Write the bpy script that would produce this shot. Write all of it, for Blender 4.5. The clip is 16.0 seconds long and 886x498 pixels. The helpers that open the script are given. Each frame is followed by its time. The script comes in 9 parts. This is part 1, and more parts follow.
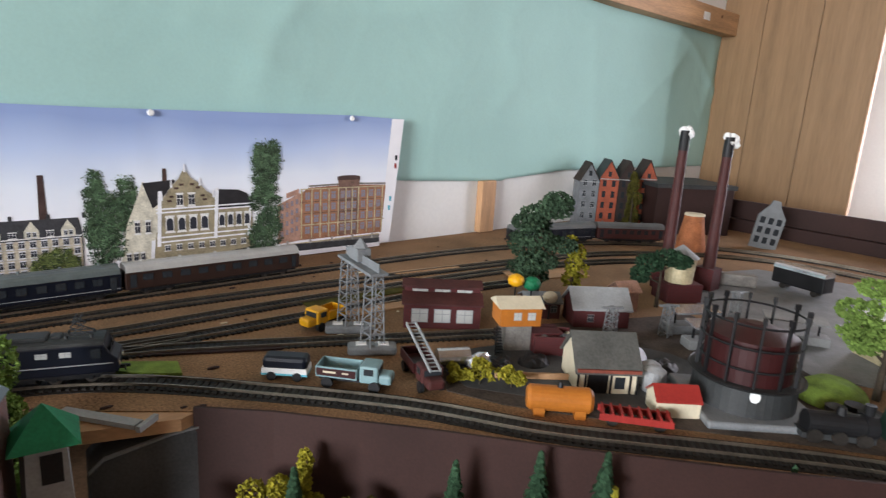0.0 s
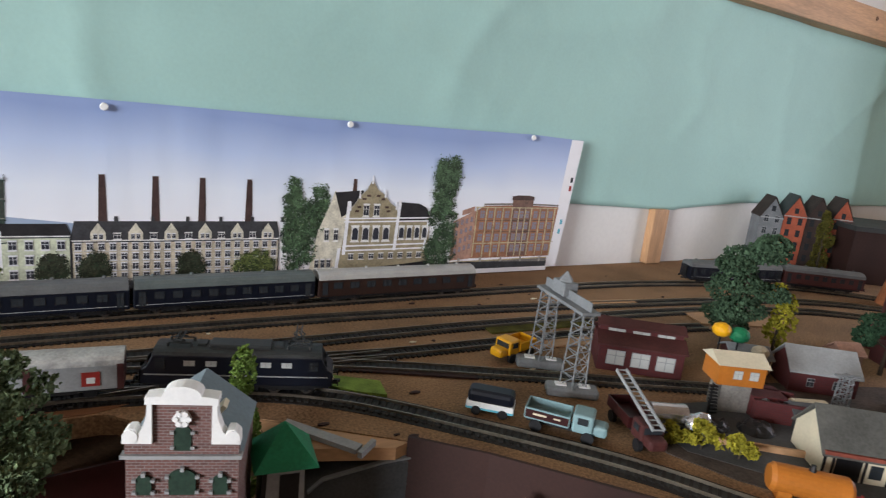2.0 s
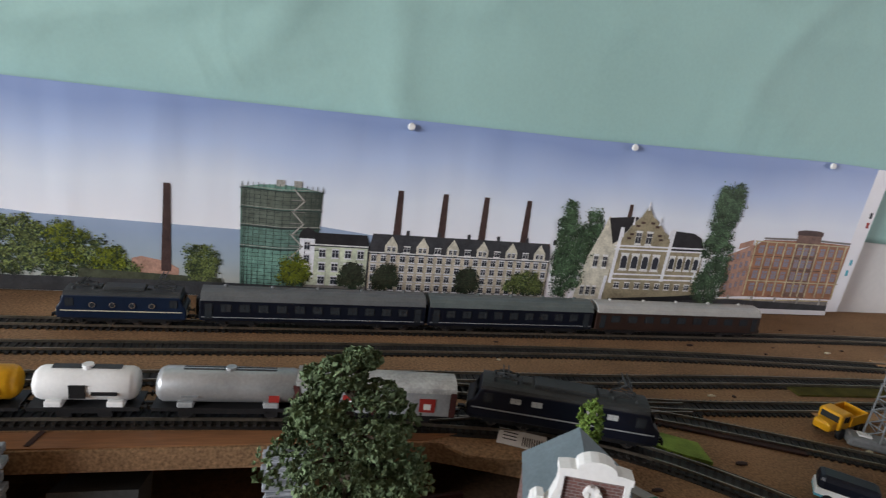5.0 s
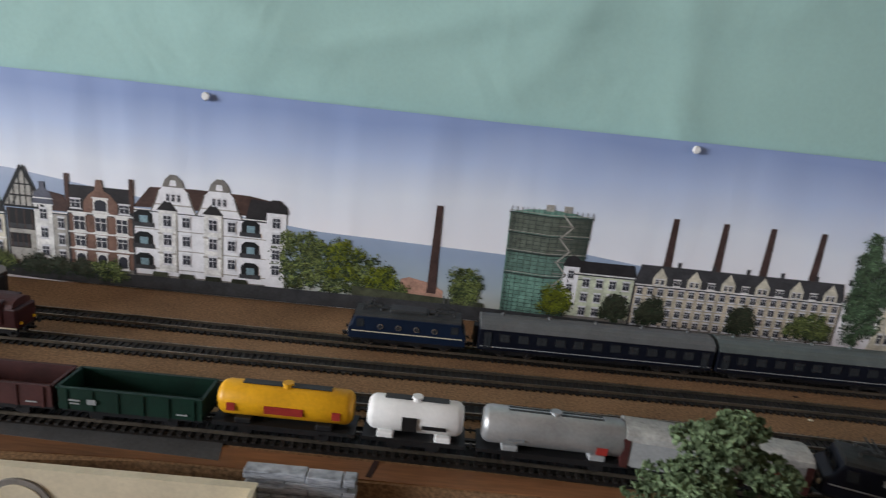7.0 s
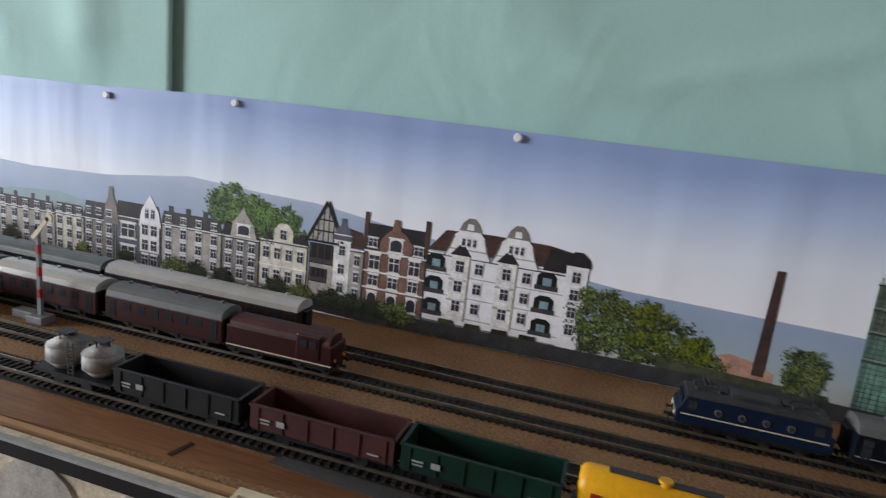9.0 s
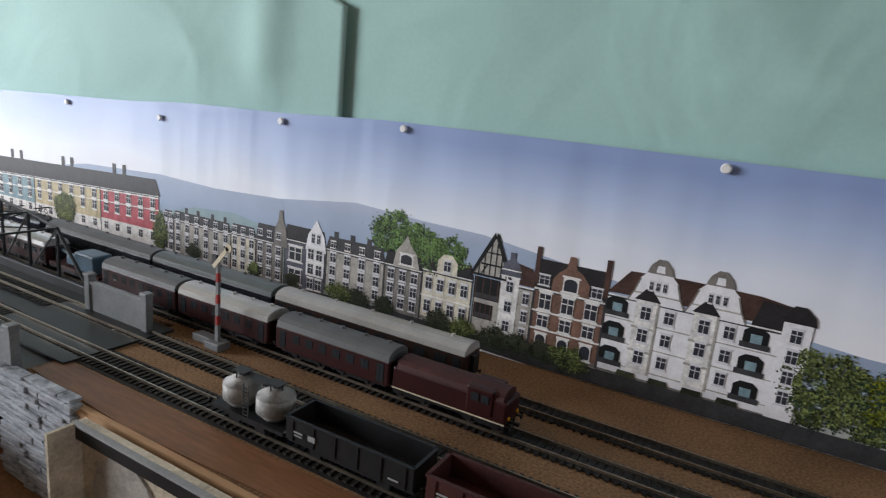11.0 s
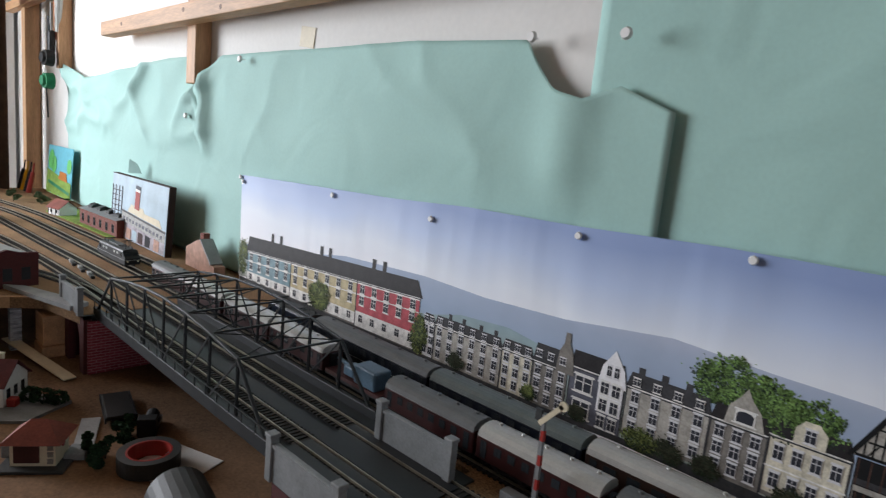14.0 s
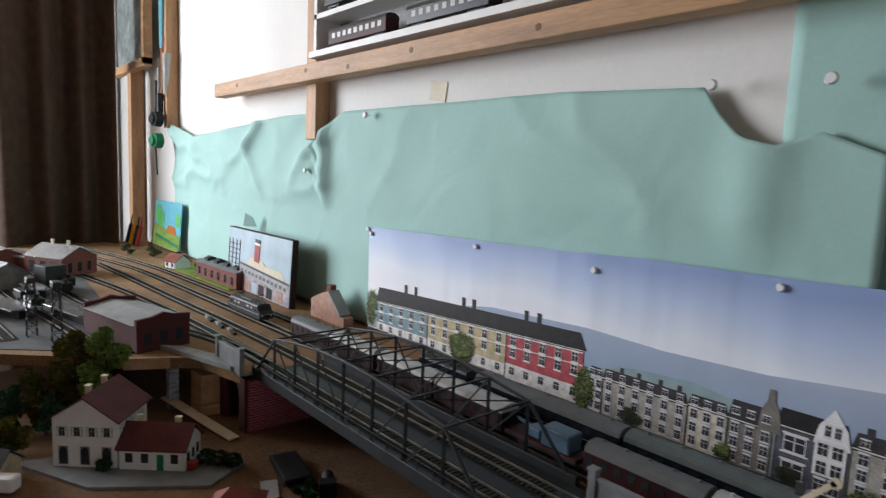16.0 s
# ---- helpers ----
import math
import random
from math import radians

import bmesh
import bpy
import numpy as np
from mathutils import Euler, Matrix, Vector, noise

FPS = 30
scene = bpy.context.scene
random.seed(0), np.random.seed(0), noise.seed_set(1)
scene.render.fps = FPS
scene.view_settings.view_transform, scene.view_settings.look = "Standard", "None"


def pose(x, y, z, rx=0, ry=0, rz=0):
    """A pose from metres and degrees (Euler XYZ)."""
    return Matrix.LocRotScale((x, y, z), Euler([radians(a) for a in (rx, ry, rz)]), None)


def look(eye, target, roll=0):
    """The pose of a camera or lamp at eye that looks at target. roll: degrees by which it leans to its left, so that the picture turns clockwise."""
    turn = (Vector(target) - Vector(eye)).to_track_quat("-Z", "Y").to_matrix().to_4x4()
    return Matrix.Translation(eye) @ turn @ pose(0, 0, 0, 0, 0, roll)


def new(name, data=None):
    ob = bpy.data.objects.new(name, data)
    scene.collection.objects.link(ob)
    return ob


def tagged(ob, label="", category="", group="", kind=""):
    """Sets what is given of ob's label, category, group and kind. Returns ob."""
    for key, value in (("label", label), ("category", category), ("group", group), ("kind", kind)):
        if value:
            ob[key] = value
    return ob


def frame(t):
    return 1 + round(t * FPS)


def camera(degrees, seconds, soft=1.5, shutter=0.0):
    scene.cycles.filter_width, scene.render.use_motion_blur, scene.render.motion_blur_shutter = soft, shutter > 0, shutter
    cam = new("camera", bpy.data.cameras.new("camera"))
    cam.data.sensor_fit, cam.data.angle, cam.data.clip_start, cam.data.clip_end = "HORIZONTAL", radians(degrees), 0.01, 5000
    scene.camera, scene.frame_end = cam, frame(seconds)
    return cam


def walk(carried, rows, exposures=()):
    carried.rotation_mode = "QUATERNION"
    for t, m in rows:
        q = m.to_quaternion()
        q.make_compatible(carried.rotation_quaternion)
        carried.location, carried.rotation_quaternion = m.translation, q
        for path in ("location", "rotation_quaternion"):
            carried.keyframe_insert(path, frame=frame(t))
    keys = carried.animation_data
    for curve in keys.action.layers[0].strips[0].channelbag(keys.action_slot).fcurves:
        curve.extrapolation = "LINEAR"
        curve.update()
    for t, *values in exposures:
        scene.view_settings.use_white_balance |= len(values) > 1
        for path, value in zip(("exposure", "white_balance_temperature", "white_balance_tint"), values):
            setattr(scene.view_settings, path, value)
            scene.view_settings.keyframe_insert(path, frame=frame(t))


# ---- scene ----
cam = camera(72.8, 16.0, soft=1.2, shutter=0.35)
PATH = [
    (0, (0.51, -0.004, 1.158), (1.807, 1.449, 0.703), 3.6),
    (0.5, (0.497, 0.019, 1.168), (1.705, 1.55, 0.723), 4.4),
    (1, (0.484, 0.042, 1.165), (1.619, 1.629, 0.723), 5.4),
    (1.5, (0.468, 0.065, 1.166), (1.535, 1.695, 0.714), 6.0),
    (2, (0.449, 0.085, 1.164), (1.45, 1.756, 0.709), 6.3),
    (2.5, (0.432, 0.106, 1.162), (1.367, 1.812, 0.702), 6.4),
    (3, (0.41, 0.126, 1.16), (1.271, 1.87, 0.697), 6.8),
    (3.2, (0.403, 0.129, 1.162), (1.226, 1.892, 0.697), 6.6),
    (5.3, (0.31, 0.182, 1.178), (0.763, 2.056, 0.646), 7.4),
    (5.5, (0.299, 0.187, 1.177), (0.718, 2.07, 0.647), 7.4),
    (6, (0.267, 0.2, 1.176), (0.583, 2.102, 0.648), 7.1),
    (6.5, (0.229, 0.214, 1.169), (0.431, 2.132, 0.64), 6.6),
    (7, (0.184, 0.233, 1.169), (0.231, 2.158, 0.628), 6.1),
    (7.5, (0.15, 0.253, 1.167), (0.048, 2.176, 0.628), 6.1),
    (8, (0.106, 0.264, 1.155), (-0.141, 2.181, 0.641), 6.3),
    (8.5, (0.071, 0.277, 1.152), (-0.327, 2.175, 0.665), 5.9),
    (9, (0.037, 0.283, 1.137), (-0.487, 2.166, 0.714), 6.4),
    (9.5, (0.013, 0.303, 1.137), (-0.657, 2.149, 0.758), 6.2),
    (11.8, (-0.071, 0.331, 1.156), (-1.095, 1.986, 0.691), 5.3),
    (12, (-0.088, 0.334, 1.152), (-1.138, 1.978, 0.71), 5.4),
    (12.5, (-0.112, 0.333, 1.157), (-1.21, 1.947, 0.724), 5.2),
    (13, (-0.15, 0.328, 1.182), (-1.349, 1.885, 0.806), 4.8),
    (13.5, (-0.186, 0.315, 1.194), (-1.469, 1.811, 0.853), 5.1),
    (14, (-0.227, 0.303, 1.199), (-1.586, 1.734, 0.876), 5.6),
    (14.5, (-0.258, 0.293, 1.2), (-1.655, 1.689, 0.881), 5.6),
    (15, (-0.277, 0.273, 1.207), (-1.704, 1.639, 0.898), 4.8),
    (15.5, (-0.293, 0.236, 1.222), (-1.737, 1.592, 0.943), 3.9),
    (16, (-0.341, 0.199, 1.222), (-1.831, 1.511, 0.98), 2.6),
]
walk(cam, [(t, look(eye, target, roll)) for t, eye, target, roll in PATH], exposures=[(0.0, 1.36), (3.0, 1.02), (6.5, 0.66), (9.0, 0.36), (12.5, 0.13), (16.0, -0.24)])

# ---- world, sun and lamps ----
world = bpy.data.worlds.new("sky")
scene.world = world
world.use_nodes = True
wn = world.node_tree
sky = wn.nodes.new("ShaderNodeTexSky")
sky.sky_type = 'NISHITA'
sky.sun_disc = False
sky.sun_elevation = radians(38)
sky.sun_rotation = radians(250)
wn.nodes["Background"].inputs[1].default_value = 0.12
wn.links.new(sky.outputs[0], wn.nodes["Background"].inputs[0])


def window_light(name, m, sx, sy, watts, colour):
    la = bpy.data.lights.new(name, 'AREA')
    la.shape, la.size, la.size_y, la.energy, la.color = 'RECTANGLE', sx, sy, watts, colour
    ob = new(name, la)
    ob.matrix_world = m
    return ob


# daylight from the windows in the west and east walls
window_light("daylight_west", look((-3.36, -0.72, 1.55), (-0.6, 0.75, 1.10)), 1.45, 1.15, 118, (0.89, 0.925, 1.0))
window_light("daylight_east", look((3.02, -0.05, 1.28), (0.8, 0.70, 1.10)), 0.75, 0.75, 11, (0.92, 0.885, 1.0))


# ---- materials ----
def mat(name, col, rough=0.6, metal=0.0, var=0.18, scale=40.0, bump=0.0, fine=400.0, col2=None, spec=0.32, rand=0.0, stretch=(1, 1, 1), coat=0.0, mixf=0.4):
    """A surface with grain and stains at two scales; rand varies the pieces of one mesh or the objects among each other."""
    m = bpy.data.materials.new(name)
    m.use_nodes = True
    nt = m.node_tree
    bs = nt.nodes["Principled BSDF"]
    bs.inputs["Roughness"].default_value = rough
    bs.inputs["Metallic"].default_value = metal
    bs.inputs["Specular IOR Level"].default_value = spec
    bs.inputs["Coat Weight"].default_value = coat
    tc = nt.nodes.new("ShaderNodeTexCoord")
    mp = nt.nodes.new("ShaderNodeMapping")
    mp.inputs["Scale"].default_value = stretch
    nt.links.new(tc.outputs["Object"], mp.inputs[0])
    n1 = nt.nodes.new("ShaderNodeTexNoise")
    n1.inputs["Scale"].default_value = scale
    n1.inputs["Detail"].default_value = 4
    n2 = nt.nodes.new("ShaderNodeTexNoise")
    n2.inputs["Scale"].default_value = fine
    n2.inputs["Detail"].default_value = 3
    for n in (n1, n2):
        nt.links.new(mp.outputs[0], n.inputs["Vector"])
    ad = nt.nodes.new("ShaderNodeMix")
    ad.inputs[0].default_value = mixf
    nt.links.new(n1.outputs[0], ad.inputs[2])
    nt.links.new(n2.outputs[0], ad.inputs[3])
    rp = nt.nodes.new("ShaderNodeValToRGB")
    c2 = col2 or tuple(max(0.0, c * (1 - 2.2 * var)) for c in col)
    c1 = tuple(min(1.0, c * (1 + var)) for c in col)
    rp.color_ramp.elements[0].position, rp.color_ramp.elements[1].position = 0.3, 0.68
    rp.color_ramp.elements[0].color, rp.color_ramp.elements[1].color = (*c2, 1), (*c1, 1)
    nt.links.new(ad.outputs[0], rp.inputs[0])
    out = rp.outputs[0]
    if rand:
        oi = nt.nodes.new("ShaderNodeObjectInfo")
        ge = nt.nodes.new("ShaderNodeNewGeometry")
        su = nt.nodes.new("ShaderNodeMath")
        su.operation = 'ADD'
        nt.links.new(oi.outputs["Random"], su.inputs[0])
        nt.links.new(ge.outputs["Random Per Island"], su.inputs[1])
        fr = nt.nodes.new("ShaderNodeMath")
        fr.operation = 'FRACT'
        nt.links.new(su.outputs[0], fr.inputs[0])
        mr = nt.nodes.new("ShaderNodeMapRange")
        mr.inputs[3].default_value, mr.inputs[4].default_value = 1 - rand, 1 + rand
        nt.links.new(fr.outputs[0], mr.inputs[0])
        hs = nt.nodes.new("ShaderNodeHueSaturation")
        nt.links.new(mr.outputs[0], hs.inputs["Value"])
        nt.links.new(out, hs.inputs["Color"])
        out = hs.outputs[0]
    nt.links.new(out, bs.inputs["Base Color"])
    if bump:
        bp = nt.nodes.new("ShaderNodeBump")
        bp.inputs["Strength"].default_value = bump
        bp.inputs["Distance"].default_value = 0.001
        nt.links.new(ad.outputs[0], bp.inputs["Height"])
        nt.links.new(bp.outputs[0], bs.inputs["Normal"])
    return m


def brick_mat(name, col, col2, mortar, bw, bh, rough=0.8, axis='X', joint=0.12):
    """Small printed or moulded brick courses, along x (or y) and up."""
    m = mat(name, col, rough)
    nt = m.node_tree
    bs = nt.nodes["Principled BSDF"]
    tc = nt.nodes.new("ShaderNodeTexCoord")
    sp = nt.nodes.new("ShaderNodeSeparateXYZ")
    cb = nt.nodes.new("ShaderNodeCombineXYZ")
    su = nt.nodes.new("ShaderNodeMath")
    su.operation = 'ADD'
    nt.links.new(tc.outputs["Object"], sp.inputs[0])
    nt.links.new(sp.outputs[0], su.inputs[0])
    nt.links.new(sp.outputs[1], su.inputs[1])
    nt.links.new(su.outputs[0], cb.inputs[0])
    nt.links.new(sp.outputs[2], cb.inputs[1])
    br = nt.nodes.new("ShaderNodeTexBrick")
    br.inputs["Color1"].default_value, br.inputs["Color2"].default_value, br.inputs["Mortar"].default_value = (*col, 1), (*col2, 1), (*mortar, 1)
    br.inputs["Scale"].default_value = 1.0
    br.inputs["Brick Width"].default_value, br.inputs["Row Height"].default_value = bw, bh
    br.inputs["Mortar Size"].default_value = bh * joint
    nt.links.new(cb.outputs[0], br.inputs["Vector"])
    nt.links.new(br.outputs["Color"], bs.inputs["Base Color"])
    bp = nt.nodes.new("ShaderNodeBump")
    bp.inputs["Strength"].default_value, bp.inputs["Distance"].default_value = 0.4, 0.0004
    bp.invert = True
    nt.links.new(br.outputs["Fac"], bp.inputs["Height"])
    nt.links.new(bp.outputs[0], bs.inputs["Normal"])
    return m


def sky_print():
    """The printed sky of the backdrop: violet blue above, pale pinkish white towards the houses."""
    m = mat("printed_sky", (0.5, 0.6, 0.9), 0.45)
    nt = m.node_tree
    bs = nt.nodes["Principled BSDF"]
    tc = nt.nodes.new("ShaderNodeTexCoord")
    sp = nt.nodes.new("ShaderNodeSeparateXYZ")
    nt.links.new(tc.outputs["Object"], sp.inputs[0])
    no = nt.nodes.new("ShaderNodeTexNoise")
    no.inputs["Scale"].default_value = 5
    nt.links.new(tc.outputs["Object"], no.inputs["Vector"])
    ma = nt.nodes.new("ShaderNodeMath")
    ma.operation = 'MULTIPLY_ADD'
    ma.inputs[1].default_value = 0.06
    nt.links.new(no.outputs[0], ma.inputs[0])
    nt.links.new(sp.outputs[2], ma.inputs[2])
    mr = nt.nodes.new("ShaderNodeMapRange")
    mr.inputs[1].default_value, mr.inputs[2].default_value = 0.10, 0.25
    nt.links.new(ma.outputs[0], mr.inputs[0])
    rp = nt.nodes.new("ShaderNodeValToRGB")
    e = rp.color_ramp.elements
    e[0].position, e[0].color = 0.0, (0.90, 0.88, 0.90, 1)
    e[1].position, e[1].color = 1.0, (0.27, 0.36, 0.60, 1)
    k = e.new(0.45)
    k.color = (0.74, 0.79, 0.87, 1)
    k = e.new(0.75)
    k.color = (0.46, 0.56, 0.77, 1)
    nt.links.new(mr.outputs[0], rp.inputs[0])
    nt.links.new(rp.outputs[0], bs.inputs["Base Color"])
    mp = nt.nodes.new("ShaderNodeMapping")
    mp.inputs["Scale"].default_value = (9.0, 1.0, 1.6)
    curl = nt.nodes.new("ShaderNodeTexNoise")
    curl.inputs["Scale"].default_value, curl.inputs["Detail"].default_value = 1.0, 2.5
    nt.links.new(tc.outputs["Object"], mp.inputs[0])
    nt.links.new(mp.outputs[0], curl.inputs["Vector"])
    bp = nt.nodes.new("ShaderNodeBump")
    bp.inputs["Strength"].default_value, bp.inputs["Distance"].default_value = 0.5, 0.012
    nt.links.new(curl.outputs[0], bp.inputs["Height"])
    nt.links.new(bp.outputs[0], bs.inputs["Normal"])
    return m


def gradient_print(name, axis, lo, hi, stops, grain=0.25, scale=60.0):
    """A printed tone that runs through several inks between lo and hi along one axis of the poster."""
    m = mat(name, stops[0][1], 0.45)
    nt = m.node_tree
    bs = nt.nodes["Principled BSDF"]
    tc = nt.nodes.new("ShaderNodeTexCoord")
    sp = nt.nodes.new("ShaderNodeSeparateXYZ")
    nt.links.new(tc.outputs["Object"], sp.inputs[0])
    mr = nt.nodes.new("ShaderNodeMapRange")
    mr.inputs[1].default_value, mr.inputs[2].default_value = lo, hi
    nt.links.new(sp.outputs[axis], mr.inputs[0])
    rp = nt.nodes.new("ShaderNodeValToRGB")
    e = rp.color_ramp.elements
    e[0].position, e[0].color = stops[0][0], (*stops[0][1], 1)
    e[1].position, e[1].color = stops[-1][0], (*stops[-1][1], 1)
    for p, c in stops[1:-1]:
        e.new(p).color = (*c, 1)
    nt.links.new(mr.outputs[0], rp.inputs[0])
    no = nt.nodes.new("ShaderNodeTexNoise")
    no.inputs["Scale"].default_value, no.inputs["Detail"].default_value = scale, 5.0
    nt.links.new(tc.outputs["Object"], no.inputs["Vector"])
    vr = nt.nodes.new("ShaderNodeMapRange")
    vr.inputs[1].default_value, vr.inputs[2].default_value = 0.3, 0.7
    vr.inputs[3].default_value, vr.inputs[4].default_value = 1 - grain, 1 + grain
    nt.links.new(no.outputs[0], vr.inputs[0])
    hs = nt.nodes.new("ShaderNodeHueSaturation")
    nt.links.new(vr.outputs[0], hs.inputs["Value"])
    nt.links.new(rp.outputs[0], hs.inputs["Color"])
    nt.links.new(hs.outputs[0], bs.inputs["Base Color"])
    return m


M = {}
M['sand'] = mat("cork_board", (0.29, 0.172, 0.090), 0.9, var=0.34, scale=9, bump=0.3, fine=420, spec=0.2, mixf=0.6)
M['wood'] = mat("raw_board", (0.46, 0.27, 0.14), 0.65, var=0.2, scale=14, bump=0.15, fine=160, stretch=(0.25, 2, 2))
M['plank'] = mat("brown_plank", (0.23, 0.105, 0.046), 0.5, var=0.25, scale=10, bump=0.15, fine=120, stretch=(0.4, 4, 4))
M['pine'] = mat("pine_lath", (0.50, 0.29, 0.15), 0.55, var=0.2, scale=10, bump=0.15, fine=90, stretch=(0.5, 5, 5))
M['pine_v'] = mat("pine_post", (0.50, 0.29, 0.15), 0.55, var=0.2, scale=10, bump=0.15, fine=90, stretch=(5, 5, 0.5))
M['knot'] = mat("pine_knot", (0.16, 0.075, 0.035), 0.6)
M['cupboard'] = mat("beech_veneer", (0.27, 0.165, 0.085), 0.45, var=0.12, scale=8, fine=60, stretch=(6, 6, 0.4))
M['wall'] = mat("white_plaster", (0.78, 0.77, 0.74), 0.9, var=0.03, scale=6, bump=0.15, fine=120)
# ceiling is out of view; its dark brown is set to limit ambient bounce
M['ceil'] = mat("ceiling_boards", (0.34, 0.24, 0.16), 0.7, var=0.2, scale=6, bump=0.2, fine=60, stretch=(0.3, 4, 4))
M['floor'] = mat("floor_boards", (0.25, 0.15, 0.09), 0.5, var=0.2, scale=3, fine=50)
M['paper'] = mat("mint_paper", (0.365, 0.575, 0.53), 0.75, var=0.035, scale=5, bump=0.12, fine=220, spec=0.3)
pn_ = M['paper'].node_tree
wv = pn_.nodes.new("ShaderNodeTexNoise")
wv.inputs["Scale"].default_value, wv.inputs["Detail"].default_value, wv.inputs["Distortion"].default_value = 7.0, 2.0, 1.2
b2 = pn_.nodes.new("ShaderNodeBump")
b2.inputs["Strength"].default_value, b2.inputs["Distance"].default_value = 0.18, 0.02
pn_.links.new(pn_.nodes["Texture Coordinate"].outputs["Object"], wv.inputs["Vector"])
pn_.links.new(wv.outputs[0], b2.inputs["Height"])
pn_.links.new(b2.outputs[0], pn_.nodes["Bump"].inputs["Normal"])
M['sky'] = sky_print()
M['white'] = mat("white_paint", (0.78, 0.78, 0.76), 0.5, var=0.05)
M['margin'] = mat("paper_margin", (0.82, 0.82, 0.84), 0.5, var=0.02)
M['sleeper'] = mat("sleeper_plastic", (0.020, 0.017, 0.015), 0.65, var=0.3)
M['rail'] = mat("rail_steel", (0.36, 0.31, 0.24), 0.35, 0.9, var=0.2)
M['black'] = mat("black_plastic", (0.012, 0.012, 0.013), 0.5, var=0.3)
M['dgrey'] = mat("dark_grey", (0.036, 0.038, 0.038), 0.55, var=0.2, bump=0.1)
M['grey'] = mat("grey_plastic", (0.20, 0.21, 0.215), 0.55, var=0.15)
M['lgrey'] = mat("light_grey", (0.30, 0.31, 0.31), 0.6, var=0.12)
M['blue'] = mat("deep_blue_paint", (0.006, 0.014, 0.034), 0.38, var=0.15)
M['navy'] = mat("navy_paint", (0.005, 0.007, 0.014), 0.38, var=0.15)
M['yellow'] = mat("yellow_paint", (0.72, 0.36, 0.010), 0.4, var=0.1)
M['orange'] = mat("orange_paint", (0.42, 0.14, 0.02), 0.45, var=0.1)
M['red'] = mat("red_paint", (0.32, 0.03, 0.024), 0.45, var=0.12)
M['maroon'] = mat("maroon_paint", (0.036, 0.008, 0.008), 0.42, var=0.15)
M['umber'] = mat("umber_brown", (0.030, 0.015, 0.011), 0.42, var=0.15)
M['oxide'] = mat("oxide_brown", (0.062, 0.018, 0.016), 0.6, var=0.2)
M['green'] = mat("wagon_green", (0.004, 0.026, 0.016), 0.5, var=0.2)
M['hutgreen'] = mat("roof_green", (0.01, 0.17, 0.07), 0.6, var=0.2)
M['cisterngreen'] = mat("dull_dark_green", (0.020, 0.045, 0.030), 0.6, var=0.25)
M['cream'] = mat("cream_paint", (0.62, 0.55, 0.40), 0.55, var=0.08)
M['silver'] = mat("silver_tank", (0.42, 0.43, 0.43), 0.38, 0.55, var=0.12)
M['tin'] = mat("bare_tin", (0.6, 0.6, 0.6), 0.25, 0.9, var=0.1)
M['cement'] = mat("pale_grey_hopper", (0.38, 0.38, 0.36), 0.55, var=0.22, scale=90)
M['cement2'] = mat("blue_grey_hopper", (0.14, 0.18, 0.20), 0.5, var=0.12)
M['cranblue'] = mat("crane_blue_grey", (0.10, 0.17, 0.24), 0.45, var=0.15)
M['teal'] = mat("pale_teal", (0.20, 0.31, 0.32), 0.45, var=0.1)
M['skyblue'] = mat("sky_blue_tank", (0.12, 0.42, 0.52), 0.45, var=0.1)
M['roofgrey'] = mat("coach_roof_grey", (0.12, 0.125, 0.125), 0.5, var=0.12)
M['roofgreen'] = mat("coach_roof_green", (0.11, 0.13, 0.125), 0.4, var=0.12)
M['roofcream'] = mat("coach_roof_pale", (0.40, 0.395, 0.37), 0.25, var=0.08, coat=0.3)
M['glass'] = mat("dark_glazing", (0.03, 0.035, 0.04), 0.1, var=0.1)
M['paleglass'] = mat("pale_glazing", (0.45, 0.46, 0.44), 0.3, var=0.1)
M['wheel'] = mat("wheel_steel", (0.10, 0.09, 0.08), 0.4, 0.8)
M['roofred'] = mat("roof_tiles_red", (0.22, 0.055, 0.035), 0.7, var=0.2, bump=0.3)
M['roofmaroon'] = mat("roof_tiles_maroon", (0.10, 0.022, 0.022), 0.7, var=0.2, bump=0.3)
M['bark'] = mat("bark", (0.06, 0.045, 0.03), 0.9, var=0.3, bump=0.4)
M['leaf'] = mat("leaf_green", (0.15, 0.205, 0.11), 0.85, var=0.3, spec=0.08, rand=0.35)
M['leafm'] = mat("leaf_mid", (0.062, 0.105, 0.060), 0.85, var=0.3, spec=0.08, rand=0.4)
M['leafd'] = mat("leaf_dark", (0.032, 0.068, 0.036), 0.85, var=0.3, spec=0.08, rand=0.35)
M['leafy'] = mat("leaf_yellow", (0.30, 0.27, 0.03), 0.85, var=0.25, spec=0.08, rand=0.3)
M['leafl'] = mat("leaf_light", (0.17, 0.26, 0.06), 0.85, var=0.25, spec=0.08, rand=0.3)
M['leafo'] = mat("leaf_olive", (0.10, 0.09, 0.02), 0.85, var=0.3, spec=0.08, rand=0.3)
M['felt'] = mat("grass_mat", (0.20, 0.30, 0.05), 0.95, var=0.3, scale=60, bump=0.8, fine=900)
M['curtain'] = mat("brown_curtain", (0.075, 0.045, 0.030), 0.85, var=0.2, scale=30)
M['steel'] = mat("bridge_grey", (0.018, 0.020, 0.022), 0.5, var=0.15)
M['fascia'] = mat("fascia_brown", (0.034, 0.014, 0.011), 0.7, var=0.2, scale=12, bump=0.2)
M['earth'] = mat("earth_brown", (0.20, 0.112, 0.058), 0.95, var=0.3, scale=7, bump=0.5, fine=300)
M['dirt'] = mat("sooty_dirt", (0.085, 0.066, 0.052), 0.95, var=0.35, scale=25, bump=0.5, fine=350)
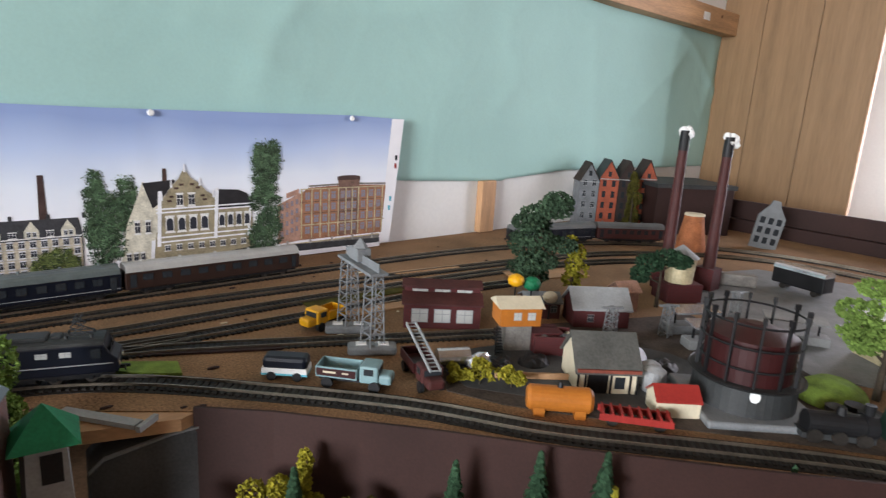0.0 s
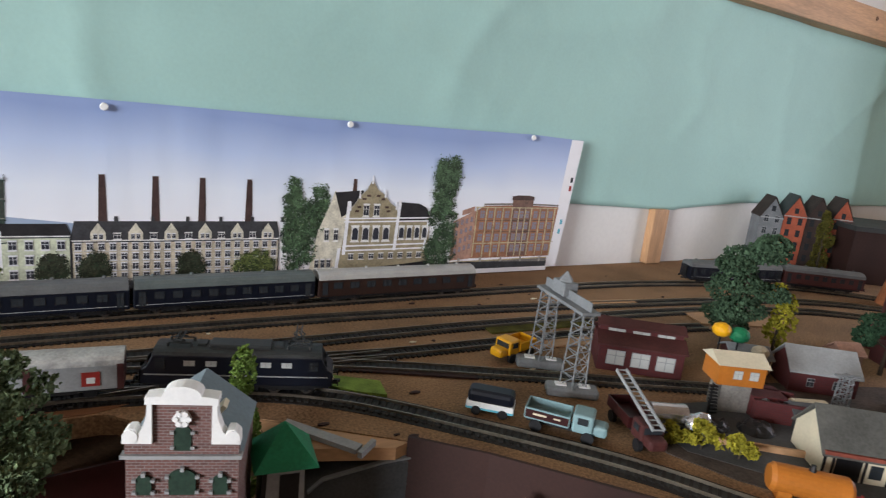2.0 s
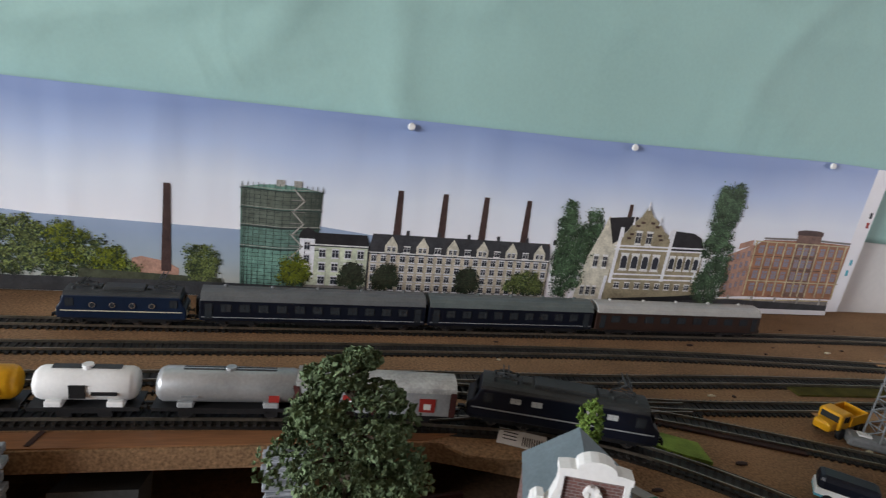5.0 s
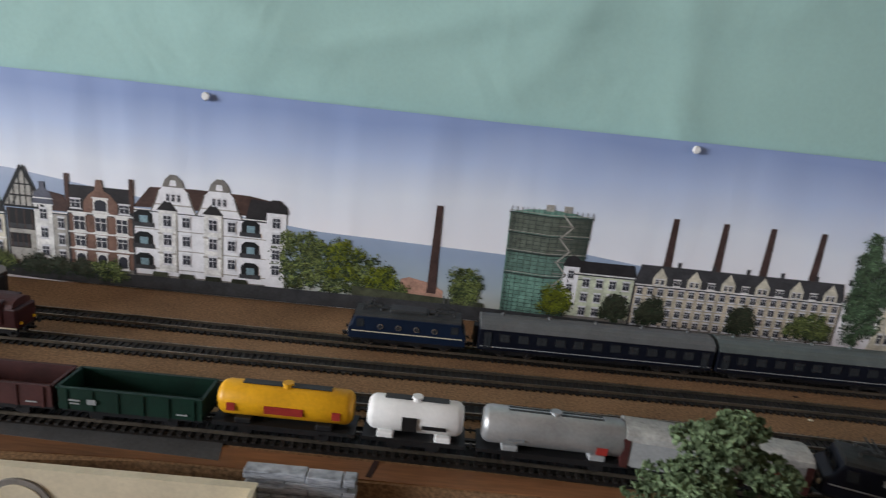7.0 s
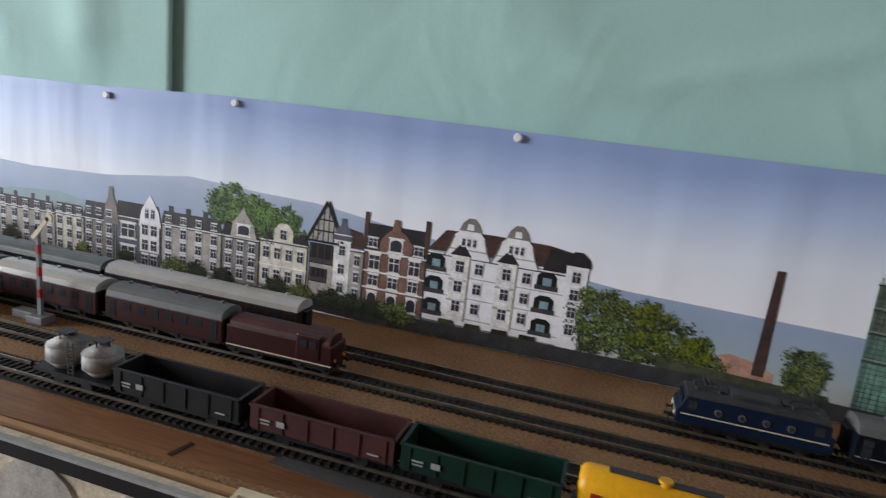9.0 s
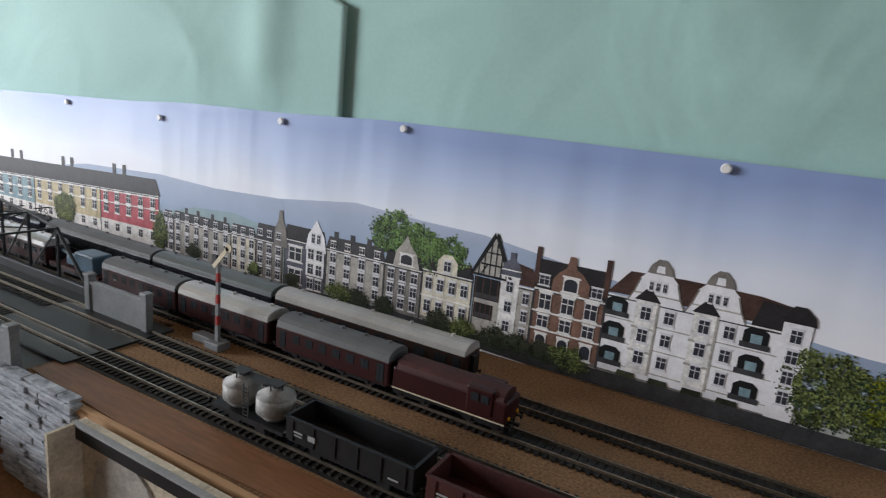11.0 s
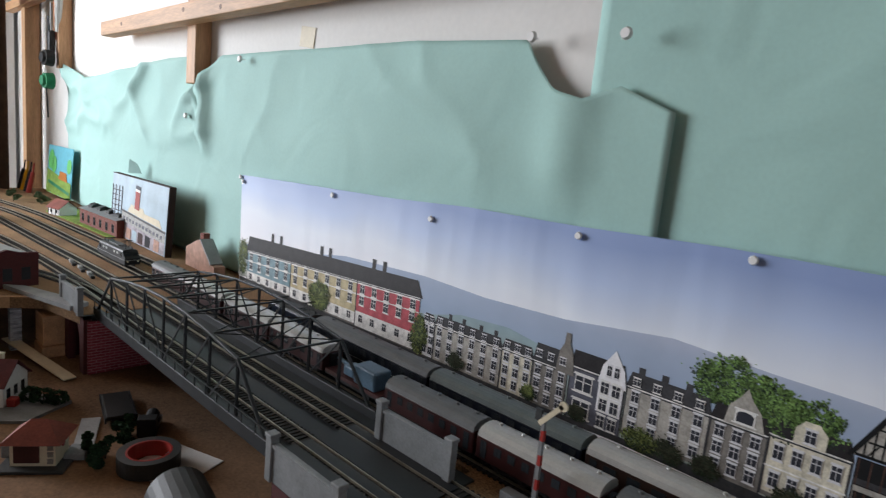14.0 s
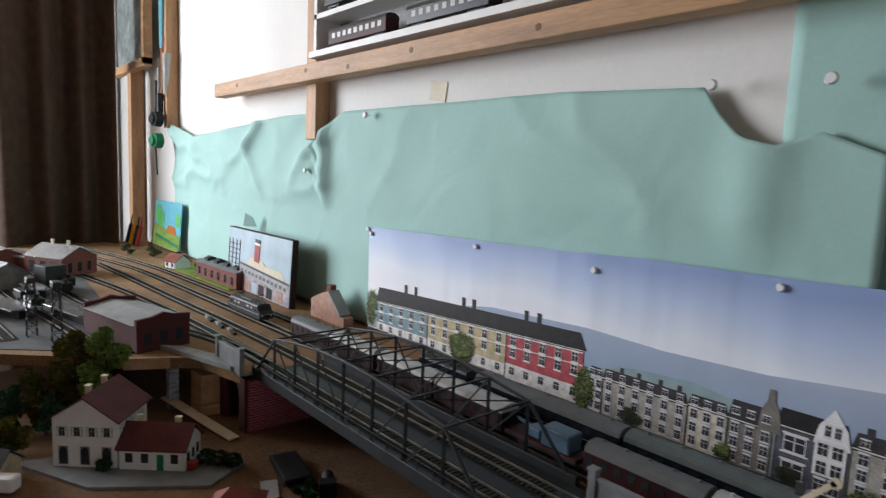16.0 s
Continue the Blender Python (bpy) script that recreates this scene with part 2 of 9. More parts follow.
M['slateroof'] = mat("weathered_roof", (0.095, 0.095, 0.085), 0.8, var=0.2, scale=30, bump=0.3)
M['asphalt'] = mat("asphalt_card", (0.075, 0.078, 0.08), 0.8, var=0.2, scale=20, bump=0.2)
M['rock'] = mat("rock_print", (0.40, 0.43, 0.47), 0.9, var=0.4, scale=60, bump=0.8, fine=300, stretch=(0.6, 0.6, 5))
M['tinroof'] = mat("shiny_foil", (0.62, 0.64, 0.66), 0.18, 0.75, var=0.1, bump=0.3)
M['brickm'] = brick_mat("brick_model_maroon", (0.16, 0.075, 0.065), (0.11, 0.055, 0.05), (0.20, 0.17, 0.16), 0.0046, 0.0019)
M['brickr'] = brick_mat("brick_red_card", (0.30, 0.055, 0.075), (0.22, 0.035, 0.05), (0.40, 0.20, 0.22), 0.013, 0.0045)
M['brickh'] = brick_mat("brick_hall", (0.20, 0.05, 0.035), (0.16, 0.04, 0.03), (0.22, 0.12, 0.10), 0.004, 0.0018)
M['brickd'] = brick_mat("brick_dark_red", (0.085, 0.016, 0.016), (0.07, 0.013, 0.014), (0.06, 0.02, 0.02), 0.006, 0.0024)


# ---- mesh helpers ----
def part(name, bm, material, parent, label=""):
    me = bpy.data.meshes.new(name)
    bm.to_mesh(me)
    bm.free()
    for mm in (material if isinstance(material, (list, tuple)) else [material]):
        me.materials.append(mm)
    ob = new(name, me)
    ob.parent = parent
    return tagged(ob, label)


def shared(name, me, parent, m):
    """Another object on a mesh that already exists, at the pose m in its parent."""
    ob = new(name, me)
    ob.parent = parent
    ob.matrix_basis = m
    return ob


def thing(name, label, category, group="", m=None, kind=""):
    ob = new(name)
    ob.empty_display_size = 0.02
    if m is not None:
        ob.matrix_basis = m
    return tagged(ob, label, category, group, kind)


def box(bm, cx, cy, cz, sx, sy, sz, rz=0.0, bevel=0.0, rx=0.0, ry=0.0, mi=0):
    """A box with its centre at cx, cy, cz."""
    m = pose(cx, cy, cz, rx, ry, rz) @ Matrix.Diagonal((sx, sy, sz, 1))
    r = bmesh.ops.create_cube(bm, size=1.0, matrix=m)
    fs = {f for v in r['verts'] for f in v.link_faces}
    for f in fs:
        f.material_index = mi
    if bevel:
        es = list({e for v in r['verts'] for e in v.link_edges})
        bmesh.ops.bevel(bm, geom=es, offset=bevel, segments=2, affect='EDGES', profile=0.5, material=-1)
    return bm


def cyl(bm, a, b, r1, r2=None, n=12, caps=True, mi=0):
    """A cylinder or cone from point a to point b."""
    a, b = Vector(a), Vector(b)
    d = b - a
    m = Matrix.Translation((a + b) / 2) @ d.to_track_quat('Z', 'Y').to_matrix().to_4x4()
    r = bmesh.ops.create_cone(bm, cap_ends=caps, segments=n, radius1=r1, radius2=r1 if r2 is None else r2, depth=d.length, matrix=m)
    for f in {f for v in r['verts'] for f in v.link_faces}:
        f.material_index = mi
    return bm


def prism(bm, pts, axis='y', a=0.0, b=1.0, mi=0):
    """A polygon of (u, w) points pulled from a to b along an axis. axis y: (x, z); x: (y, z); z: (x, y)."""
    def at(p, s):
        return {'y': (p[0], s, p[1]), 'x': (s, p[0], p[1]), 'z': (p[0], p[1], s)}[axis]
    v0 = [bm.verts.new(at(p, a)) for p in pts]
    v1 = [bm.verts.new(at(p, b)) for p in pts]
    n = len(pts)
    fs = [bm.faces.new(v0), bm.faces.new(v1[::-1])]
    for i in range(n):
        fs.append(bm.faces.new((v0[i], v1[i], v1[(i + 1) % n], v0[(i + 1) % n])))
    for f in fs:
        f.material_index = mi
    bmesh.ops.recalc_face_normals(bm, faces=fs)
    return bm


def B():
    return bmesh.new()


def spline(pts, step=0.006):
    """Points of a smooth curve through pts, with headings, at even steps."""
    p = [Vector((*q, 0)) if len(q) == 2 else Vector(q) for q in pts]
    p = [2 * p[0] - p[1]] + p + [2 * p[-1] - p[-2]]
    fine = []
    for i in range(1, len(p) - 2):
        for k in range(40):
            t = k / 40
            a, b, c, d = p[i - 1], p[i], p[i + 1], p[i + 2]
            fine.append(0.5 * ((2 * b) + (c - a) * t + (2 * a - 5 * b + 4 * c - d) * t * t + (3 * b - a - 3 * c + d) * t ** 3))
    fine.append(p[-2])
    out, left = [fine[0]], step
    for a, b in zip(fine, fine[1:]):
        seg = (b - a).length
        while seg > 0 and left <= seg:
            a = a + (b - a) * (left / seg)
            seg = (b - a).length
            out.append(a.copy())
            left = step
        left -= seg
    res = []
    for i, q in enumerate(out):
        d = out[min(i + 1, len(out) - 1)] - out[max(i - 1, 0)]
        res.append((q, math.atan2(d.y, d.x)))
    return res


def sweep(bm, path, off, z0, z1, w):
    """A bar of width w along a path, shifted sideways by off."""
    prev = None
    for q, h in path:
        nx, ny = -math.sin(h), math.cos(h)
        ring = []
        for o, z in ((off - w / 2, z0), (off + w / 2, z0), (off + w / 2, z1), (off - w / 2, z1)):
            ring.append(bm.verts.new((q.x + nx * o, q.y + ny * o, q.z + z)))
        if prev:
            for i in range(4):
                bm.faces.new((prev[i], prev[(i + 1) % 4], ring[(i + 1) % 4], ring[i]))
        prev = ring
    return bm


def mesh_of(verts, faces, name, m):
    me = bpy.data.meshes.new(name)
    me.from_pydata(verts, [], faces)
    me.materials.append(m)
    return me


# ---- the room ----
Z = 0.90        # top of the upper boards
LOW = 0.805     # top of the lower board
WY = 0.915       # face of the long wall


def wall_piece(name, label, boxes, m=None):
    bm = B()
    for b in boxes:
        box(bm, *b)
    return tagged(part(name, bm, m or M['wall'], None), label, "wall", kind="structure")


wall_piece("wall_north", "white plastered wall behind the model railway", [(-0.2, WY + 0.06, 1.25, 6.6, 0.12, 2.5)])
wall_piece("wall_east", "white end wall with a window opening", [(3.16, 0.655, 1.25, 0.12, 0.51, 2.5), (3.16, -1.5, 1.25, 0.12, 2.0, 2.5), (3.16, -0.05, 0.425, 0.12, 0.9, 0.85), (3.16, -0.05, 2.125, 0.12, 0.9, 0.75)])
# west wall with a window opening, closed south wall
wall_piece("wall_west", "white wall with a window opening", [(-3.46, 0.45, 1.25, 0.12, 0.9, 2.5), (-3.46, -2.0, 1.25, 0.12, 0.99, 2.5), (-3.46, -0.75, 0.45, 0.12, 1.5, 0.9), (-3.46, -0.75, 2.35, 0.12, 1.5, 0.3)])
# unseen south wall: plaster darkened so less light bounces back and shadows deepen
M['wall_absorbing'] = mat("absorbing_plaster", (0.20, 0.18, 0.16), 0.9, var=0.08, scale=6, bump=0.15, fine=120)
wall_piece("wall_south", "unseen brown-grey wall behind the walkway, darkened to cut bounced light", [(-0.2, -2.5, 1.25, 6.6, 0.12, 2.5)], M['wall_absorbing'])
tagged(part("floor", box(B(), -0.2, -0.77, -0.03, 6.8, 3.6, 0.06), M['floor'], None), "brown boarded floor of the room", "floor", kind="structure")
tagged(part("ceiling", box(B(), -0.2, -0.77, 2.53, 6.8, 3.6, 0.06), M['ceil'], None), "unseen brown boarded ceiling, dark to hold down bounced light", "ceiling", kind="structure")
for nm, (cx, cy, sx, sy, z0, z1) in (("window_1", (-3.46, -0.75, 0.05, 1.5, 0.9, 2.2)), ("window_2", (3.16, -0.05, 0.05, 0.9, 0.85, 1.75))):
    w = thing(nm, "white framed window letting in daylight", "window", kind="structure")
    bm = B()
    zc, dz = (z0 + z1) / 2, z1 - z0
    if sx < sy:
        for yy in (cy - sy / 2 + 0.03, cy, cy + sy / 2 - 0.03):
            box(bm, cx, yy, zc, sx, 0.05, dz)
        for zz in (z0 + 0.03, z1 - 0.03):
            box(bm, cx, cy, zz, sx * 0.9, sy, 0.05)
    else:
        for xx in (cx - sx / 2 + 0.03, cx, cx + sx / 2 - 0.03):
            box(bm, xx, cy, zc, 0.05, sy, dz)
        for zz in (z0 + 0.03, z1 - 0.03):
            box(bm, cx, cy, zz, sx, sy * 0.9, 0.05)
    part("window_frame", bm, M['white'], w)


# ---- the boards of the layout ----
FRONT_R = [(0.0, 0.585), (0.45, 0.582), (0.56, 0.540), (0.663, 0.468), (0.713, 0.424), (0.80, 0.330), (0.874, 0.243), (0.961, 0.147), (1.04, 0.065), (1.10, -0.02), (1.18, -0.14)]


def board(name, pts, z0, z1, m, label):
    return tagged(part(name, prism(B(), pts, 'z', z0, z1), m, None), label, "table", kind="structure")


board("board_east", [(-0.56, 0.912), (-0.56, 0.575), (-0.40, 0.566), (-0.15, 0.566)] + FRONT_R + [(2.12, -0.14), (2.12, 0.912)], Z - 0.018, Z, M['sand'], "cork-brown board carrying the station tracks")
board("board_back", [(-1.22, 0.912), (-1.22, 0.722), (-0.56, 0.722), (-0.56, 0.912)], Z - 0.018, Z, M['sand'], "narrow board behind the bridge carrying two tracks")
board("board_west", [(-1.22, 0.912), (-1.22, 0.573), (-1.34, 0.545), (-1.40, 0.445), (-1.52, 0.30), (-1.70, 0.10), (-3.0, 0.02), (-3.0, 0.912)], Z - 0.018, Z, M['sand'], "light brown board carrying the yard at the far end")
board("lower_board", [(-1.75, 0.80), (-1.75, -0.10), (1.9, -0.10), (1.9, 0.80)], LOW - 0.02, LOW, M['earth'], "lower brown earth-coloured base board")
bm = B()
for x in (-2.9, -1.6, -0.3, 0.9, 2.0):
    for y in (0.85, 0.03):
        box(bm, x, y, (LOW - 0.02) / 2, 0.06, 0.06, LOW - 0.022)
for y in (0.85, 0.03):
    box(bm, -0.45, y, LOW - 0.055, 4.9, 0.045, 0.068)
tagged(part("table_frame", bm, M['pine'], None), "pine trestle frame under the layout", "table frame", kind="structure")

# ---- the backdrop poster ----
PY = 0.8900
poster = thing("backdrop_poster", "long printed townscape poster pinned to the wall", "poster", m=Matrix.Translation((0, PY, Z)))


def layer(name, pts, m, k, parent=None, label=""):
    """A flat printed shape, k layers above the sheet; points are x and height over the board."""
    y = -0.0003 * k
    bm = prism(B(), [(x, z - Z) for x, z in pts], 'y', y, y + 0.00025)
    return part(name, bm, m, parent or poster, label)


top = [(-1.356, 1.112), (-1.2, 1.116), (-0.896, 1.122), (-0.75, 1.129), (-0.581, 1.130), (-0.42, 1.135), (-0.2, 1.134), (0.03, 1.132), (0.25, 1.131), (0.48, 1.132), (0.70, 1.132), (0.95, 1.135), (1.08, 1.137), (1.193, 1.134)]
bot = [(1.170, 0.908), (0.905, 0.903), (0.75, 0.901), (0.49, 0.901), (0.25, 0.901), (-0.1, 0.901), (-0.5, 0.901), (-0.9, 0.901), (-1.35, 0.901)]
sheet = layer("sheet", top + bot, M['sky'], 0, label="glossy paper sheet with printed violet-blue sky")
layer("margin", [(1.166, 1.134), (1.193, 1.134), (1.170, 0.908), (1.146, 0.908)], M['margin'], 1, label="white unprinted margin")
for i, (x, z, c) in enumerate(((1.176, 1.06, 'navy'), (1.175, 1.045, 'red'), (1.166, 0.985, 'skyblue'), (1.164, 0.968, 'skyblue'))):
    layer("colour_mark", [(x, z), (x + 0.005, z), (x + 0.005, z + 0.009), (x, z + 0.009)], M[c], 2)
layer("margin", [(0.30, 0.9015), (1.146, 0.9025), (1.146, 0.910), (0.90, 0.9105), (0.75, 0.9075), (0.55, 0.9070), (0.40, 0.9035)], M['margin'], 12, label="white lower margin")
layer("margin", [(-0.56, 0.9015), (-0.22, 0.9015), (-0.30, 0.9045), (-0.42, 0.9065), (-0.50, 0.9075), (-0.54, 0.9060)], M['margin'], 12)


# printed inks
def ink(name, col, var=0.12, scale=70, fine=420, rand=0.0):
    M[name] = mat("ink_" + name, col, 0.45, var=var, scale=scale, fine=fine, rand=rand)
    return M[name]


for nm, c in (("i_white", (0.80, 0.80, 0.82)), ("i_cream", (0.66, 0.62, 0.50)), ("i_beige", (0.56, 0.49, 0.37)), ("i_stone", (0.42, 0.40, 0.36)), ("i_stone2", (0.22, 0.205, 0.185)),
              ("i_brick", (0.20, 0.115, 0.085)), ("i_pinkbrick", (0.46, 0.27, 0.20)), ("i_fact", (0.36, 0.17, 0.095)), ("i_roof", (0.028, 0.026, 0.028)), ("i_roofbrown", (0.075, 0.042, 0.034)), ("i_slate", (0.055, 0.055, 0.06)),
              ("i_gaso", (0.10, 0.14, 0.125)), ("i_gasod", (0.035, 0.05, 0.045)), ("i_bluegrey", (0.11, 0.115, 0.145)), ("i_red", (0.46, 0.09, 0.11)), ("i_teal", (0.22, 0.33, 0.37)), ("i_road", (0.05, 0.052, 0.056)),
              ("i_khaki", (0.34, 0.29, 0.185)), ("i_ochre", (0.52, 0.44, 0.27)), ("i_palegreen", (0.60, 0.64, 0.48)), ("i_chim", (0.07, 0.042, 0.038)), ("i_dark", (0.012, 0.013, 0.014)), ("i_wineframe", (0.72, 0.72, 0.74)), ("i_glint", (0.26, 0.25, 0.30)), ("i_pane", (0.035, 0.038, 0.05)), ("i_trim", (0.80, 0.79, 0.76))):
    ink(nm, c, var=0.22 if nm not in ("i_white", "i_dark") else 0.08)
M['i_hill'] = gradient_print("ink_hill", 2, 0.02, 0.135, [(0.0, (0.44, 0.46, 0.42)), (0.22, (0.34, 0.41, 0.46)), (0.5, (0.30, 0.38, 0.51)), (0.85, (0.36, 0.43, 0.56)), (1.0, (0.43, 0.48, 0.60))], 0.05, 20)
M['i_hill2'] = gradient_print("ink_near_hill", 2, 0.03, 0.09, [(0.0, (0.36, 0.42, 0.38)), (1.0, (0.26, 0.36, 0.40))], 0.10, 40)
GAS_X = [(0.0, (0.62, 0.62, 0.62)), (0.12, (0.95, 0.95, 0.95)), (0.45, (1.0, 1.0, 1.0)), (0.75, (0.7, 0.7, 0.7)), (1.0, (0.4, 0.4, 0.4))]
for nm, c in (("i_gas_low", (0.16, 0.30, 0.24)), ("i_gas_mid", (0.13, 0.22, 0.18)), ("i_gas_top", (0.13, 0.15, 0.12))):
    M[nm] = gradient_print("ink_" + nm, 0, 0.270, 0.364, [(p, tuple(a * b for a, b in zip(c, k))) for p, k in GAS_X], 0.30, 130)
ink("i_leaf", (0.15, 0.185, 0.06), 0.35, rand=0.8)
ink("i_leafp", (0.085, 0.145, 0.075), 0.35, rand=0.8)
ink("i_leafy", (0.17, 0.20, 0.02), 0.3, rand=0.5)
ink("i_leafl", (0.14, 0.24, 0.07), 0.3, rand=0.65)
ink("i_leafd", (0.05, 0.056, 0.035), 0.3, rand=0.5)
ink("i_leafs", (0.034, 0.056, 0.032), 0.3, rand=0.5)


def window_mesh(name, frame_m, pane_m, arch=False, hood=False):
    bm = B()
    if hood:
        prism(bm, [(-0.62, -0.14), (0.62, -0.14), (0.62, -0.03), (0.5, -0.03), (0.5, 1.03), (0.62, 1.03), (0.56, 1.15), (-0.56, 1.15), (-0.62, 1.03), (-0.5, 1.03), (-0.5, -0.03), (-0.62, -0.03)], 'y', -0.00004, 0.00010, 0)
    else:
        prism(bm, [(-0.5, 0), (0.5, 0), (0.5, 1), (-0.5, 1)], 'y', -0.00004, 0.00010, 0)
    if arch:
        pts = [(-0.42, 0.05), (0.42, 0.05), (0.42, 0.7), (0.30, 0.88), (0.0, 0.97), (-0.30, 0.88), (-0.42, 0.7)]
        prism(bm, pts, 'y', -0.00009, -0.00004, 1)
    else:
        for u in (-0.45, 0.03):
            for w0, w1 in ((0.05, 0.60), (0.66, 0.95)):
                prism(bm, [(u, w0), (u + 0.42, w0), (u + 0.42, w1), (u, w1)], 'y', -0.00009, -0.00004, 1)
    me = bpy.data.meshes.new(name)
    bm.to_mesh(me)
    bm.free()
    me.materials.append(frame_m)
    me.materials.append(pane_m)
    return me


WIN = window_mesh("window", M['i_wineframe'], M['i_pane'], hood=True)
WINT = window_mesh("window", M['i_trim'], M['i_pane'], hood=True)
WINA = window_mesh("window", M['i_trim'], M['i_pane'], True, True)
WINF = window_mesh("window", M['i_fact'], M['i_glint'])
WIND = window_mesh("window", M['i_stone2'], M['i_dark'])


def windows(parent, x0, x1, z0, z1, nx, nz, w, h, k, me=WIN, slope=0.0):
    for i in range(nx):
        for j in range(nz):
            x = x0 + (x1 - x0) * (i + 0.5) / nx
            z = z0 + (z1 - z0) * (j + 0.5) / nz + slope * (x - x0)
            shared("window", me, parent, Matrix.Translation((x, -0.0003 * k, z - Z - h / 2)) @ Matrix.Diagonal((w, 1, h, 1)))


def house(x0, x1, zb, zt, wall_m, roof_m, zr, k, label, gable=None, slope=0.0, inset=0.004):
    """A printed house front with its roof strip; the eaves rise by slope along x."""
    d = slope * (x1 - x0)
    h = layer("printed_house", [(x0, zb), (x1, zb + d * 0.3), (x1, zt + d), (x0, zt)], wall_m, k, label=label)
    if zr > zt:
        layer("roof", [(x0 - 0.001, zt), (x1 + 0.001, zt + d), (x1 - inset, zr + d), (x0 + inset, zr)], roof_m, k + 0.5, h)
    layer("eave_line", [(x0, zt - 0.0022), (x1, zt + d - 0.0022), (x1, zt + d - 0.0006), (x0, zt - 0.0006)], M['i_slate'], k + 0.7, h)
    layer("moulding", [(x0, zt - 0.0006), (x1, zt + d - 0.0006), (x1, zt + d + 0.0008), (x0, zt + 0.0008)], M['i_trim'], k + 0.7, h)
    layer("plinth", [(x0, zb), (x1, zb + d * 0.3), (x1, zb + d * 0.3 + 0.004), (x0, zb + 0.004)], M['i_stone2'], k + 0.7, h)
    for x, e in ((x0, 0.0), (x1 - 0.0012, d)):
        layer("downpipe", [(x, zb + e * 0.3), (x + 0.0012, zb + e * 0.3), (x + 0.0012, zt + e), (x, zt + e)], M['i_slate'], k + 0.75, h)
    return h


def strip(h, x0, x1, z, t, m, k, slope=0.0):
    d = slope * (x1 - x0)
    return layer("cornice", [(x0, z), (x1, z + d), (x1, z + t + d), (x0, z + t)], m, k, h)


def leaf_print(name, blobs, m, n, size, k, label, seed):
    """A printed tree: clumps of small flat leaves in a few ellipses, dark below and lit above."""
    rng = random.Random(seed)
    vs, fs, dark = [], [], []
    for _ in range(max(24, n // 2)):
        cx, cz, rx, rz = rng.choice(blobs)
        a, r = rng.random() * 6.283, math.sqrt(rng.random()) * 0.97
        px, pz = cx + rx * r * math.cos(a), cz + rz * r * math.sin(a) - Z
        cs = size * rng.uniform(0.9, 1.9)
        yk = -0.0003 * k - rng.random() * 0.0002
        for g in range(26):
            low = g < 13
            x = px + rng.gauss(0, 0.62) * cs
            z = pz + rng.gauss(0, 0.45) * cs + (-0.35 if low else 0.35) * cs
            s, b = size * rng.uniform(0.22, 0.52), rng.random() * 3.14
            y = yk - (0.0 if low else 0.00005)
            o = len(vs)
            for q in range(4):
                vs.append((x + s * math.cos(b + q * 1.5708) * rng.uniform(0.6, 1), y, z + s * math.sin(b + q * 1.5708) * rng.uniform(0.6, 1)))
            fs.append((o, o + 1, o + 2, o + 3))
            dark.append(low)
    me = mesh_of(vs, fs, name, m)
    me.materials.append(M['i_leafs'])
    for p, d in zip(me.polygons, dark):
        p.material_index = 1 if d else 0
    ob = new(name, me)
    ob.parent = poster
    return tagged(ob, label)


# far hills and the dark road along the foot
layer("hill", [(-1.352, 0.975), (-1.2, 0.985), (-1.0, 1.015), (-0.815, 1.022), (-0.70, 1.018), (-0.58, 1.022), (-0.455, 1.036), (-0.36, 1.030), (-0.285, 1.028), (-0.15, 1.010), (0.06, 0.990), (0.27, 0.985), (0.36, 0.995), (0.45, 0.985), (0.6, 0.97), (0.6, 0.91), (-1.352, 0.91)], M['i_hill'], 1, label="printed hazy blue hills")
layer("hill", [(-0.82, 0.965), (-0.74, 0.985), (-0.66, 0.990), (-0.56, 0.975), (-0.40, 0.968), (-0.40, 0.91), (-0.82, 0.91)], M['i_hill2'], 1.4)
layer("road", [(-1.345, 0.902), (1.146, 0.902), (1.146, 0.918), (0.96, 0.923), (0.75, 0.908), (0.49, 0.915), (0.25, 0.919), (0.0, 0.919), (-0.25, 0.917), (-0.40, 0.917), (-0.60, 0.910), (-1.345, 0.908)], M['i_road'], 6, label="printed dark asphalt road")

# row of three coloured tenements
for x0, x1, c, lab in ((-1.318, -1.158, 'i_teal', "printed blue-grey tenement"), (-1.158, -0.964, 'i_ochre', "printed ochre tenement"), (-0.964, -0.818, 'i_red', "printed red tenement with white trim")):
    s = 0.045
    o = (x0 + 1.318) * s
    h = house(x0, x1, 0.905, 0.966 + o, M[c], None, 0, 2, lab, slope=s)
    layer("ground_floor", [(x0, 0.903), (x1, 0.903), (x1, 0.926 + o * 0.6), (x0, 0.924 + o * 0.6)], M['i_trim'], 2.6, h)
    n = max(4, round((x1 - x0) / 0.031))
    for z in (0.944, 0.962):
        strip(h, x0, x1, z + o, 0.0016, M['i_trim'], 2.7, s)
    windows(h, x0, x1, 0.927 + o, 0.964 + o, n, 2, 0.0115, 0.0145, 3.4, WINT, s)
    windows(h, x0, x1, 0.908 + o * 0.5, 0.922 + o * 0.5, n, 1, 0.0105, 0.0125, 3.4, WINT, s * 0.5)
rf = layer("long_roof", [(-1.322, 0.966), (-0.814, 0.989), (-0.826, 1.013), (-1.312, 0.995)], M['i_roof'], 2.8, label="printed dark tiled roof")
for x in (-1.23, -1.20, -1.07, -1.045, -0.93, -0.905):
    layer("chimney", [(x, 0.99), (x + 0.008, 0.99), (x + 0.008, 1.011 + (x + 1.3) * 0.036), (x, 1.011 + (x + 1.3) * 0.036)], M['i_roof'], 2.4, rf)

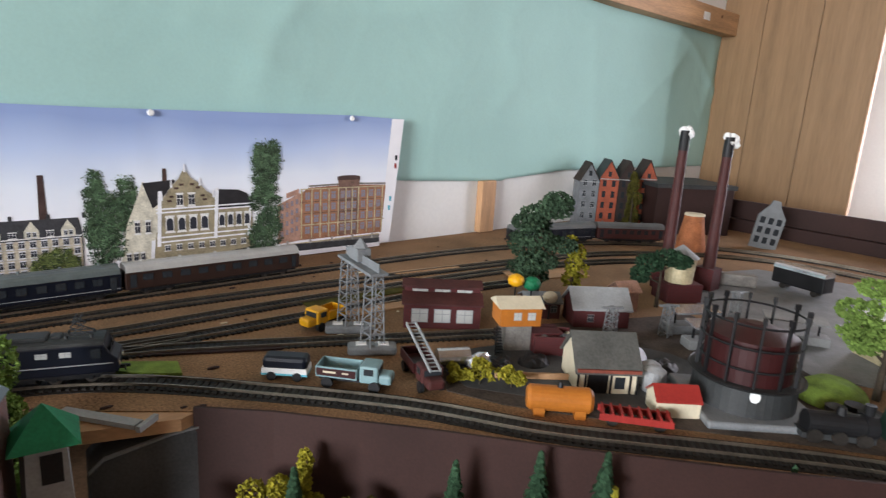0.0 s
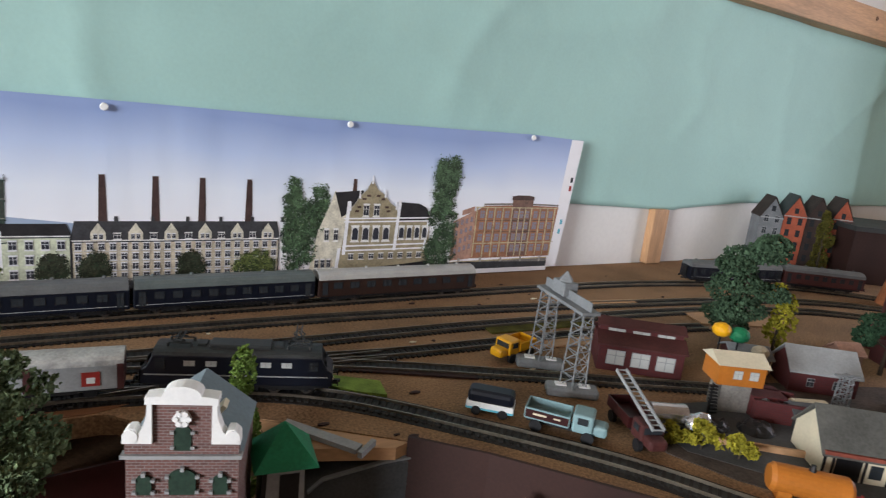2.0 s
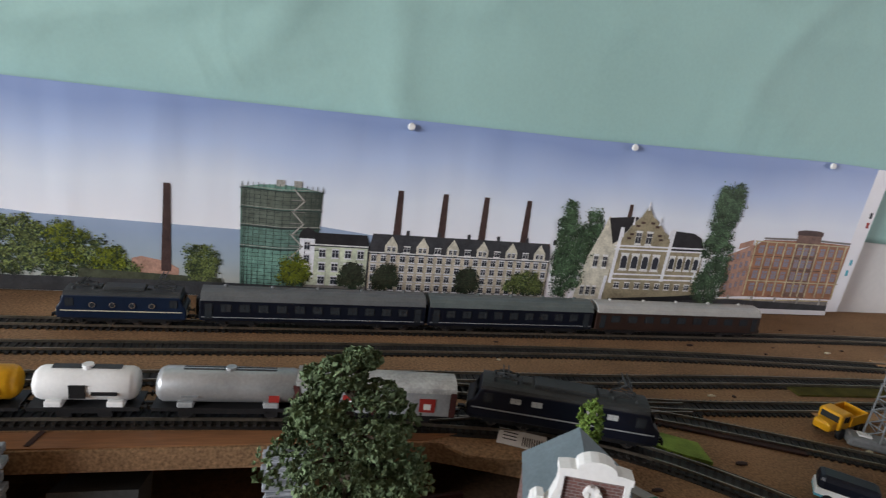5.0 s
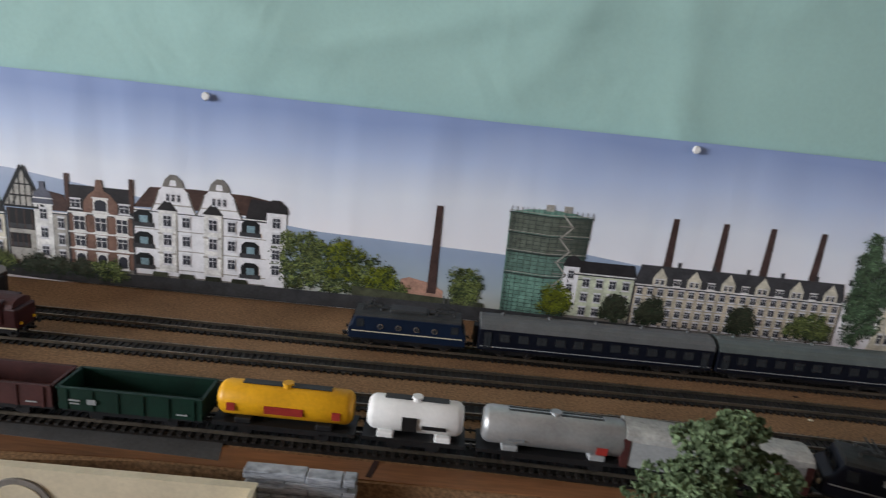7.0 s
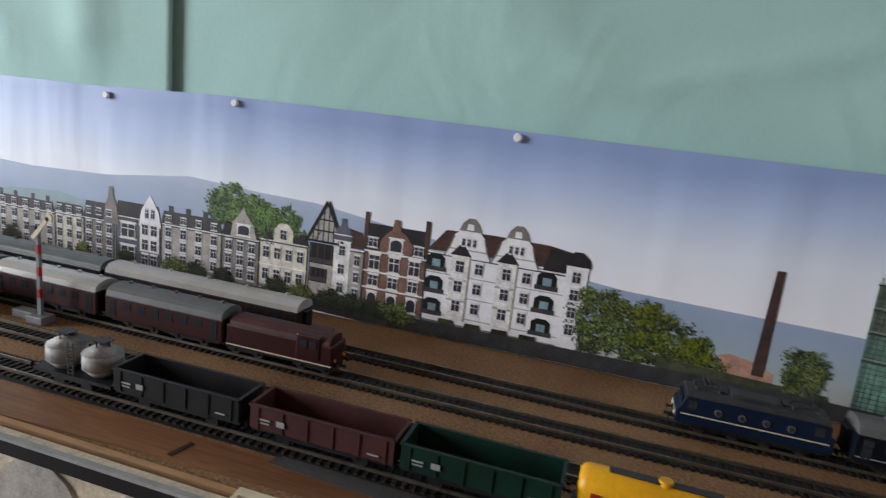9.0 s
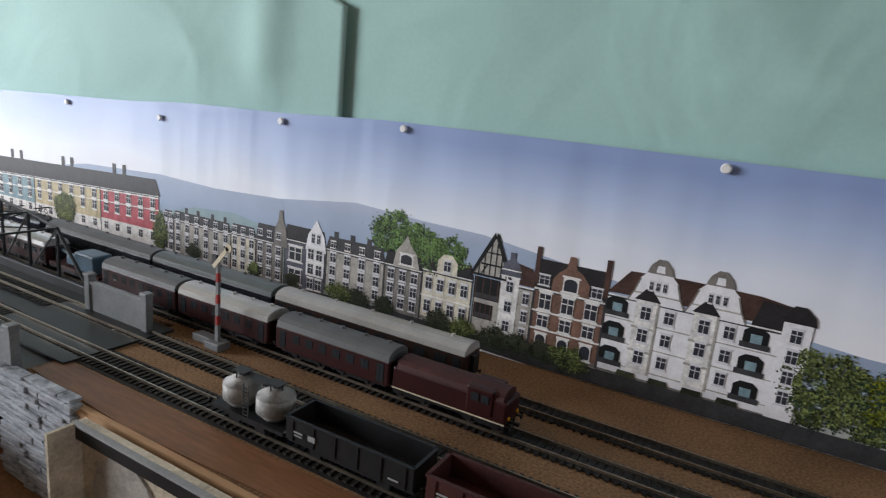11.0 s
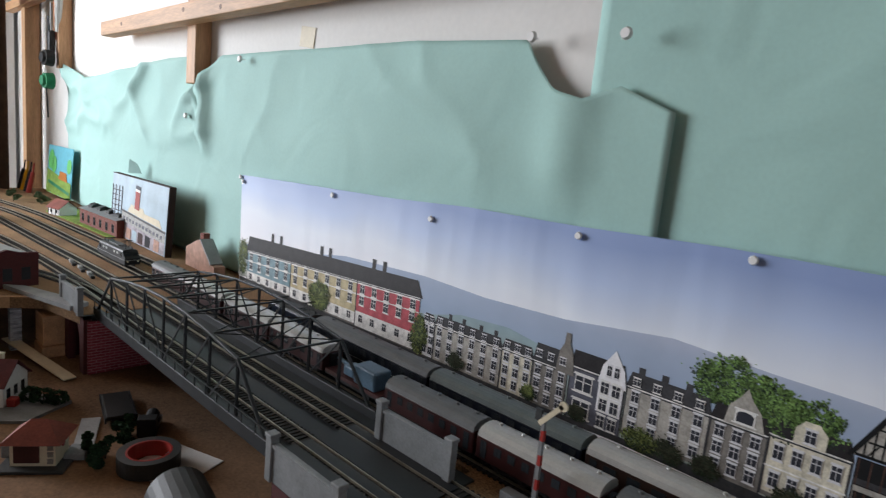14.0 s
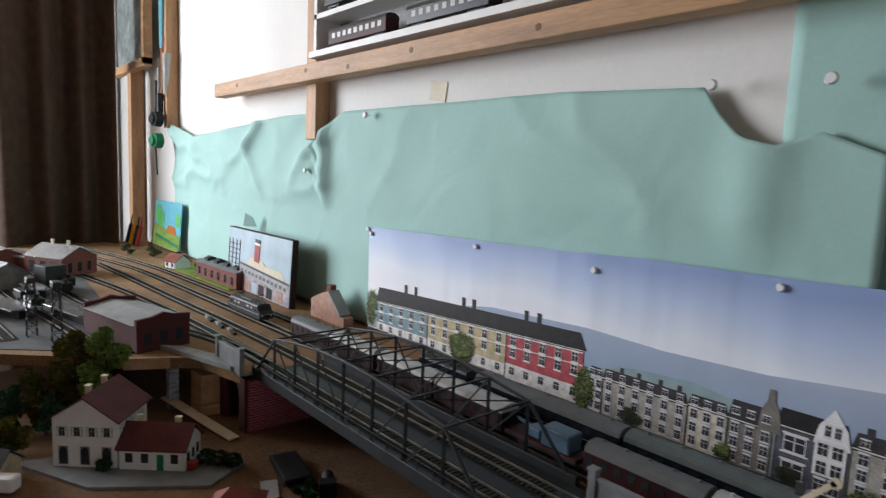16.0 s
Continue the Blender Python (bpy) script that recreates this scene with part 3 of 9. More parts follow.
# grey stone rows
for x0, x1, zt, c, zr, n in ((-0.808, -0.785, 0.958, 'i_white', 0.972, 2), (-0.785, -0.665, 0.960, 'i_stone', 0.974, 6), (-0.665, -0.617, 0.962, 'i_cream', 0.976, 3), (-0.617, -0.568, 0.962, 'i_stone2', 0.985, 3)):
    h = house(x0, x1, 0.906, zt, M[c], M['i_slate'], zr, 2, "printed grey stone row house")
    windows(h, x0, x1, 0.912, zt - 0.001, n, 3, 0.0085, 0.0115, 3.4, WIN)
    windows(h, x0, x1, zt + 0.001, zr - 0.002, n, 1, 0.008, 0.008, 4, WIN)
for x in (-0.76, -0.735, -0.705, -0.68):
    layer("chimney", [(x, 0.97), (x + 0.006, 0.97), (x + 0.006, 0.981), (x, 0.981)], M['i_slate'], 1.8)
layer("gable", [(-0.585, 0.96), (-0.560, 0.96), (-0.564, 0.985), (-0.569, 0.995), (-0.570, 1.008), (-0.576, 1.008), (-0.577, 0.995), (-0.582, 0.985)], M['i_stone2'], 3.6)
h = house(-0.566, -0.497, 0.908, 0.972, M['i_bluegrey'], M['i_roof'], 0.992, 2, "printed blue-grey town house with white gable")
layer("gable", [(-0.530, 0.965), (-0.496, 0.965), (-0.500, 0.985), (-0.513, 1.005), (-0.526, 0.985)], M['i_white'], 3.1, h)
layer("bay", [(-0.528, 0.932), (-0.499, 0.932), (-0.499, 0.966), (-0.528, 0.966)], M['i_white'], 3.1, h)
windows(h, -0.563, -0.530, 0.912, 0.970, 1, 2, 0.022, 0.018, 3.8, WINT)
windows(h, -0.527, -0.500, 0.912, 0.970, 2, 3, 0.010, 0.014, 3.8, WINT)
windows(h, -0.522, -0.504, 0.972, 0.990, 2, 1, 0.006, 0.012, 3.8, WIN)
h = house(-0.496, -0.408, 0.918, 0.972, M['i_stone'], M['i_slate'], 0.989, 2, "printed pale stone house")
windows(h, -0.496, -0.408, 0.922, 0.971, 4, 3, 0.009, 0.012, 3.4, WIN)
windows(h, -0.496, -0.408, 0.974, 0.985, 4, 1, 0.008, 0.008, 4, WINT)
for x in (-0.485, -0.46, -0.435):
    layer("chimney", [(x, 0.985), (x + 0.007, 0.985), (x + 0.007, 0.996), (x, 0.996)], M['i_slate'], 1.8, h)
h = house(-0.408, -0.356, 0.914, 0.972, M['i_stone2'], M['i_roof'], 0.988, 2.2, "printed stone house with curved gable")
layer("gable", [(-0.396, 0.972), (-0.360, 0.972), (-0.365, 0.990), (-0.374, 1.000), (-0.379, 1.010), (-0.385, 1.000), (-0.393, 0.990)], M['i_stone'], 3.2, h)
windows(h, -0.406, -0.358, 0.920, 0.970, 3, 3, 0.009, 0.012, 3.6, WIN)
windows(h, -0.392, -0.364, 0.974, 0.990, 1, 1, 0.018, 0.012, 4, WINA)
h = house(-0.356, -0.292, 0.918, 0.976, M['i_cream'], M['i_roof'], 0.992, 2, "printed cream stone villa")
layer("gable", [(-0.337, 0.976), (-0.312, 0.976), (-0.312, 0.990), (-0.319, 0.998), (-0.330, 0.998), (-0.337, 0.990)], M['i_cream'], 3.2, h)
windows(h, -0.354, -0.294, 0.922, 0.975, 4, 2, 0.0085, 0.014, 3.6, WIN)
windows(h, -0.337, -0.312, 0.978, 0.992, 1, 1, 0.009, 0.012, 3.8, WIN)
strip(h, -0.356, -0.292, 0.946, 0.0015, M['i_trim'], 3.3)

# half-timbered villa
h = house(-0.290, -0.222, 0.918, 0.982, M['i_stone'], None, 0, 2, "printed half-timbered villa with dark balconies")
layer("gable", [(-0.296, 0.984), (-0.248, 0.984), (-0.268, 1.029), (-0.273, 1.029)], M['i_stone'], 2.6, h)
for a in (((-0.298, 0.982), (-0.294, 0.982), (-0.2695, 1.028), (-0.272, 1.033)), ((-0.250, 0.984), (-0.246, 0.984), (-0.268, 1.033), (-0.2705, 1.028)), ((-0.292, 0.984), (-0.250, 0.984), (-0.250, 0.9865), (-0.292, 0.9865)), ((-0.285, 0.997), (-0.256, 0.997), (-0.256, 0.9988), (-0.285, 0.9988)), ((-0.279, 1.010), (-0.262, 1.010), (-0.262, 1.0115), (-0.279, 1.0115))):
    layer("timber", list(a), M['i_dark'], 3.2, h)
for x, zt in ((-0.287, 0.997), (-0.281, 1.010), (-0.2745, 1.024), (-0.268, 1.024), (-0.2615, 1.010), (-0.255, 0.997)):
    layer("timber", [(x, 0.985), (x + 0.0013, 0.985), (x + 0.0013, zt), (x, zt)], M['i_dark'], 3.25, h)
for x, zb_ in ((-0.284, 0.9865), (-0.262, 0.9865)):
    layer("timber", [(x, zb_), (x + 0.0014, zb_), (x + 0.0074, zb_ + 0.0105), (x + 0.006, zb_ + 0.0105)], M['i_dark'], 3.25, h)
for x0, x1, z0, z1 in ((-0.290, -0.260, 0.959, 0.983), (-0.288, -0.266, 0.937, 0.954)):
    bal = layer("balcony", [(x0, z0), (x1, z0), (x1, z1), (x0, z1)], M['i_dark'], 3.2, h)
    layer("balcony_rail", [(x0, z0 + 0.001), (x1, z0 + 0.001), (x1, z0 + 0.0062), (x0, z0 + 0.0062)], M['i_slate'], 3.4, bal)
    for i in range(4):
        x = x0 + 0.002 + i * (x1 - x0 - 0.004) / 3
        layer("balcony_post", [(x - 0.0006, z0), (x + 0.0006, z0), (x + 0.0006, z1), (x - 0.0006, z1)], M['i_roofbrown'], 3.5, bal)
layer("roof", [(-0.242, 0.984), (-0.220, 0.984), (-0.226, 1.003), (-0.242, 1.006)], M['i_roofbrown'], 2.8, h)
layer("bay", [(-0.259, 0.925), (-0.239, 0.925), (-0.239, 0.990), (-0.259, 0.990)], M['i_trim'], 2.9, h)
layer("bay_gable", [(-0.261, 0.990), (-0.237, 0.990), (-0.240, 1.004), (-0.246, 1.008), (-0.246, 1.016), (-0.252, 1.016), (-0.252, 1.008), (-0.258, 1.004)], M['i_bluegrey'], 3.3, h)
for z in (0.9895, 0.9965):
    layer("bay_band", [(-0.260, z), (-0.238, z), (-0.238, z + 0.0013), (-0.260, z + 0.0013)], M['i_trim'], 3.5, h)
windows(h, -0.258, -0.240, 0.925, 0.990, 1, 3, 0.008, 0.012, 3.8, WIN)
windows(h, -0.237, -0.223, 0.922, 0.980, 1, 3, 0.007, 0.012, 3.8, WIN)

# red brick villa
h = house(-0.222, -0.149, 0.918, 0.985, M['i_brick'], M['i_roof'], 1.016, 2, "printed red brick villa with stone bands", inset=0.001)
for x in (-0.224, -0.153):
    layer("chimney", [(x, 0.99), (x + 0.005, 0.99), (x + 0.005, 1.028), (x, 1.028)], M['i_roofbrown'], 3.1, h)
layer("gable", [(-0.204, 0.985), (-0.166, 0.985), (-0.166, 0.998), (-0.174, 1.008), (-0.181, 1.012), (-0.183, 1.024), (-0.189, 1.024), (-0.191, 1.012), (-0.198, 1.006), (-0.204, 0.998)], M['i_brick'], 3.3, h)
for z in (0.942, 0.961, 0.984):
    strip(h, -0.222, -0.149, z, 0.0018, M['i_trim'], 3.5)
windows(h, -0.221, -0.150, 0.920, 0.941, 3, 1, 0.012, 0.015, 3.9, WINA)
windows(h, -0.221, -0.150, 0.944, 0.960, 3, 1, 0.012, 0.013, 3.9, WINT)
windows(h, -0.221, -0.150, 0.963, 0.983, 3, 1, 0.013, 0.017, 3.9, WINT)
windows(h, -0.195, -0.175, 0.986, 1.004, 1, 1, 0.016, 0.014, 3.9, WINA)
windows(h, -0.220, -0.205, 0.988, 1.002, 1, 1, 0.011, 0.010, 3.9, WIN)
windows(h, -0.165, -0.152, 0.986, 1.000, 1, 1, 0.011, 0.010, 3.9, WIN)

# white double villa with curved gables
h = house(-0.149, 0.018, 0.916, 0.996, M['i_white'], None, 0, 2, "printed white double villa with curved gables")
layer("roof", [(-0.149, 0.998), (-0.090, 1.000), (-0.045, 1.000), (0.020, 1.000), (0.012, 1.018), (-0.020, 1.023), (-0.080, 1.024), (-0.130, 1.022)], M['i_roofbrown'], 1.8, h)
layer("roof", [(-0.024, 0.996), (0.020, 0.996), (0.012, 1.018), (-0.018, 1.020)], M['i_roof'], 2.2, h)
for cx in (-0.104, -0.053):
    layer("gable", [(cx - 0.026, 0.995), (cx + 0.026, 0.995), (cx + 0.021, 1.005), (cx + 0.017, 1.018), (cx + 0.011, 1.024), (cx - 0.011, 1.024), (cx - 0.017, 1.018), (cx - 0.021, 1.005)], M['i_white'], 2.8, h)
    layer("crest", [(cx - 0.012, 1.024), (cx + 0.012, 1.024), (cx + 0.009, 1.032), (cx + 0.003, 1.038), (cx - 0.003, 1.038), (cx - 0.009, 1.032)], M['i_stone2'], 3.0, h)
    layer("bay", [(cx - 0.017, 0.925), (cx + 0.003, 0.925), (cx + 0.003, 0.997), (cx - 0.017, 0.997)], M['i_trim'], 3.0, h)
    layer("bay_roof", [(cx - 0.019, 0.997), (cx + 0.005, 0.997), (cx - 0.004, 1.008), (cx - 0.010, 1.008)], M['i_roof'], 3.2, h)
    windows(h, cx - 0.015, cx + 0.001, 0.930, 0.996, 1, 3, 0.0095, 0.013, 3.8, WIN)
    windows(h, cx + 0.006, cx + 0.022, 0.930, 0.996, 1, 3, 0.009, 0.012, 3.8, WIN)
    windows(h, cx - 0.009, cx + 0.009, 1.007, 1.017, 3, 1, 0.0035, 0.008, 3.8, WIN)
for z in (0.9275, 0.9505, 0.9735, 0.9945):
    strip(h, -0.149, 0.000, z, 0.0011, M['i_stone'], 2.6)
for cx in (-0.104, -0.053):
    layer("gable_arch", [(cx - 0.004, 1.0255), (cx + 0.004, 1.0255), (cx + 0.003, 1.032), (cx - 0.003, 1.032)], M['i_white'], 3.3, h)
    layer("gable_band", [(cx - 0.022, 1.003), (cx + 0.022, 1.003), (cx + 0.0215, 1.0045), (cx - 0.0215, 1.0045)], M['i_stone'], 3.1, h)
    for s in (-1, 1):
        layer("coping", [(cx + s * 0.026, 0.995), (cx + s * 0.021, 1.005), (cx + s * 0.0195, 1.005), (cx + s * 0.0245, 0.995)], M['i_stone2'], 3.2, h)
        layer("coping", [(cx + s * 0.021, 1.005), (cx + s * 0.017, 1.018), (cx + s * 0.0155, 1.018), (cx + s * 0.0195, 1.005)], M['i_stone2'], 3.2, h)
    layer("bay_edge", [(cx + 0.0022, 0.925), (cx + 0.0042, 0.925), (cx + 0.0042, 0.997), (cx + 0.0022, 0.997)], M['i_stone'], 3.2, h)
    for z in (0.946, 0.969):
        layer("bay_sill", [(cx - 0.018, z), (cx + 0.004, z), (cx + 0.004, z + 0.0022), (cx - 0.018, z + 0.0022)], M['i_stone'], 3.3, h)
for cx in (-0.138, -0.018):
    for z in (0.927, 0.952, 0.977):
        layer("balcony", [(cx - 0.010, z), (cx + 0.010, z), (cx + 0.010, z + 0.014), (cx + 0.005, z + 0.018), (cx - 0.005, z + 0.018), (cx - 0.010, z + 0.014)], M['i_dark'], 3.4, h)
        layer("balcony_rail", [(cx - 0.012, z - 0.001), (cx + 0.012, z - 0.001), (cx + 0.012, z + 0.004), (cx - 0.012, z + 0.004)], M['i_slate'], 3.7, h)
        layer("loggia_window", [(cx - 0.004, z + 0.003), (cx + 0.005, z + 0.003), (cx + 0.005, z + 0.012), (cx - 0.004, z + 0.012)], M['i_teal'], 3.6, h)
layer("tower", [(0.000, 0.918), (0.021, 0.918), (0.022, 1.008), (0.000, 1.008)], M['i_white'], 3.0, h)
layer("tower_roof", [(-0.002, 1.006), (0.024, 1.006), (0.022, 1.014), (0.014, 1.021), (0.006, 1.021), (0.000, 1.015)], M['i_roof'], 3.3, h)
windows(h, 0.002, 0.020, 0.930, 1.004, 1, 4, 0.009, 0.012, 3.8, WIN)
for x in (-0.12, -0.09, -0.06, -0.03):
    layer("hedge", [(x - 0.01, 0.914), (x + 0.01, 0.914), (x + 0.008, 0.924), (x - 0.008, 0.924)], M['i_leafd'], 5)

# trees, hedges and stack between the villas and the gasholder
leaf_print("printed_bush", [(0.035, 0.955, 0.030, 0.036), (0.075, 0.952, 0.034, 0.034), (0.115, 0.940, 0.030, 0.028), (0.14, 0.928, 0.020, 0.018)], M['i_leaf'], 700, 0.0036, 3, "printed broad green trees", 3)
leaf_print("printed_bush", [(0.09, 0.955, 0.026, 0.026), (0.13, 0.938, 0.018, 0.016)], M['i_leafy'], 200, 0.0030, 4.2, "printed yellow-green bush", 4)
layer("printed_factory", [(0.155, 0.915), (0.205, 0.915), (0.205, 0.934), (0.19, 0.942), (0.165, 0.947), (0.155, 0.944)], M['i_pinkbrick'], 2, label="printed small brick factory")
layer("printed_chimney", [(0.186, 0.93), (0.197, 0.93), (0.1955, 1.034), (0.1885, 1.034)], M['i_chim'], 2.4, label="printed tall brick chimney")
layer("printed_hedge", [(0.10, 0.910), (0.255, 0.912), (0.252, 0.924), (0.10, 0.930)], M['i_leafd'], 5.2, label="printed dark clipped hedge")
leaf_print("printed_tree", [(0.228, 0.945, 0.019, 0.020), (0.228, 0.930, 0.014, 0.014)], M['i_leaf'], 260, 0.003, 4.6, "printed round green tree", 5)

# gasholder
g = layer("printed_gasholder", [(0.273, 0.912), (0.360, 0.912), (0.3615, 0.96), (0.3635, 1.036), (0.340, 1.0405), (0.316, 1.042), (0.292, 1.0405), (0.2705, 1.036), (0.272, 0.96)], M['i_gas_low'], 2, label="printed green riveted gasholder")
for z0, z1, x0, x1, c in ((0.940, 0.964, 0.2735, 0.3610, 'i_gas_low'), (0.966, 0.990, 0.2730, 0.3615, 'i_gas_mid'), (0.992, 1.012, 0.2725, 0.3620, 'i_gas_top'), (1.014, 1.035, 0.2715, 0.3628, 'i_gas_top')):
    layer("tier", [(x0, z0), ((x0 + x1) / 2, z0 - 0.002), (x1, z0), (x1, z1), ((x0 + x1) / 2, z1 - 0.002), (x0, z1)], M[c], 2.6, g)
    layer("gallery", [(x0 - 0.002, z1), ((x0 + x1) / 2, z1 - 0.0022), (x1 + 0.002, z1), (x1 + 0.002, z1 + 0.0016), ((x0 + x1) / 2, z1 - 0.0006), (x0 - 0.002, z1 + 0.0016)], M['i_gasod'], 3.2, g)
    layer("rail", [(x0 - 0.002, z1 + 0.0028), ((x0 + x1) / 2, z1 + 0.0006), (x1 + 0.002, z1 + 0.0028), (x1 + 0.002, z1 + 0.0034), ((x0 + x1) / 2, z1 + 0.0012), (x0 - 0.002, z1 + 0.0034)], M['i_stone'], 3.3, g)
for i in range(26):
    z = 0.916 + i * 0.0047
    layer("plate_seam", [(0.2730, z), (0.3165, z - 0.0018), (0.3615, z), (0.3615, z + 0.0005), (0.3165, z - 0.0013), (0.2730, z + 0.0005)], M['i_gasod'], 2.9, g)
for i in range(15):
    x = 0.2745 + 0.0435 * (1 - math.cos(math.pi * (i + 0.5) / 15))
    layer("plate_rib", [(x, 0.914), (x + 0.0006, 0.914), (x + 0.0006, 1.036), (x, 1.036)], M['i_gasod'], 2.8, g)
for i in range(7):
    z = 0.940 + i * 0.0140
    a, b = (0.329, 0.342) if i % 2 else (0.342, 0.329)
    layer("stair", [(a, z), (a + 0.0022, z), (b + 0.0022, z + 0.014), (b, z + 0.014)], M['i_stone'], 3.6, g)
    layer("landing", [(0.3275, z), (0.3445, z), (0.3445, z + 0.0012), (0.3275, z + 0.0012)], M['i_stone2'], 3.7, g)
for i in range(16):
    x = 0.2715 + i * 0.0061
    layer("rail_post", [(x, 1.036), (x + 0.0006, 1.036), (x + 0.0006, 1.0425), (x, 1.0425)], M['i_slate'], 2.2, g)
for x in (0.310, 0.330):
    layer("roof_box", [(x, 1.040), (x + 0.009, 1.040), (x + 0.009, 1.0475), (x, 1.0475)], M['i_stone'], 2.2, g)

# corner house and the long tenement with dormers
h = house(0.346, 0.424, 0.916, 0.972, M['i_palegreen'], M['i_roof'], 0.987, 3, "printed pale green corner house")
layer("tower", [(0.340, 0.93), (0.358, 0.93), (0.358, 0.980), (0.340, 0.980)], M['i_white'], 3.6, h)
layer("tower_roof", [(0.338, 0.979), (0.360, 0.979), (0.358, 0.988), (0.349, 0.993), (0.341, 0.988)], M['i_roof'], 4.0, h)
windows(h, 0.360, 0.422, 0.918, 0.970, 4, 3, 0.008, 0.010, 4.3, WIN)
windows(h, 0.342, 0.356, 0.945, 0.978, 1, 2, 0.007, 0.010, 4.3, WIN)
h = house(0.424, 0.668, 0.914, 0.966, M['i_beige'], M['i_slate'], 0.990, 2, "printed long beige tenement with dormers")
for i in range(20):
    for j in range(4):
        x = 0.431 + i * 0.0121
        shared("window", WIN, h, Matrix.Translation((x, -0.0003 * 3.4, 0.917 + j * 0.0125 - Z)) @ Matrix.Diagonal((0.0068, 1, 0.0082, 1)))
for z in (0.9275, 0.940, 0.9525):
    strip(h, 0.424, 0.668, z, 0.0008, M['i_stone'], 3.0)
for i in range(6):
    x = 0.452 + i * 0.040
    d = layer("dormer", [(x - 0.008, 0.966), (x + 0.008, 0.966), (x + 0.008, 0.976), (x, 0.988), (x - 0.008, 0.976)], M['i_cream'], 3.4, h)
    windows(d, x - 0.006, x + 0.006, 0.967, 0.975, 2, 1, 0.0042, 0.006, 4, WIN)
    windows(h, x + 0.014, x + 0.026, 0.967, 0.976, 1, 1, 0.008, 0.007, 3.9, WINT)
    layer("chimney", [(x + 0.017, 0.989), (x + 0.021, 0.989), (x + 0.021, 0.996), (x + 0.017, 0.996)], M['i_slate'], 1.9, h)
for x in (0.457, 0.514, 0.568, 0.626):
    layer("printed_chimney", [(x - 0.0048, 0.985), (x + 0.0048, 0.985), (x + 0.0032, 1.046), (x - 0.0032, 1.046)], M['i_chim'], 1.5, label="printed brick factory chimney")
for x, w, hh, c, sd in ((0.335, 0.020, 0.040, 'i_leafy', 11), (0.405, 0.016, 0.034, 'i_leafd', 12), (0.448, 0.016, 0.036, 'i_leafd', 13), (0.555, 0.016, 0.034, 'i_leafd', 14), (0.638, 0.030, 0.034, 'i_leaf', 15)):
    leaf_print("printed_tree", [(x, 0.915 + hh * 0.62, w * 0.8, hh * 0.42), (x, 0.915 + hh * 0.4, w, hh * 0.3)], M[c], 240, 0.0030, 4.6, "printed street tree", sd)
    layer("trunk", [(x - 0.001, 0.911), (x + 0.001, 0.911), (x + 0.001, 0.93), (x - 0.001, 0.93)], M['i_chim'], 4.3)
leaf_print("printed_poplar", [(0.685, 1.02, 0.010, 0.032), (0.688, 0.99, 0.015, 0.05), (0.690, 0.955, 0.017, 0.04), (0.709, 0.975, 0.009, 0.05)], M['i_leafp'], 700, 0.0032, 4.4, "printed tall dark poplar", 16)
leaf_print("printed_poplar", [(0.724, 1.02, 0.011, 0.024), (0.722, 0.99, 0.010, 0.03)], M['i_leafp'], 220, 0.0030, 1.8, "printed slim poplar", 17)

# gabled town hall
h = layer("printed_hall", [(0.749, 0.906), (0.905, 0.918), (0.900, 1.000), (0.845, 1.000), (0.842, 1.012), (0.832, 1.018), (0.822, 1.030), (0.810, 1.038), (0.802, 1.050), (0.799, 1.050), (0.792, 1.037), (0.782, 1.028), (0.774, 1.015), (0.768, 1.010), (0.766, 0.99)], M['i_khaki'], 3, label="printed ochre gabled town hall with white pilasters")
layer("side_wing", [(0.710, 0.907), (0.749, 0.906), (0.766, 0.99), (0.766, 1.005), (0.752, 1.030), (0.744, 1.034), (0.738, 1.015), (0.728, 0.99), (0.722, 0.975)], M['i_cream'], 2.6, h)
layer("roof", [(0.744, 1.032), (0.756, 0.996), (0.768, 1.004), (0.778, 1.020), (0.790, 1.031), (0.786, 1.036)], M['i_roof'], 2.8, h)
for a in (((0.768, 1.010), (0.774, 1.015), (0.782, 1.028), (0.792, 1.037), (0.799, 1.050)), ((0.802, 1.050), (0.810, 1.038), (0.822, 1.030), (0.832, 1.018), (0.842, 1.012))):
    for p, q in zip(a, a[1:]):
        layer("coping", [p, q, (q[0], q[1] - 0.0013), (p[0], p[1] - 0.0013)], M['i_stone'], 4.1, h)
for x, z in ((0.7685, 1.010), (0.782, 1.028), (0.8005, 1.050), (0.822, 1.030), (0.842, 1.012)):
    layer("finial", [(x - 0.0016, z - 0.004), (x + 0.0016, z - 0.004), (x + 0.0008, z + 0.008), (x - 0.0008, z + 0.008)], M['i_white'], 4.2, h)
layer("roof", [(0.845, 0.990), (0.905, 0.990), (0.893, 1.012), (0.880, 1.018), (0.845, 1.020)], M['i_roof'], 3.4, h)
layer("printed_chimney", [(0.770, 1.02), (0.777, 1.02), (0.776, 1.052), (0.771, 1.052)], M['i_roofbrown'], 2.0, h)
for a, b, c, d in ((0.749, 0.754, 0.907, 0.95), (0.760, 0.765, 0.94, 1.020), (0.841, 0.846, 0.945, 1.022), (0.893, 0.897, 0.945, 0.99)):
    layer("pilaster", [(a, c), (b, c), (b + 0.004, d), (a + 0.004, d)], M['i_white'], 4.0, h)
for z in (0.945, 0.952, 0.988, 0.993):
    layer("cornice", [(0.760, z), (0.902, z + 0.002), (0.902, z + 0.0042), (0.760, z + 0.0022)], M['i_white'], 3.8, h)
windows(h, 0.770, 0.836, 0.957, 0.986, 4, 1, 0.011, 0.020, 4.4, WINA)
windows(h, 0.847, 0.900, 0.959, 0.986, 4, 1, 0.009, 0.018, 4.4, WINA)
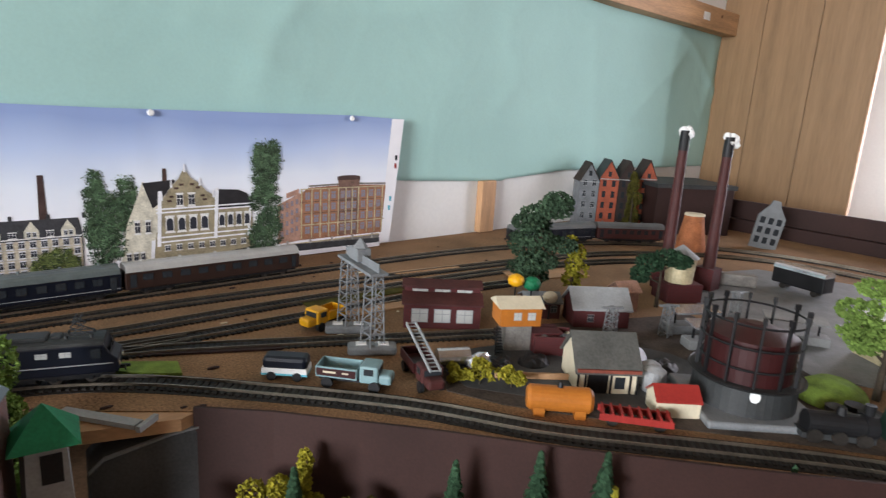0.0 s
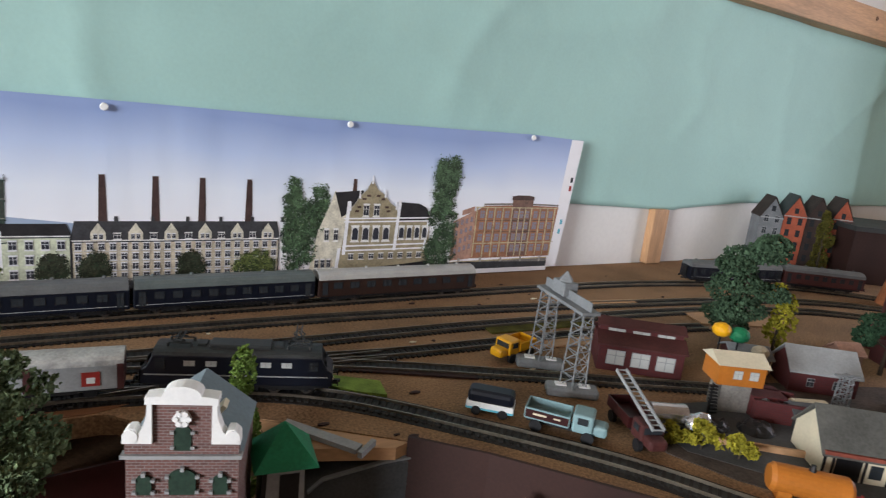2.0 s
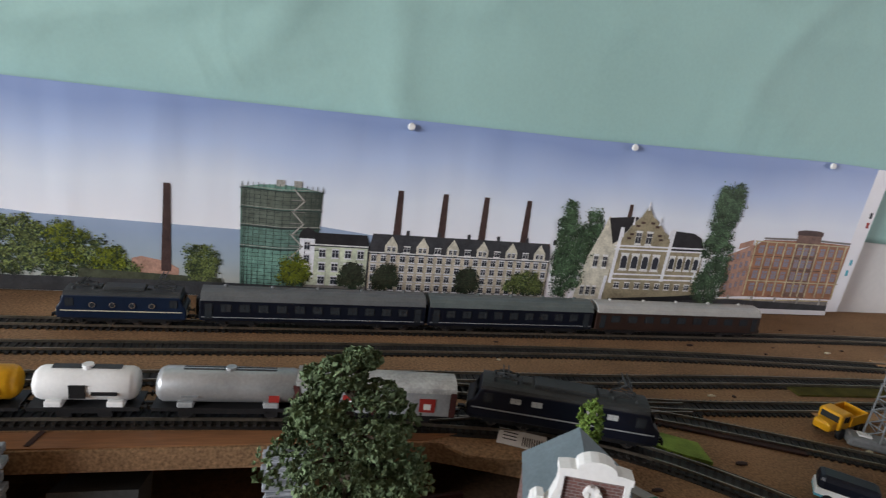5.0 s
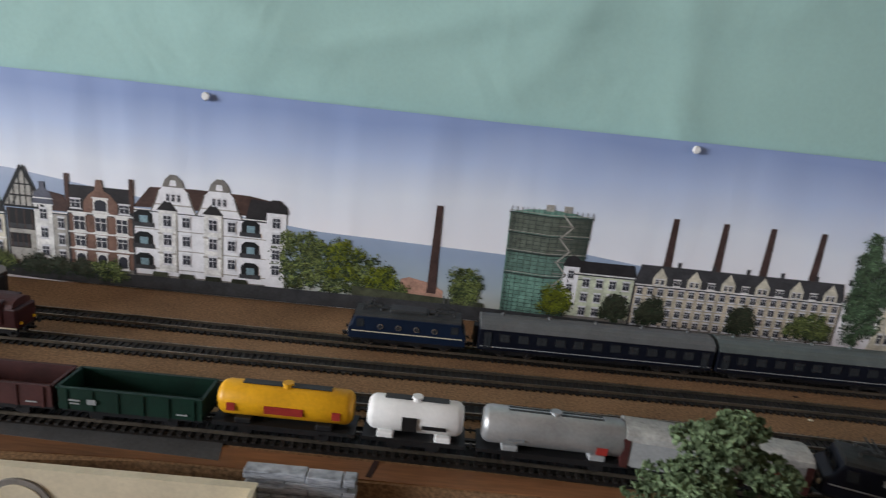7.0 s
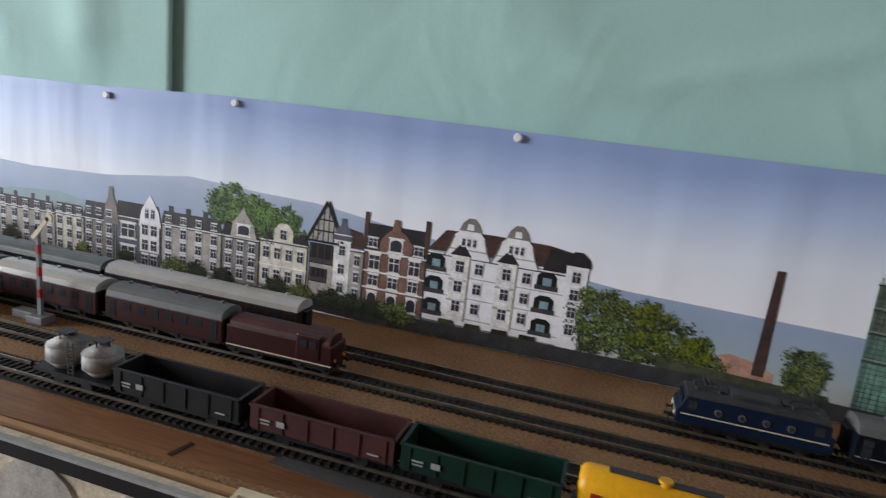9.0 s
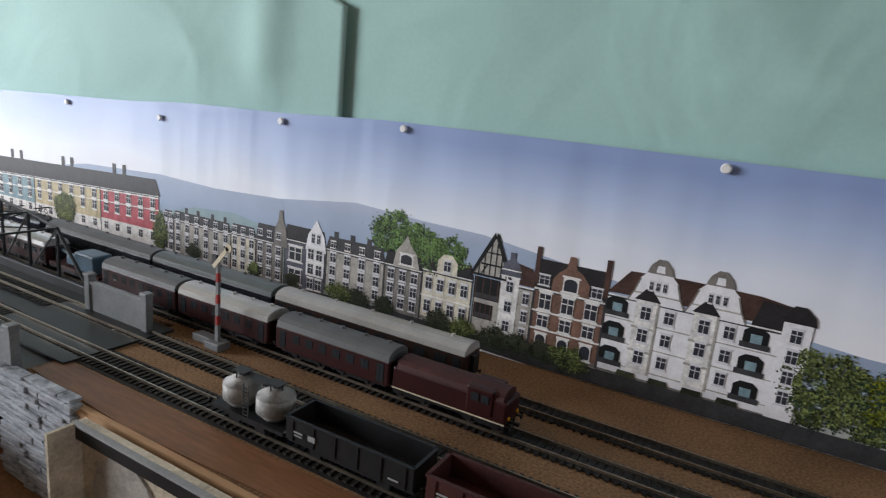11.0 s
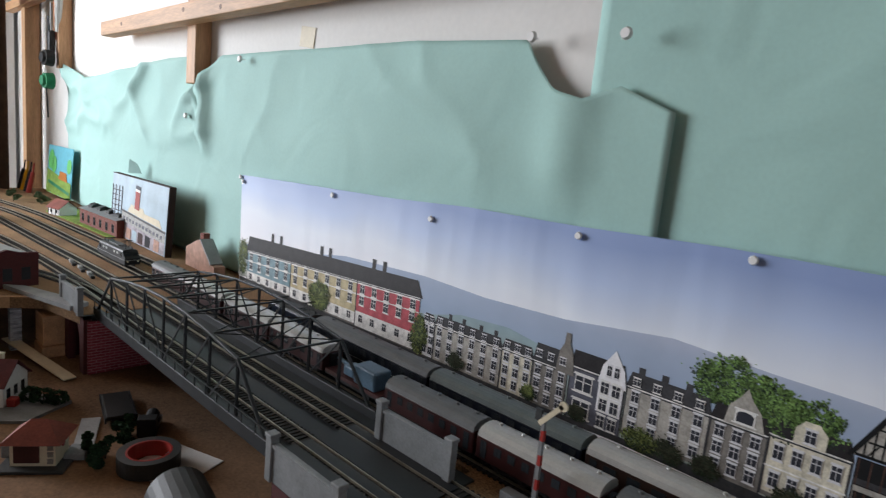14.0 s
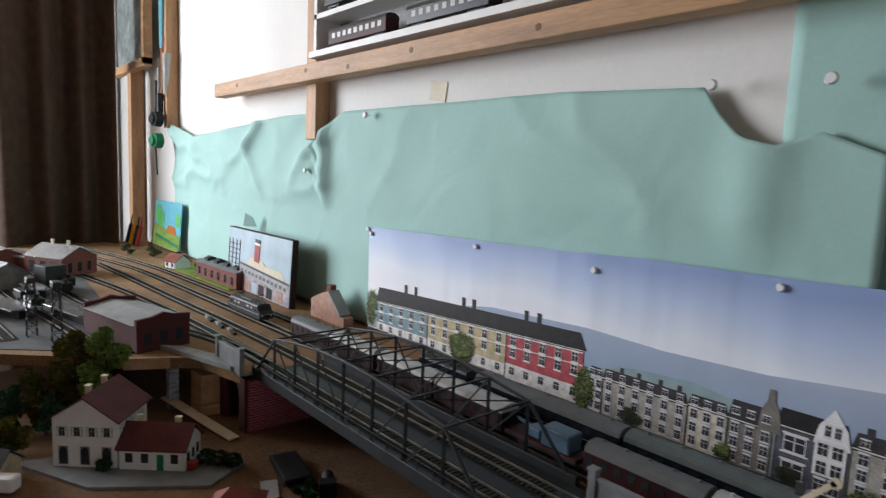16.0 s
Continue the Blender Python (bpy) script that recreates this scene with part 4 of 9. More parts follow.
windows(h, 0.785, 0.818, 0.997, 1.016, 2, 1, 0.009, 0.016, 4.4, WINT)
windows(h, 0.766, 0.895, 0.930, 0.944, 8, 1, 0.008, 0.008, 4.4, WINT)
windows(h, 0.728, 0.756, 0.955, 0.985, 2, 1, 0.007, 0.016, 4.4, WINT)
windows(h, 0.718, 0.745, 0.915, 0.94, 3, 1, 0.006, 0.012, 4.4, WINT)
for i, (x, z) in enumerate(((0.786, 1.022), (0.793, 1.027), (0.808, 1.027), (0.816, 1.022), (0.776, 1.004), (0.826, 1.004), (0.779, 1.010), (0.823, 1.010))):
    layer("brick_step", [(x, z), (x + 0.006, z), (x + 0.006, z + 0.003), (x, z + 0.003)], M['i_roofbrown'], 4.2, h)
layer("printed_hedge", [(0.765, 0.905), (0.92, 0.909), (0.915, 0.928), (0.86, 0.923), (0.765, 0.917)], M['i_dark'], 5.0, label="printed dark hedge")
leaf_print("printed_poplar", [(0.917, 1.065, 0.010, 0.024), (0.936, 1.065, 0.010, 0.026), (0.922, 1.03, 0.020, 0.04), (0.924, 0.99, 0.024, 0.05), (0.925, 0.945, 0.027, 0.035)], M['i_leafp'], 1100, 0.0036, 5.6, "printed tall twin poplar", 18)

# brick factory
h = layer("printed_factory", [(0.985, 0.928), (1.150, 0.928), (1.157, 1.016), (1.098, 1.018), (1.098, 1.028), (1.058, 1.028), (1.058, 1.018), (1.000, 1.016), (0.985, 1.006)], M['i_fact'], 2.6, label="printed large brick factory")
layer("side_wing", [(0.945, 0.925), (0.985, 0.928), (0.985, 1.008), (0.945, 0.990)], M['i_pinkbrick'], 2.3, h)
windows(h, 0.990, 1.056, 0.934, 1.012, 4, 4, 0.0095, 0.0135, 3.4, WINF)
windows(h, 1.060, 1.096, 0.934, 1.012, 3, 4, 0.0085, 0.0135, 3.4, WINF)
windows(h, 1.100, 1.150, 0.934, 1.012, 3, 4, 0.0095, 0.0135, 3.4, WINF)
windows(h, 0.948, 0.983, 0.932, 0.992, 4, 4, 0.005, 0.009, 3.4, WINF, 0.3)
for z in (1.013, 0.9525):
    strip(h, 0.985, 1.155, z, 0.0016, M['i_ochre'], 3.7)
for z in (0.9722, 0.9918):
    strip(h, 0.985, 1.153, z, 0.0008, M['i_roofbrown'], 3.6)
layer("tower", [(1.057, 0.930), (1.100, 0.930), (1.100, 1.030), (1.057, 1.030)], M['i_brick'], 2.8, h)
layer("balustrade", [(1.000, 1.017), (1.057, 1.0185), (1.057, 1.0215), (1.000, 1.020)], M['i_stone2'], 2.4, h)
layer("balustrade", [(1.100, 1.0185), (1.157, 1.017), (1.157, 1.020), (1.100, 1.0215)], M['i_stone2'], 2.4, h)
layer("roof_house", [(0.960, 1.000), (0.982, 1.006), (0.982, 1.015), (0.960, 1.008)], M['i_pinkbrick'], 2.2, h)
layer("fence", [(0.945, 0.921), (1.146, 0.924), (1.146, 0.9262), (0.945, 0.9232)], M['i_ochre'], 4.0, h)
for i in range(5):
    layer("fence_post", [(0.960 + i * 0.042, 0.913), (0.964 + i * 0.042, 0.913), (0.964 + i * 0.042, 0.929), (0.960 + i * 0.042, 0.929)], M['i_stone'], 4.1, h)
for x in (0.986, 1.005, 1.0215, 1.038, 1.0565, 1.0715, 1.0845, 1.0975, 1.1165, 1.133, 1.149):
    layer("pilaster", [(x, 0.930), (x + 0.0022, 0.930), (x + 0.0022, 1.014), (x, 1.014)], M['i_ochre'], 3.9, h)
layer("cornice", [(1.055, 1.027), (1.101, 1.027), (1.101, 1.033), (1.090, 1.035), (1.066, 1.035), (1.055, 1.033)], M['i_roofbrown'], 3.2, h)
layer("printed_wall", [(0.945, 0.912), (1.146, 0.914), (1.146, 0.926), (0.945, 0.923)], M['i_stone2'], 3.8, label="printed low parapet wall")

# trees over the roofs and along the left rows
leaf_print("printed_tree", [(-0.392, 1.005, 0.036, 0.028), (-0.365, 1.000, 0.03, 0.022)], M['i_leafl'], 420, 0.0038, 1.8, "printed bright green tree", 20)
leaf_print("printed_tree", [(-0.323, 0.998, 0.024, 0.020), (-0.345, 0.99, 0.02, 0.014)], M['i_leafl'], 240, 0.0036, 1.9, "printed bright green tree", 21)
leaf_print("printed_tree", [(-1.066, 0.934, 0.030, 0.024), (-1.066, 0.925, 0.02, 0.02)], M['i_leaf'], 260, 0.0045, 5.2, "printed round tree", 22)
leaf_print("printed_tree", [(-0.815, 0.935, 0.014, 0.028)], M['i_leaf'], 160, 0.004, 5.2, "printed slim tree", 23)
leaf_print("printed_tree", [(-1.335, 0.95, 0.016, 0.035)], M['i_leaf'], 160, 0.004, 1.9, "printed slim tree", 24)
for x, r, sd in ((-0.47, 0.022, 30), (-0.445, 0.016, 31), (-0.33, 0.02, 32), (-0.30, 0.016, 33), (-0.26, 0.018, 34), (-0.235, 0.012, 35), (-0.18, 0.022, 36), (-0.21, 0.012, 37), (-0.74, 0.014, 38), (-0.62, 0.008, 39), (-0.55, 0.01, 40), (-0.405, 0.012, 41)):
    leaf_print("printed_bush", [(x, 0.918, r, r * 0.5), (x, 0.922, r * 0.7, r * 0.5)], M['i_leafd'] if sd % 3 else M['i_leaf'], 110, 0.003, 6.6, "printed dark shrub", sd)

# pins that hold the poster
for i, (x, z) in enumerate(((-1.356, 1.108), (-1.345, 1.100), (-1.043, 1.109), (-0.811, 1.104), (-0.577, 1.120), (-0.395, 1.128), (-0.067, 1.126), (0.461, 1.124), (0.759, 1.128), (1.08, 1.132))):
    p = thing("drawing_pin", "white plastic drawing pin in the backdrop", "pin", "pins of the backdrop", Matrix.Translation((x, PY - 0.0028, z)))
    bm = B()
    cyl(bm, (0, 0.0005, 0), (0, -0.0022, 0), 0.0046, 0.0036, 16)
    cyl(bm, (0, 0.0028, 0), (0, 0.0005, 0), 0.0006, 0.0006, 6)
    part("head", bm, M['white'], p)


# ---- mint paper sheets on the wall ----
def paper_sheet(name, x0, x1, zbot, ztop, y0, amp, seed, label, nx=110, nz=40, ymin=0.8925, tuck=-9.0):
    vs, fs = [], []
    for i in range(nx + 1):
        x = x0 + (x1 - x0) * i / nx
        b, t = zbot(x), ztop(x)
        for j in range(nz + 1):
            z = b + (t - b) * j / nz
            up = min(1.0, max(0.0, (z - 1.13) / 0.06))
            f = noise.fractal(Vector((x * 1.6 + seed + 1.1 * z, z * 6.0 - 0.9 * x, seed)), 1.0, 2.0, 2)
            f += 0.6 * noise.noise(Vector((x * 4.5 - z * 2.5, z * 4.0 + x, seed + 5.0)))
            r1 = (1 - abs(noise.noise(Vector((x * 1.7 + z * 1.9, z * 2.6 - x * 0.8, seed + 2.0))))) ** 14
            r2 = (1 - abs(noise.noise(Vector((x * 2.6 - z * 2.2, z * 3.1, seed + 7.0))))) ** 18
            v = (1 - abs(noise.noise(Vector((x * 2.2, seed + 9.0, z * 0.3))))) ** 16
            y = y0 - amp * (0.35 + 0.42 * f) - up * amp * (0.45 * r1 + 0.35 * r2) - amp * 0.35 * v
            lim = ymin if z < 1.145 else ymin - min(0.030, (z - 1.145) * 0.5)
            if tuck > -9:
                k = min(1.0, max(0.0, (x - tuck) / 0.30))
                k = k * k * (3 - 2 * k)
                lim, y = 0.9095 + (lim - 0.9095) * k, 0.911 + (y - 0.911) * k
            else:
                w = min(1.0, max(0.0, (-1.50 - x) / 0.12))
                r3 = (1 - abs(noise.noise(Vector((x * 3.1 + z * 4.0, z * 5.0 - x * 2.0, 3.3))))) ** 8
                r4 = (1 - abs(noise.noise(Vector((x * 4.0 - z * 5.5, z * 4.2 + x, 8.1))))) ** 10
                y -= w * up * 0.016 * (r3 + 0.8 * r4) + 0.016 * up * math.exp(-((x + 1.555 + 0.03 * (z - 1.2)) / 0.018) ** 2)
                y -= 0.010 * up * math.exp(-((x + 0.62) / 0.035) ** 2) + 0.002 * up * max(0.0, 1 - (-0.495 - x) / 0.07)
                k = min(1.0, max(0.0, (x + 0.60) / 0.09))
                y += (0.9035 - y) * k * k * (3 - 2 * k) * 0.8
            vs.append((x, max(lim, min(y, y0)), z))
    for i in range(nx):
        for j in range(nz):
            a = i * (nz + 1) + j
            fs.append((a, a + nz + 1, a + nz + 2, a + 1))
    me = mesh_of(vs, fs, name, M['paper'])
    for p in me.polygons:
        p.use_smooth = True
    ob = tagged(new(name, me), label, "paper")
    md = ob.modifiers.new("thickness", 'SOLIDIFY')
    md.thickness = 0.0005
    return ob


def lerp(pts):
    xs, zs = [p[0] for p in pts], [p[1] for p in pts]
    return lambda x: float(np.interp(x, xs, zs))


paper_sheet("wall_paper_sheet", -0.60, 2.416, lerp([(-0.6, 1.0), (1.0, 1.03), (1.19, 1.020), (1.48, 1.010), (1.5, 1.014), (1.7, 1.03), (2.416, 1.03)]), lerp([(-0.6, 1.62), (1.3, 1.62), (1.5, 1.43), (2.416, 1.43)]), 0.9125, 0.013, 4.2, "mint green paper sheet pinned to the wall as sky", 220, 54, tuck=-0.45)
paper_sheet("wall_paper_sheet", -2.62, -0.495, lerp([(-2.62, 0.905), (-1.4, 0.905), (-0.5, 1.02)]), lerp([(-2.62, 1.365), (-2.50, 1.335), (-2.40, 1.315), (-2.05, 1.333), (-1.75, 1.352), (-1.60, 1.350), (-1.585, 1.290), (-1.53, 1.33), (-1.49, 1.350), (-0.9, 1.348), (-0.685, 1.338), (-0.67, 1.312), (-0.64, 1.280), (-0.60, 1.270), (-0.56, 1.285), (-0.495, 1.258)]), 0.9060, 0.010, 1.7, "creased mint green paper sheet, torn along its top edge", 200, 48)

# ---- laths on the wall ----
lath = thing("wall_lath", "horizontal pine lath screwed to the wall", "lath")
part("beam", box(B(), -1.33, 0.862, 1.430, 1.50, 0.034, 0.036, bevel=0.002), M['pine'], lath)
for x, z in ((-1.92, 1.432), (-1.55, 1.434), (-1.38, 1.425), (-1.18, 1.432), (-0.9, 1.428)):
    part("screw_head", cyl(B(), (x, 0.846, z), (x, 0.8445, z), 0.006, 0.005, 12), M['knot'], lath, "dark screw head")
tagged(part("wall_post", box(B(), -1.585, 0.896, 1.62, 0.045, 0.036, 0.66, bevel=0.002), M['pine_v'], None), "upright pine batten behind the lath", "batten")
lath = thing("wall_lath", "pine lath under the roof edge", "lath")
part("beam", box(B(), 1.95, 0.890, 1.452, 0.92, 0.050, 0.062, bevel=0.002), M['pine'], lath)
part("end_grain", box(B(), 2.4095, 0.890, 1.452, 0.003, 0.048, 0.060), M['plank'], lath, "darker sawn end")
for x in (1.62, 1.98, 2.30):
    part("screw_head", cyl(B(), (x, 0.8648, 1.462), (x, 0.8635, 1.462), 0.005, 0.0045, 12), M['knot'], lath, "dark screw head")
bm = box(B(), 2.21, 0.8635, 1.452, 0.035, 0.001, 0.020)
tagged(part("price_label", bm, M['white'], None), "small white paper sticker on the lath", "label")
bm = box(B(), 1.437, 0.905, 0.957, 0.042, 0.018, 0.112, bevel=0.002)
tagged(part("wall_post", bm, M['pine_v'], None), "short pine batten behind the paper", "batten")
cb_ = thing("cupboard_panel", "beech veneered cupboard side panel", "cupboard", m=Matrix.Translation((2.42, 0.7015, 0)))
for y, w in ((-0.136, 0.148), (0.014, 0.148), (0.150, 0.120)):
    part("veneer_panel", box(B(), 0, y, 1.45, 0.02, w, 2.1, bevel=0.0008), M['cupboard'], cb_)
part("edge_band", box(B(), 0, -0.2125, 1.45, 0.021, 0.003, 2.1), M['pine_v'], cb_, "paler edge band")

# ---- tracks ----
RT = 0.0046   # rail top over the board


def sleepers_mesh(path, name):
    vs, fs = [], []
    for q, h in path:
        c, s = math.cos(h), math.sin(h)
        o = len(vs)
        for dz in (0.0003, 0.0022):
            for u, w in ((-0.0014, -0.0145), (0.0014, -0.0145), (0.0014, 0.0145), (-0.0014, 0.0145)):
                vs.append((q.x + c * u - s * w, q.y + s * u + c * w, q.z + dz))
        fs += [(o + 4, o + 5, o + 6, o + 7), (o, o + 1, o + 5, o + 4), (o + 1, o + 2, o + 6, o + 5), (o + 2, o + 3, o + 7, o + 6), (o + 3, o, o + 4, o + 7)]
    return mesh_of(vs, fs, name, M['sleeper'])


TR = {}


def track(key, pts, label, z=Z, bed=True):
    pts = [(x, y, z) for x, y in pts]
    path = spline(pts, 0.0068)
    TR[key] = path
    t = thing("railway_track", label, "track", "model tracks")
    for off in (-0.00825, 0.00825):
        part("rail", sweep(B(), path[::2], off, 0.0020, RT, 0.0012), M['rail'], t, "brown-toned metal rail")
    s = new("sleeper_strip", sleepers_mesh(path, "sleeper_strip"))
    s.parent = t
    tagged(s, "dark plastic sleepers", kind="stuff")
    if bed:
        part("bed", sweep(B(), path[::3], 0.0, -0.0002, 0.0009, 0.023), M['dgrey'], t, "dark track bed")
    return t


track('A', [(-2.95, 0.62), (-2.6, 0.70), (-2.3, 0.745), (-2.0, 0.765), (-1.6, 0.785), (-1.2, 0.80), (-0.6, 0.80), (0.0, 0.80), (0.6, 0.80), (1.1, 0.795), (1.35, 0.772), (1.57, 0.712), (1.72, 0.615), (1.82, 0.49), (1.87, 0.35), (1.87, 0.15), (1.84, 0.0)], "main line track along the wall")
track('B', [(-2.9, 0.56), (-2.55, 0.645), (-2.3, 0.69), (-2.0, 0.71), (-1.6, 0.727), (-1.2, 0.742), (-0.6, 0.742), (0.0, 0.745), (0.5, 0.748), (0.8, 0.737), (1.2, 0.695), (1.45, 0.655), (1.62, 0.585), (1.74, 0.48), (1.80, 0.34), (1.80, 0.10)], "second main line track")
track('C', [(-2.45, 0.62), (-2.1, 0.640), (-1.8, 0.655), (-1.5, 0.672), (-1.2, 0.680), (-0.6, 0.682), (0.0, 0.685), (0.4, 0.688), (0.64, 0.680), (0.89, 0.675), (1.23, 0.650), (1.45, 0.60), (1.58, 0.53)], "track with pale rails over the bridge")
track('F', [(-2.35, 0.52), (-2.0, 0.575), (-1.7, 0.605), (-1.45, 0.618), (-1.2, 0.623), (-0.6, 0.626), (0.0, 0.630), (0.33, 0.622), (0.47, 0.607), (0.56, 0.587), (0.64, 0.545), (0.735, 0.458), (0.82, 0.367), (0.89, 0.268), (0.985, 0.165), (1.06, 0.08), (1.12, -0.01), (1.20, -0.12)], "front track that curves along the board edge")
tagged(part("ballast_strip", sweep(B(), [p for p in TR['F'] if p[0].x > -0.56][::3], 0.0, 0.0, 0.0006, 0.036), M['sleeper'], None), "dark sooty ground under the front track", "ballast", kind="structure")
track('D', [(0.36, 0.684), (0.55, 0.652), (0.70, 0.628), (0.86, 0.620), (1.05, 0.612), (1.2, 0.59)], "siding behind the engine shed")
track('E', [(0.50, 0.658), (0.60, 0.632), (0.69, 0.602), (0.815, 0.546), (1.012, 0.452), (1.06, 0.43)], "siding to the goods hut")
track('G', [(0.40, 0.612), (0.52, 0.622), (0.62, 0.625), (0.72, 0.622)], "turnout branch between the sidings")


# ---- rolling stock ----
def wheelset():
    bm = B()
    for y in (-0.0083, 0.0083):
        cyl(bm, (0, y - 0.0012, 0.0052), (0, y + 0.0012, 0.0052), 0.0052, 0.0052, 12)
    cyl(bm, (0, -0.009, 0.0052), (0, 0.009, 0.0052), 0.0009, 0.0009, 6)
    me = bpy.data.meshes.new("wheelset")
    bm.to_mesh(me)
    bm.free()
    me.materials.append(M['wheel'])
    return me


WHEELS = wheelset()
PANE = window_mesh("window", M['lgrey'], M['glass'])
PALEPANE = window_mesh("window", M['lgrey'], M['paleglass'])
DARKPANE = window_mesh("window", M['black'], M['glass'])


def side_windows(parent, xs, z, w, h, half, me=PANE):
    """Windows on both long sides of a vehicle or house that is 2 * half deep."""
    for x in xs:
        shared("window", me, parent, Matrix.Translation((x, -half - 0.0002, z)) @ Matrix.Diagonal((w, 2, h, 1)))
        shared("window", me, parent, Matrix.Translation((x, half + 0.0002, z)) @ pose(0, 0, 0, 0, 0, 180) @ Matrix.Diagonal((w, 2, h, 1)))


def end_windows(parent, ys, z, w, h, half, me=PANE):
    for y in ys:
        shared("window", me, parent, Matrix.Translation((half + 0.0002, y, z)) @ pose(0, 0, 0, 0, 0, 90) @ Matrix.Diagonal((w, 2, h, 1)))
        shared("window", me, parent, Matrix.Translation((-half - 0.0002, y, z)) @ pose(0, 0, 0, 0, 0, -90) @ Matrix.Diagonal((w, 2, h, 1)))


def bogie(parent, x, wb):
    bm = B()
    for y in (-0.0105, 0.0105):
        box(bm, x, y, 0.0062, wb + 0.014, 0.0022, 0.0044, bevel=0.0006)
        for dx in (-wb / 2, wb / 2):
            box(bm, x + dx, y * 1.12, 0.0056, 0.0035, 0.002, 0.004)
    box(bm, x, 0, 0.0075, 0.008, 0.02, 0.004)
    b = part("bogie", bm, M['black'], parent)
    for dx in (-wb / 2, wb / 2):
        shared("wheelset", WHEELS, b, Matrix.Translation((x + dx, 0, 0)))


def buffers(bm, half, z=0.0105, mi=0):
    for sx in (-1, 1):
        for y in (-0.010, 0.010):
            cyl(bm, (sx * half, y, z), (sx * (half + 0.004), y, z), 0.0009, 0.0009, 6, mi=mi)
            cyl(bm, (sx * (half + 0.004), y, z), (sx * (half + 0.0048), y, z), 0.0023, 0.0023, 10, mi=mi)
        box(bm, sx * (half + 0.003), 0, 0.008, 0.008, 0.003, 0.002, mi=mi)


def arc(w, z0, z1, n=8):
    """Half of a vaulted section: points across from -w to w rising from z0 to z1."""
    return [(w * math.cos(math.pi * (1 - i / n)), z0 + (z1 - z0) * math.sin(math.pi * i / n) ** 0.75) for i in range(n + 1)]


def place(key, x):
    q, h = min(TR[key], key=lambda p: abs(p[0].x - x))
    return pose(q.x, q.y, q.z + RT, 0, 0, math.degrees(h))


def coach(key, x, L, body_m, roof_m, label, nwin, win_me=DARKPANE, stripe=None):
    t = thing("passenger_coach", label, "coach", "coaches of the passenger trains", place(key, x))
    hl = L / 2
    bm = box(B(), 0, 0, 0.0205, L, 0.0310, 0.0225, bevel=0.0012)
    part("body", bm, body_m, t)
    pts = [(-0.0158, 0.0315)] + arc(0.0155, 0.0318, 0.0415) + [(0.0158, 0.0315)]
    part("roof", prism(B(), pts, 'x', -hl + 0.001, hl - 0.001), roof_m, t)
    for i in range(5):
        part("roof_vent", cyl(B(), (-hl * 0.8 + i * hl * 0.4, 0.003, 0.041), (-hl * 0.8 + i * hl * 0.4, 0.003, 0.0432), 0.0022, 0.0018, 8), roof_m, t)
    xs = [-hl + 0.026 + (L - 0.052) * i / (nwin - 1) for i in range(nwin)]
    side_windows(t, xs, 0.0195, (L - 0.05) / nwin * 0.62, 0.0085, 0.0155, win_me)
    for s in (-1, 1):
        shared("door", DARKPANE, t, Matrix.Translation((s * (hl - 0.009), -0.0157, 0.0115)) @ Matrix.Diagonal((0.0075, 2, 0.0175, 1)))
    if stripe:
        bm = B()
        for y in (-0.01565, 0.01565):
            box(bm, 0, y, 0.0135, L - 0.004, 0.0004, 0.0007)
        part("stripe", bm, stripe, t)
    bm = box(B(), 0, 0, 0.0085, L - 0.01, 0.024, 0.004)
    box(bm, 0.01, 0, 0.006, L * 0.28, 0.018, 0.005, bevel=0.0008)
    for s in (-1, 1):
        box(bm, s * (hl + 0.002), 0, 0.021, 0.005, 0.012, 0.019, bevel=0.001)
    buffers(bm, hl)
    part("underframe", bm, M['black'], t)
    for s in (-1, 1):
        bogie(t, s * (hl - 0.038), 0.028)
    return t


def pantograph(parent, x, up):
    bm = B()
    h = 0.012 if up else 0.003
    for y in (-0.006, 0.006):
        cyl(bm, (x - 0.009, y, 0.0395), (x + 0.009, y, 0.0395), 0.0006, n=5)
        cyl(bm, (x - 0.008, y, 0.0395), (x + 0.004, y * 0.8, 0.0395 + h * 0.5), 0.0005, n=5)
        cyl(bm, (x + 0.004, y * 0.8, 0.0395 + h * 0.5), (x - 0.002, y * 0.6, 0.0395 + h), 0.0005, n=5)
        cyl(bm, (x + 0.008, y, 0.0395), (x - 0.006, y * 0.8, 0.0395 + h * 0.5), 0.0005, n=5)
        cyl(bm, (x - 0.006, y * 0.8, 0.0395 + h * 0.5), (x, y * 0.6, 0.0395 + h), 0.0005, n=5)
        for dx in (-0.009, 0.009):
            cyl(bm, (x + dx, y, 0.0365), (x + dx, y, 0.0395), 0.0012, n=6)
    for dx in (-0.003, 0.001):
        cyl(bm, (x + dx, -0.011, 0.0397 + h), (x + dx, 0.011, 0.0397 + h), 0.0006, n=5)
    part("pantograph", bm, M['dgrey'], parent)


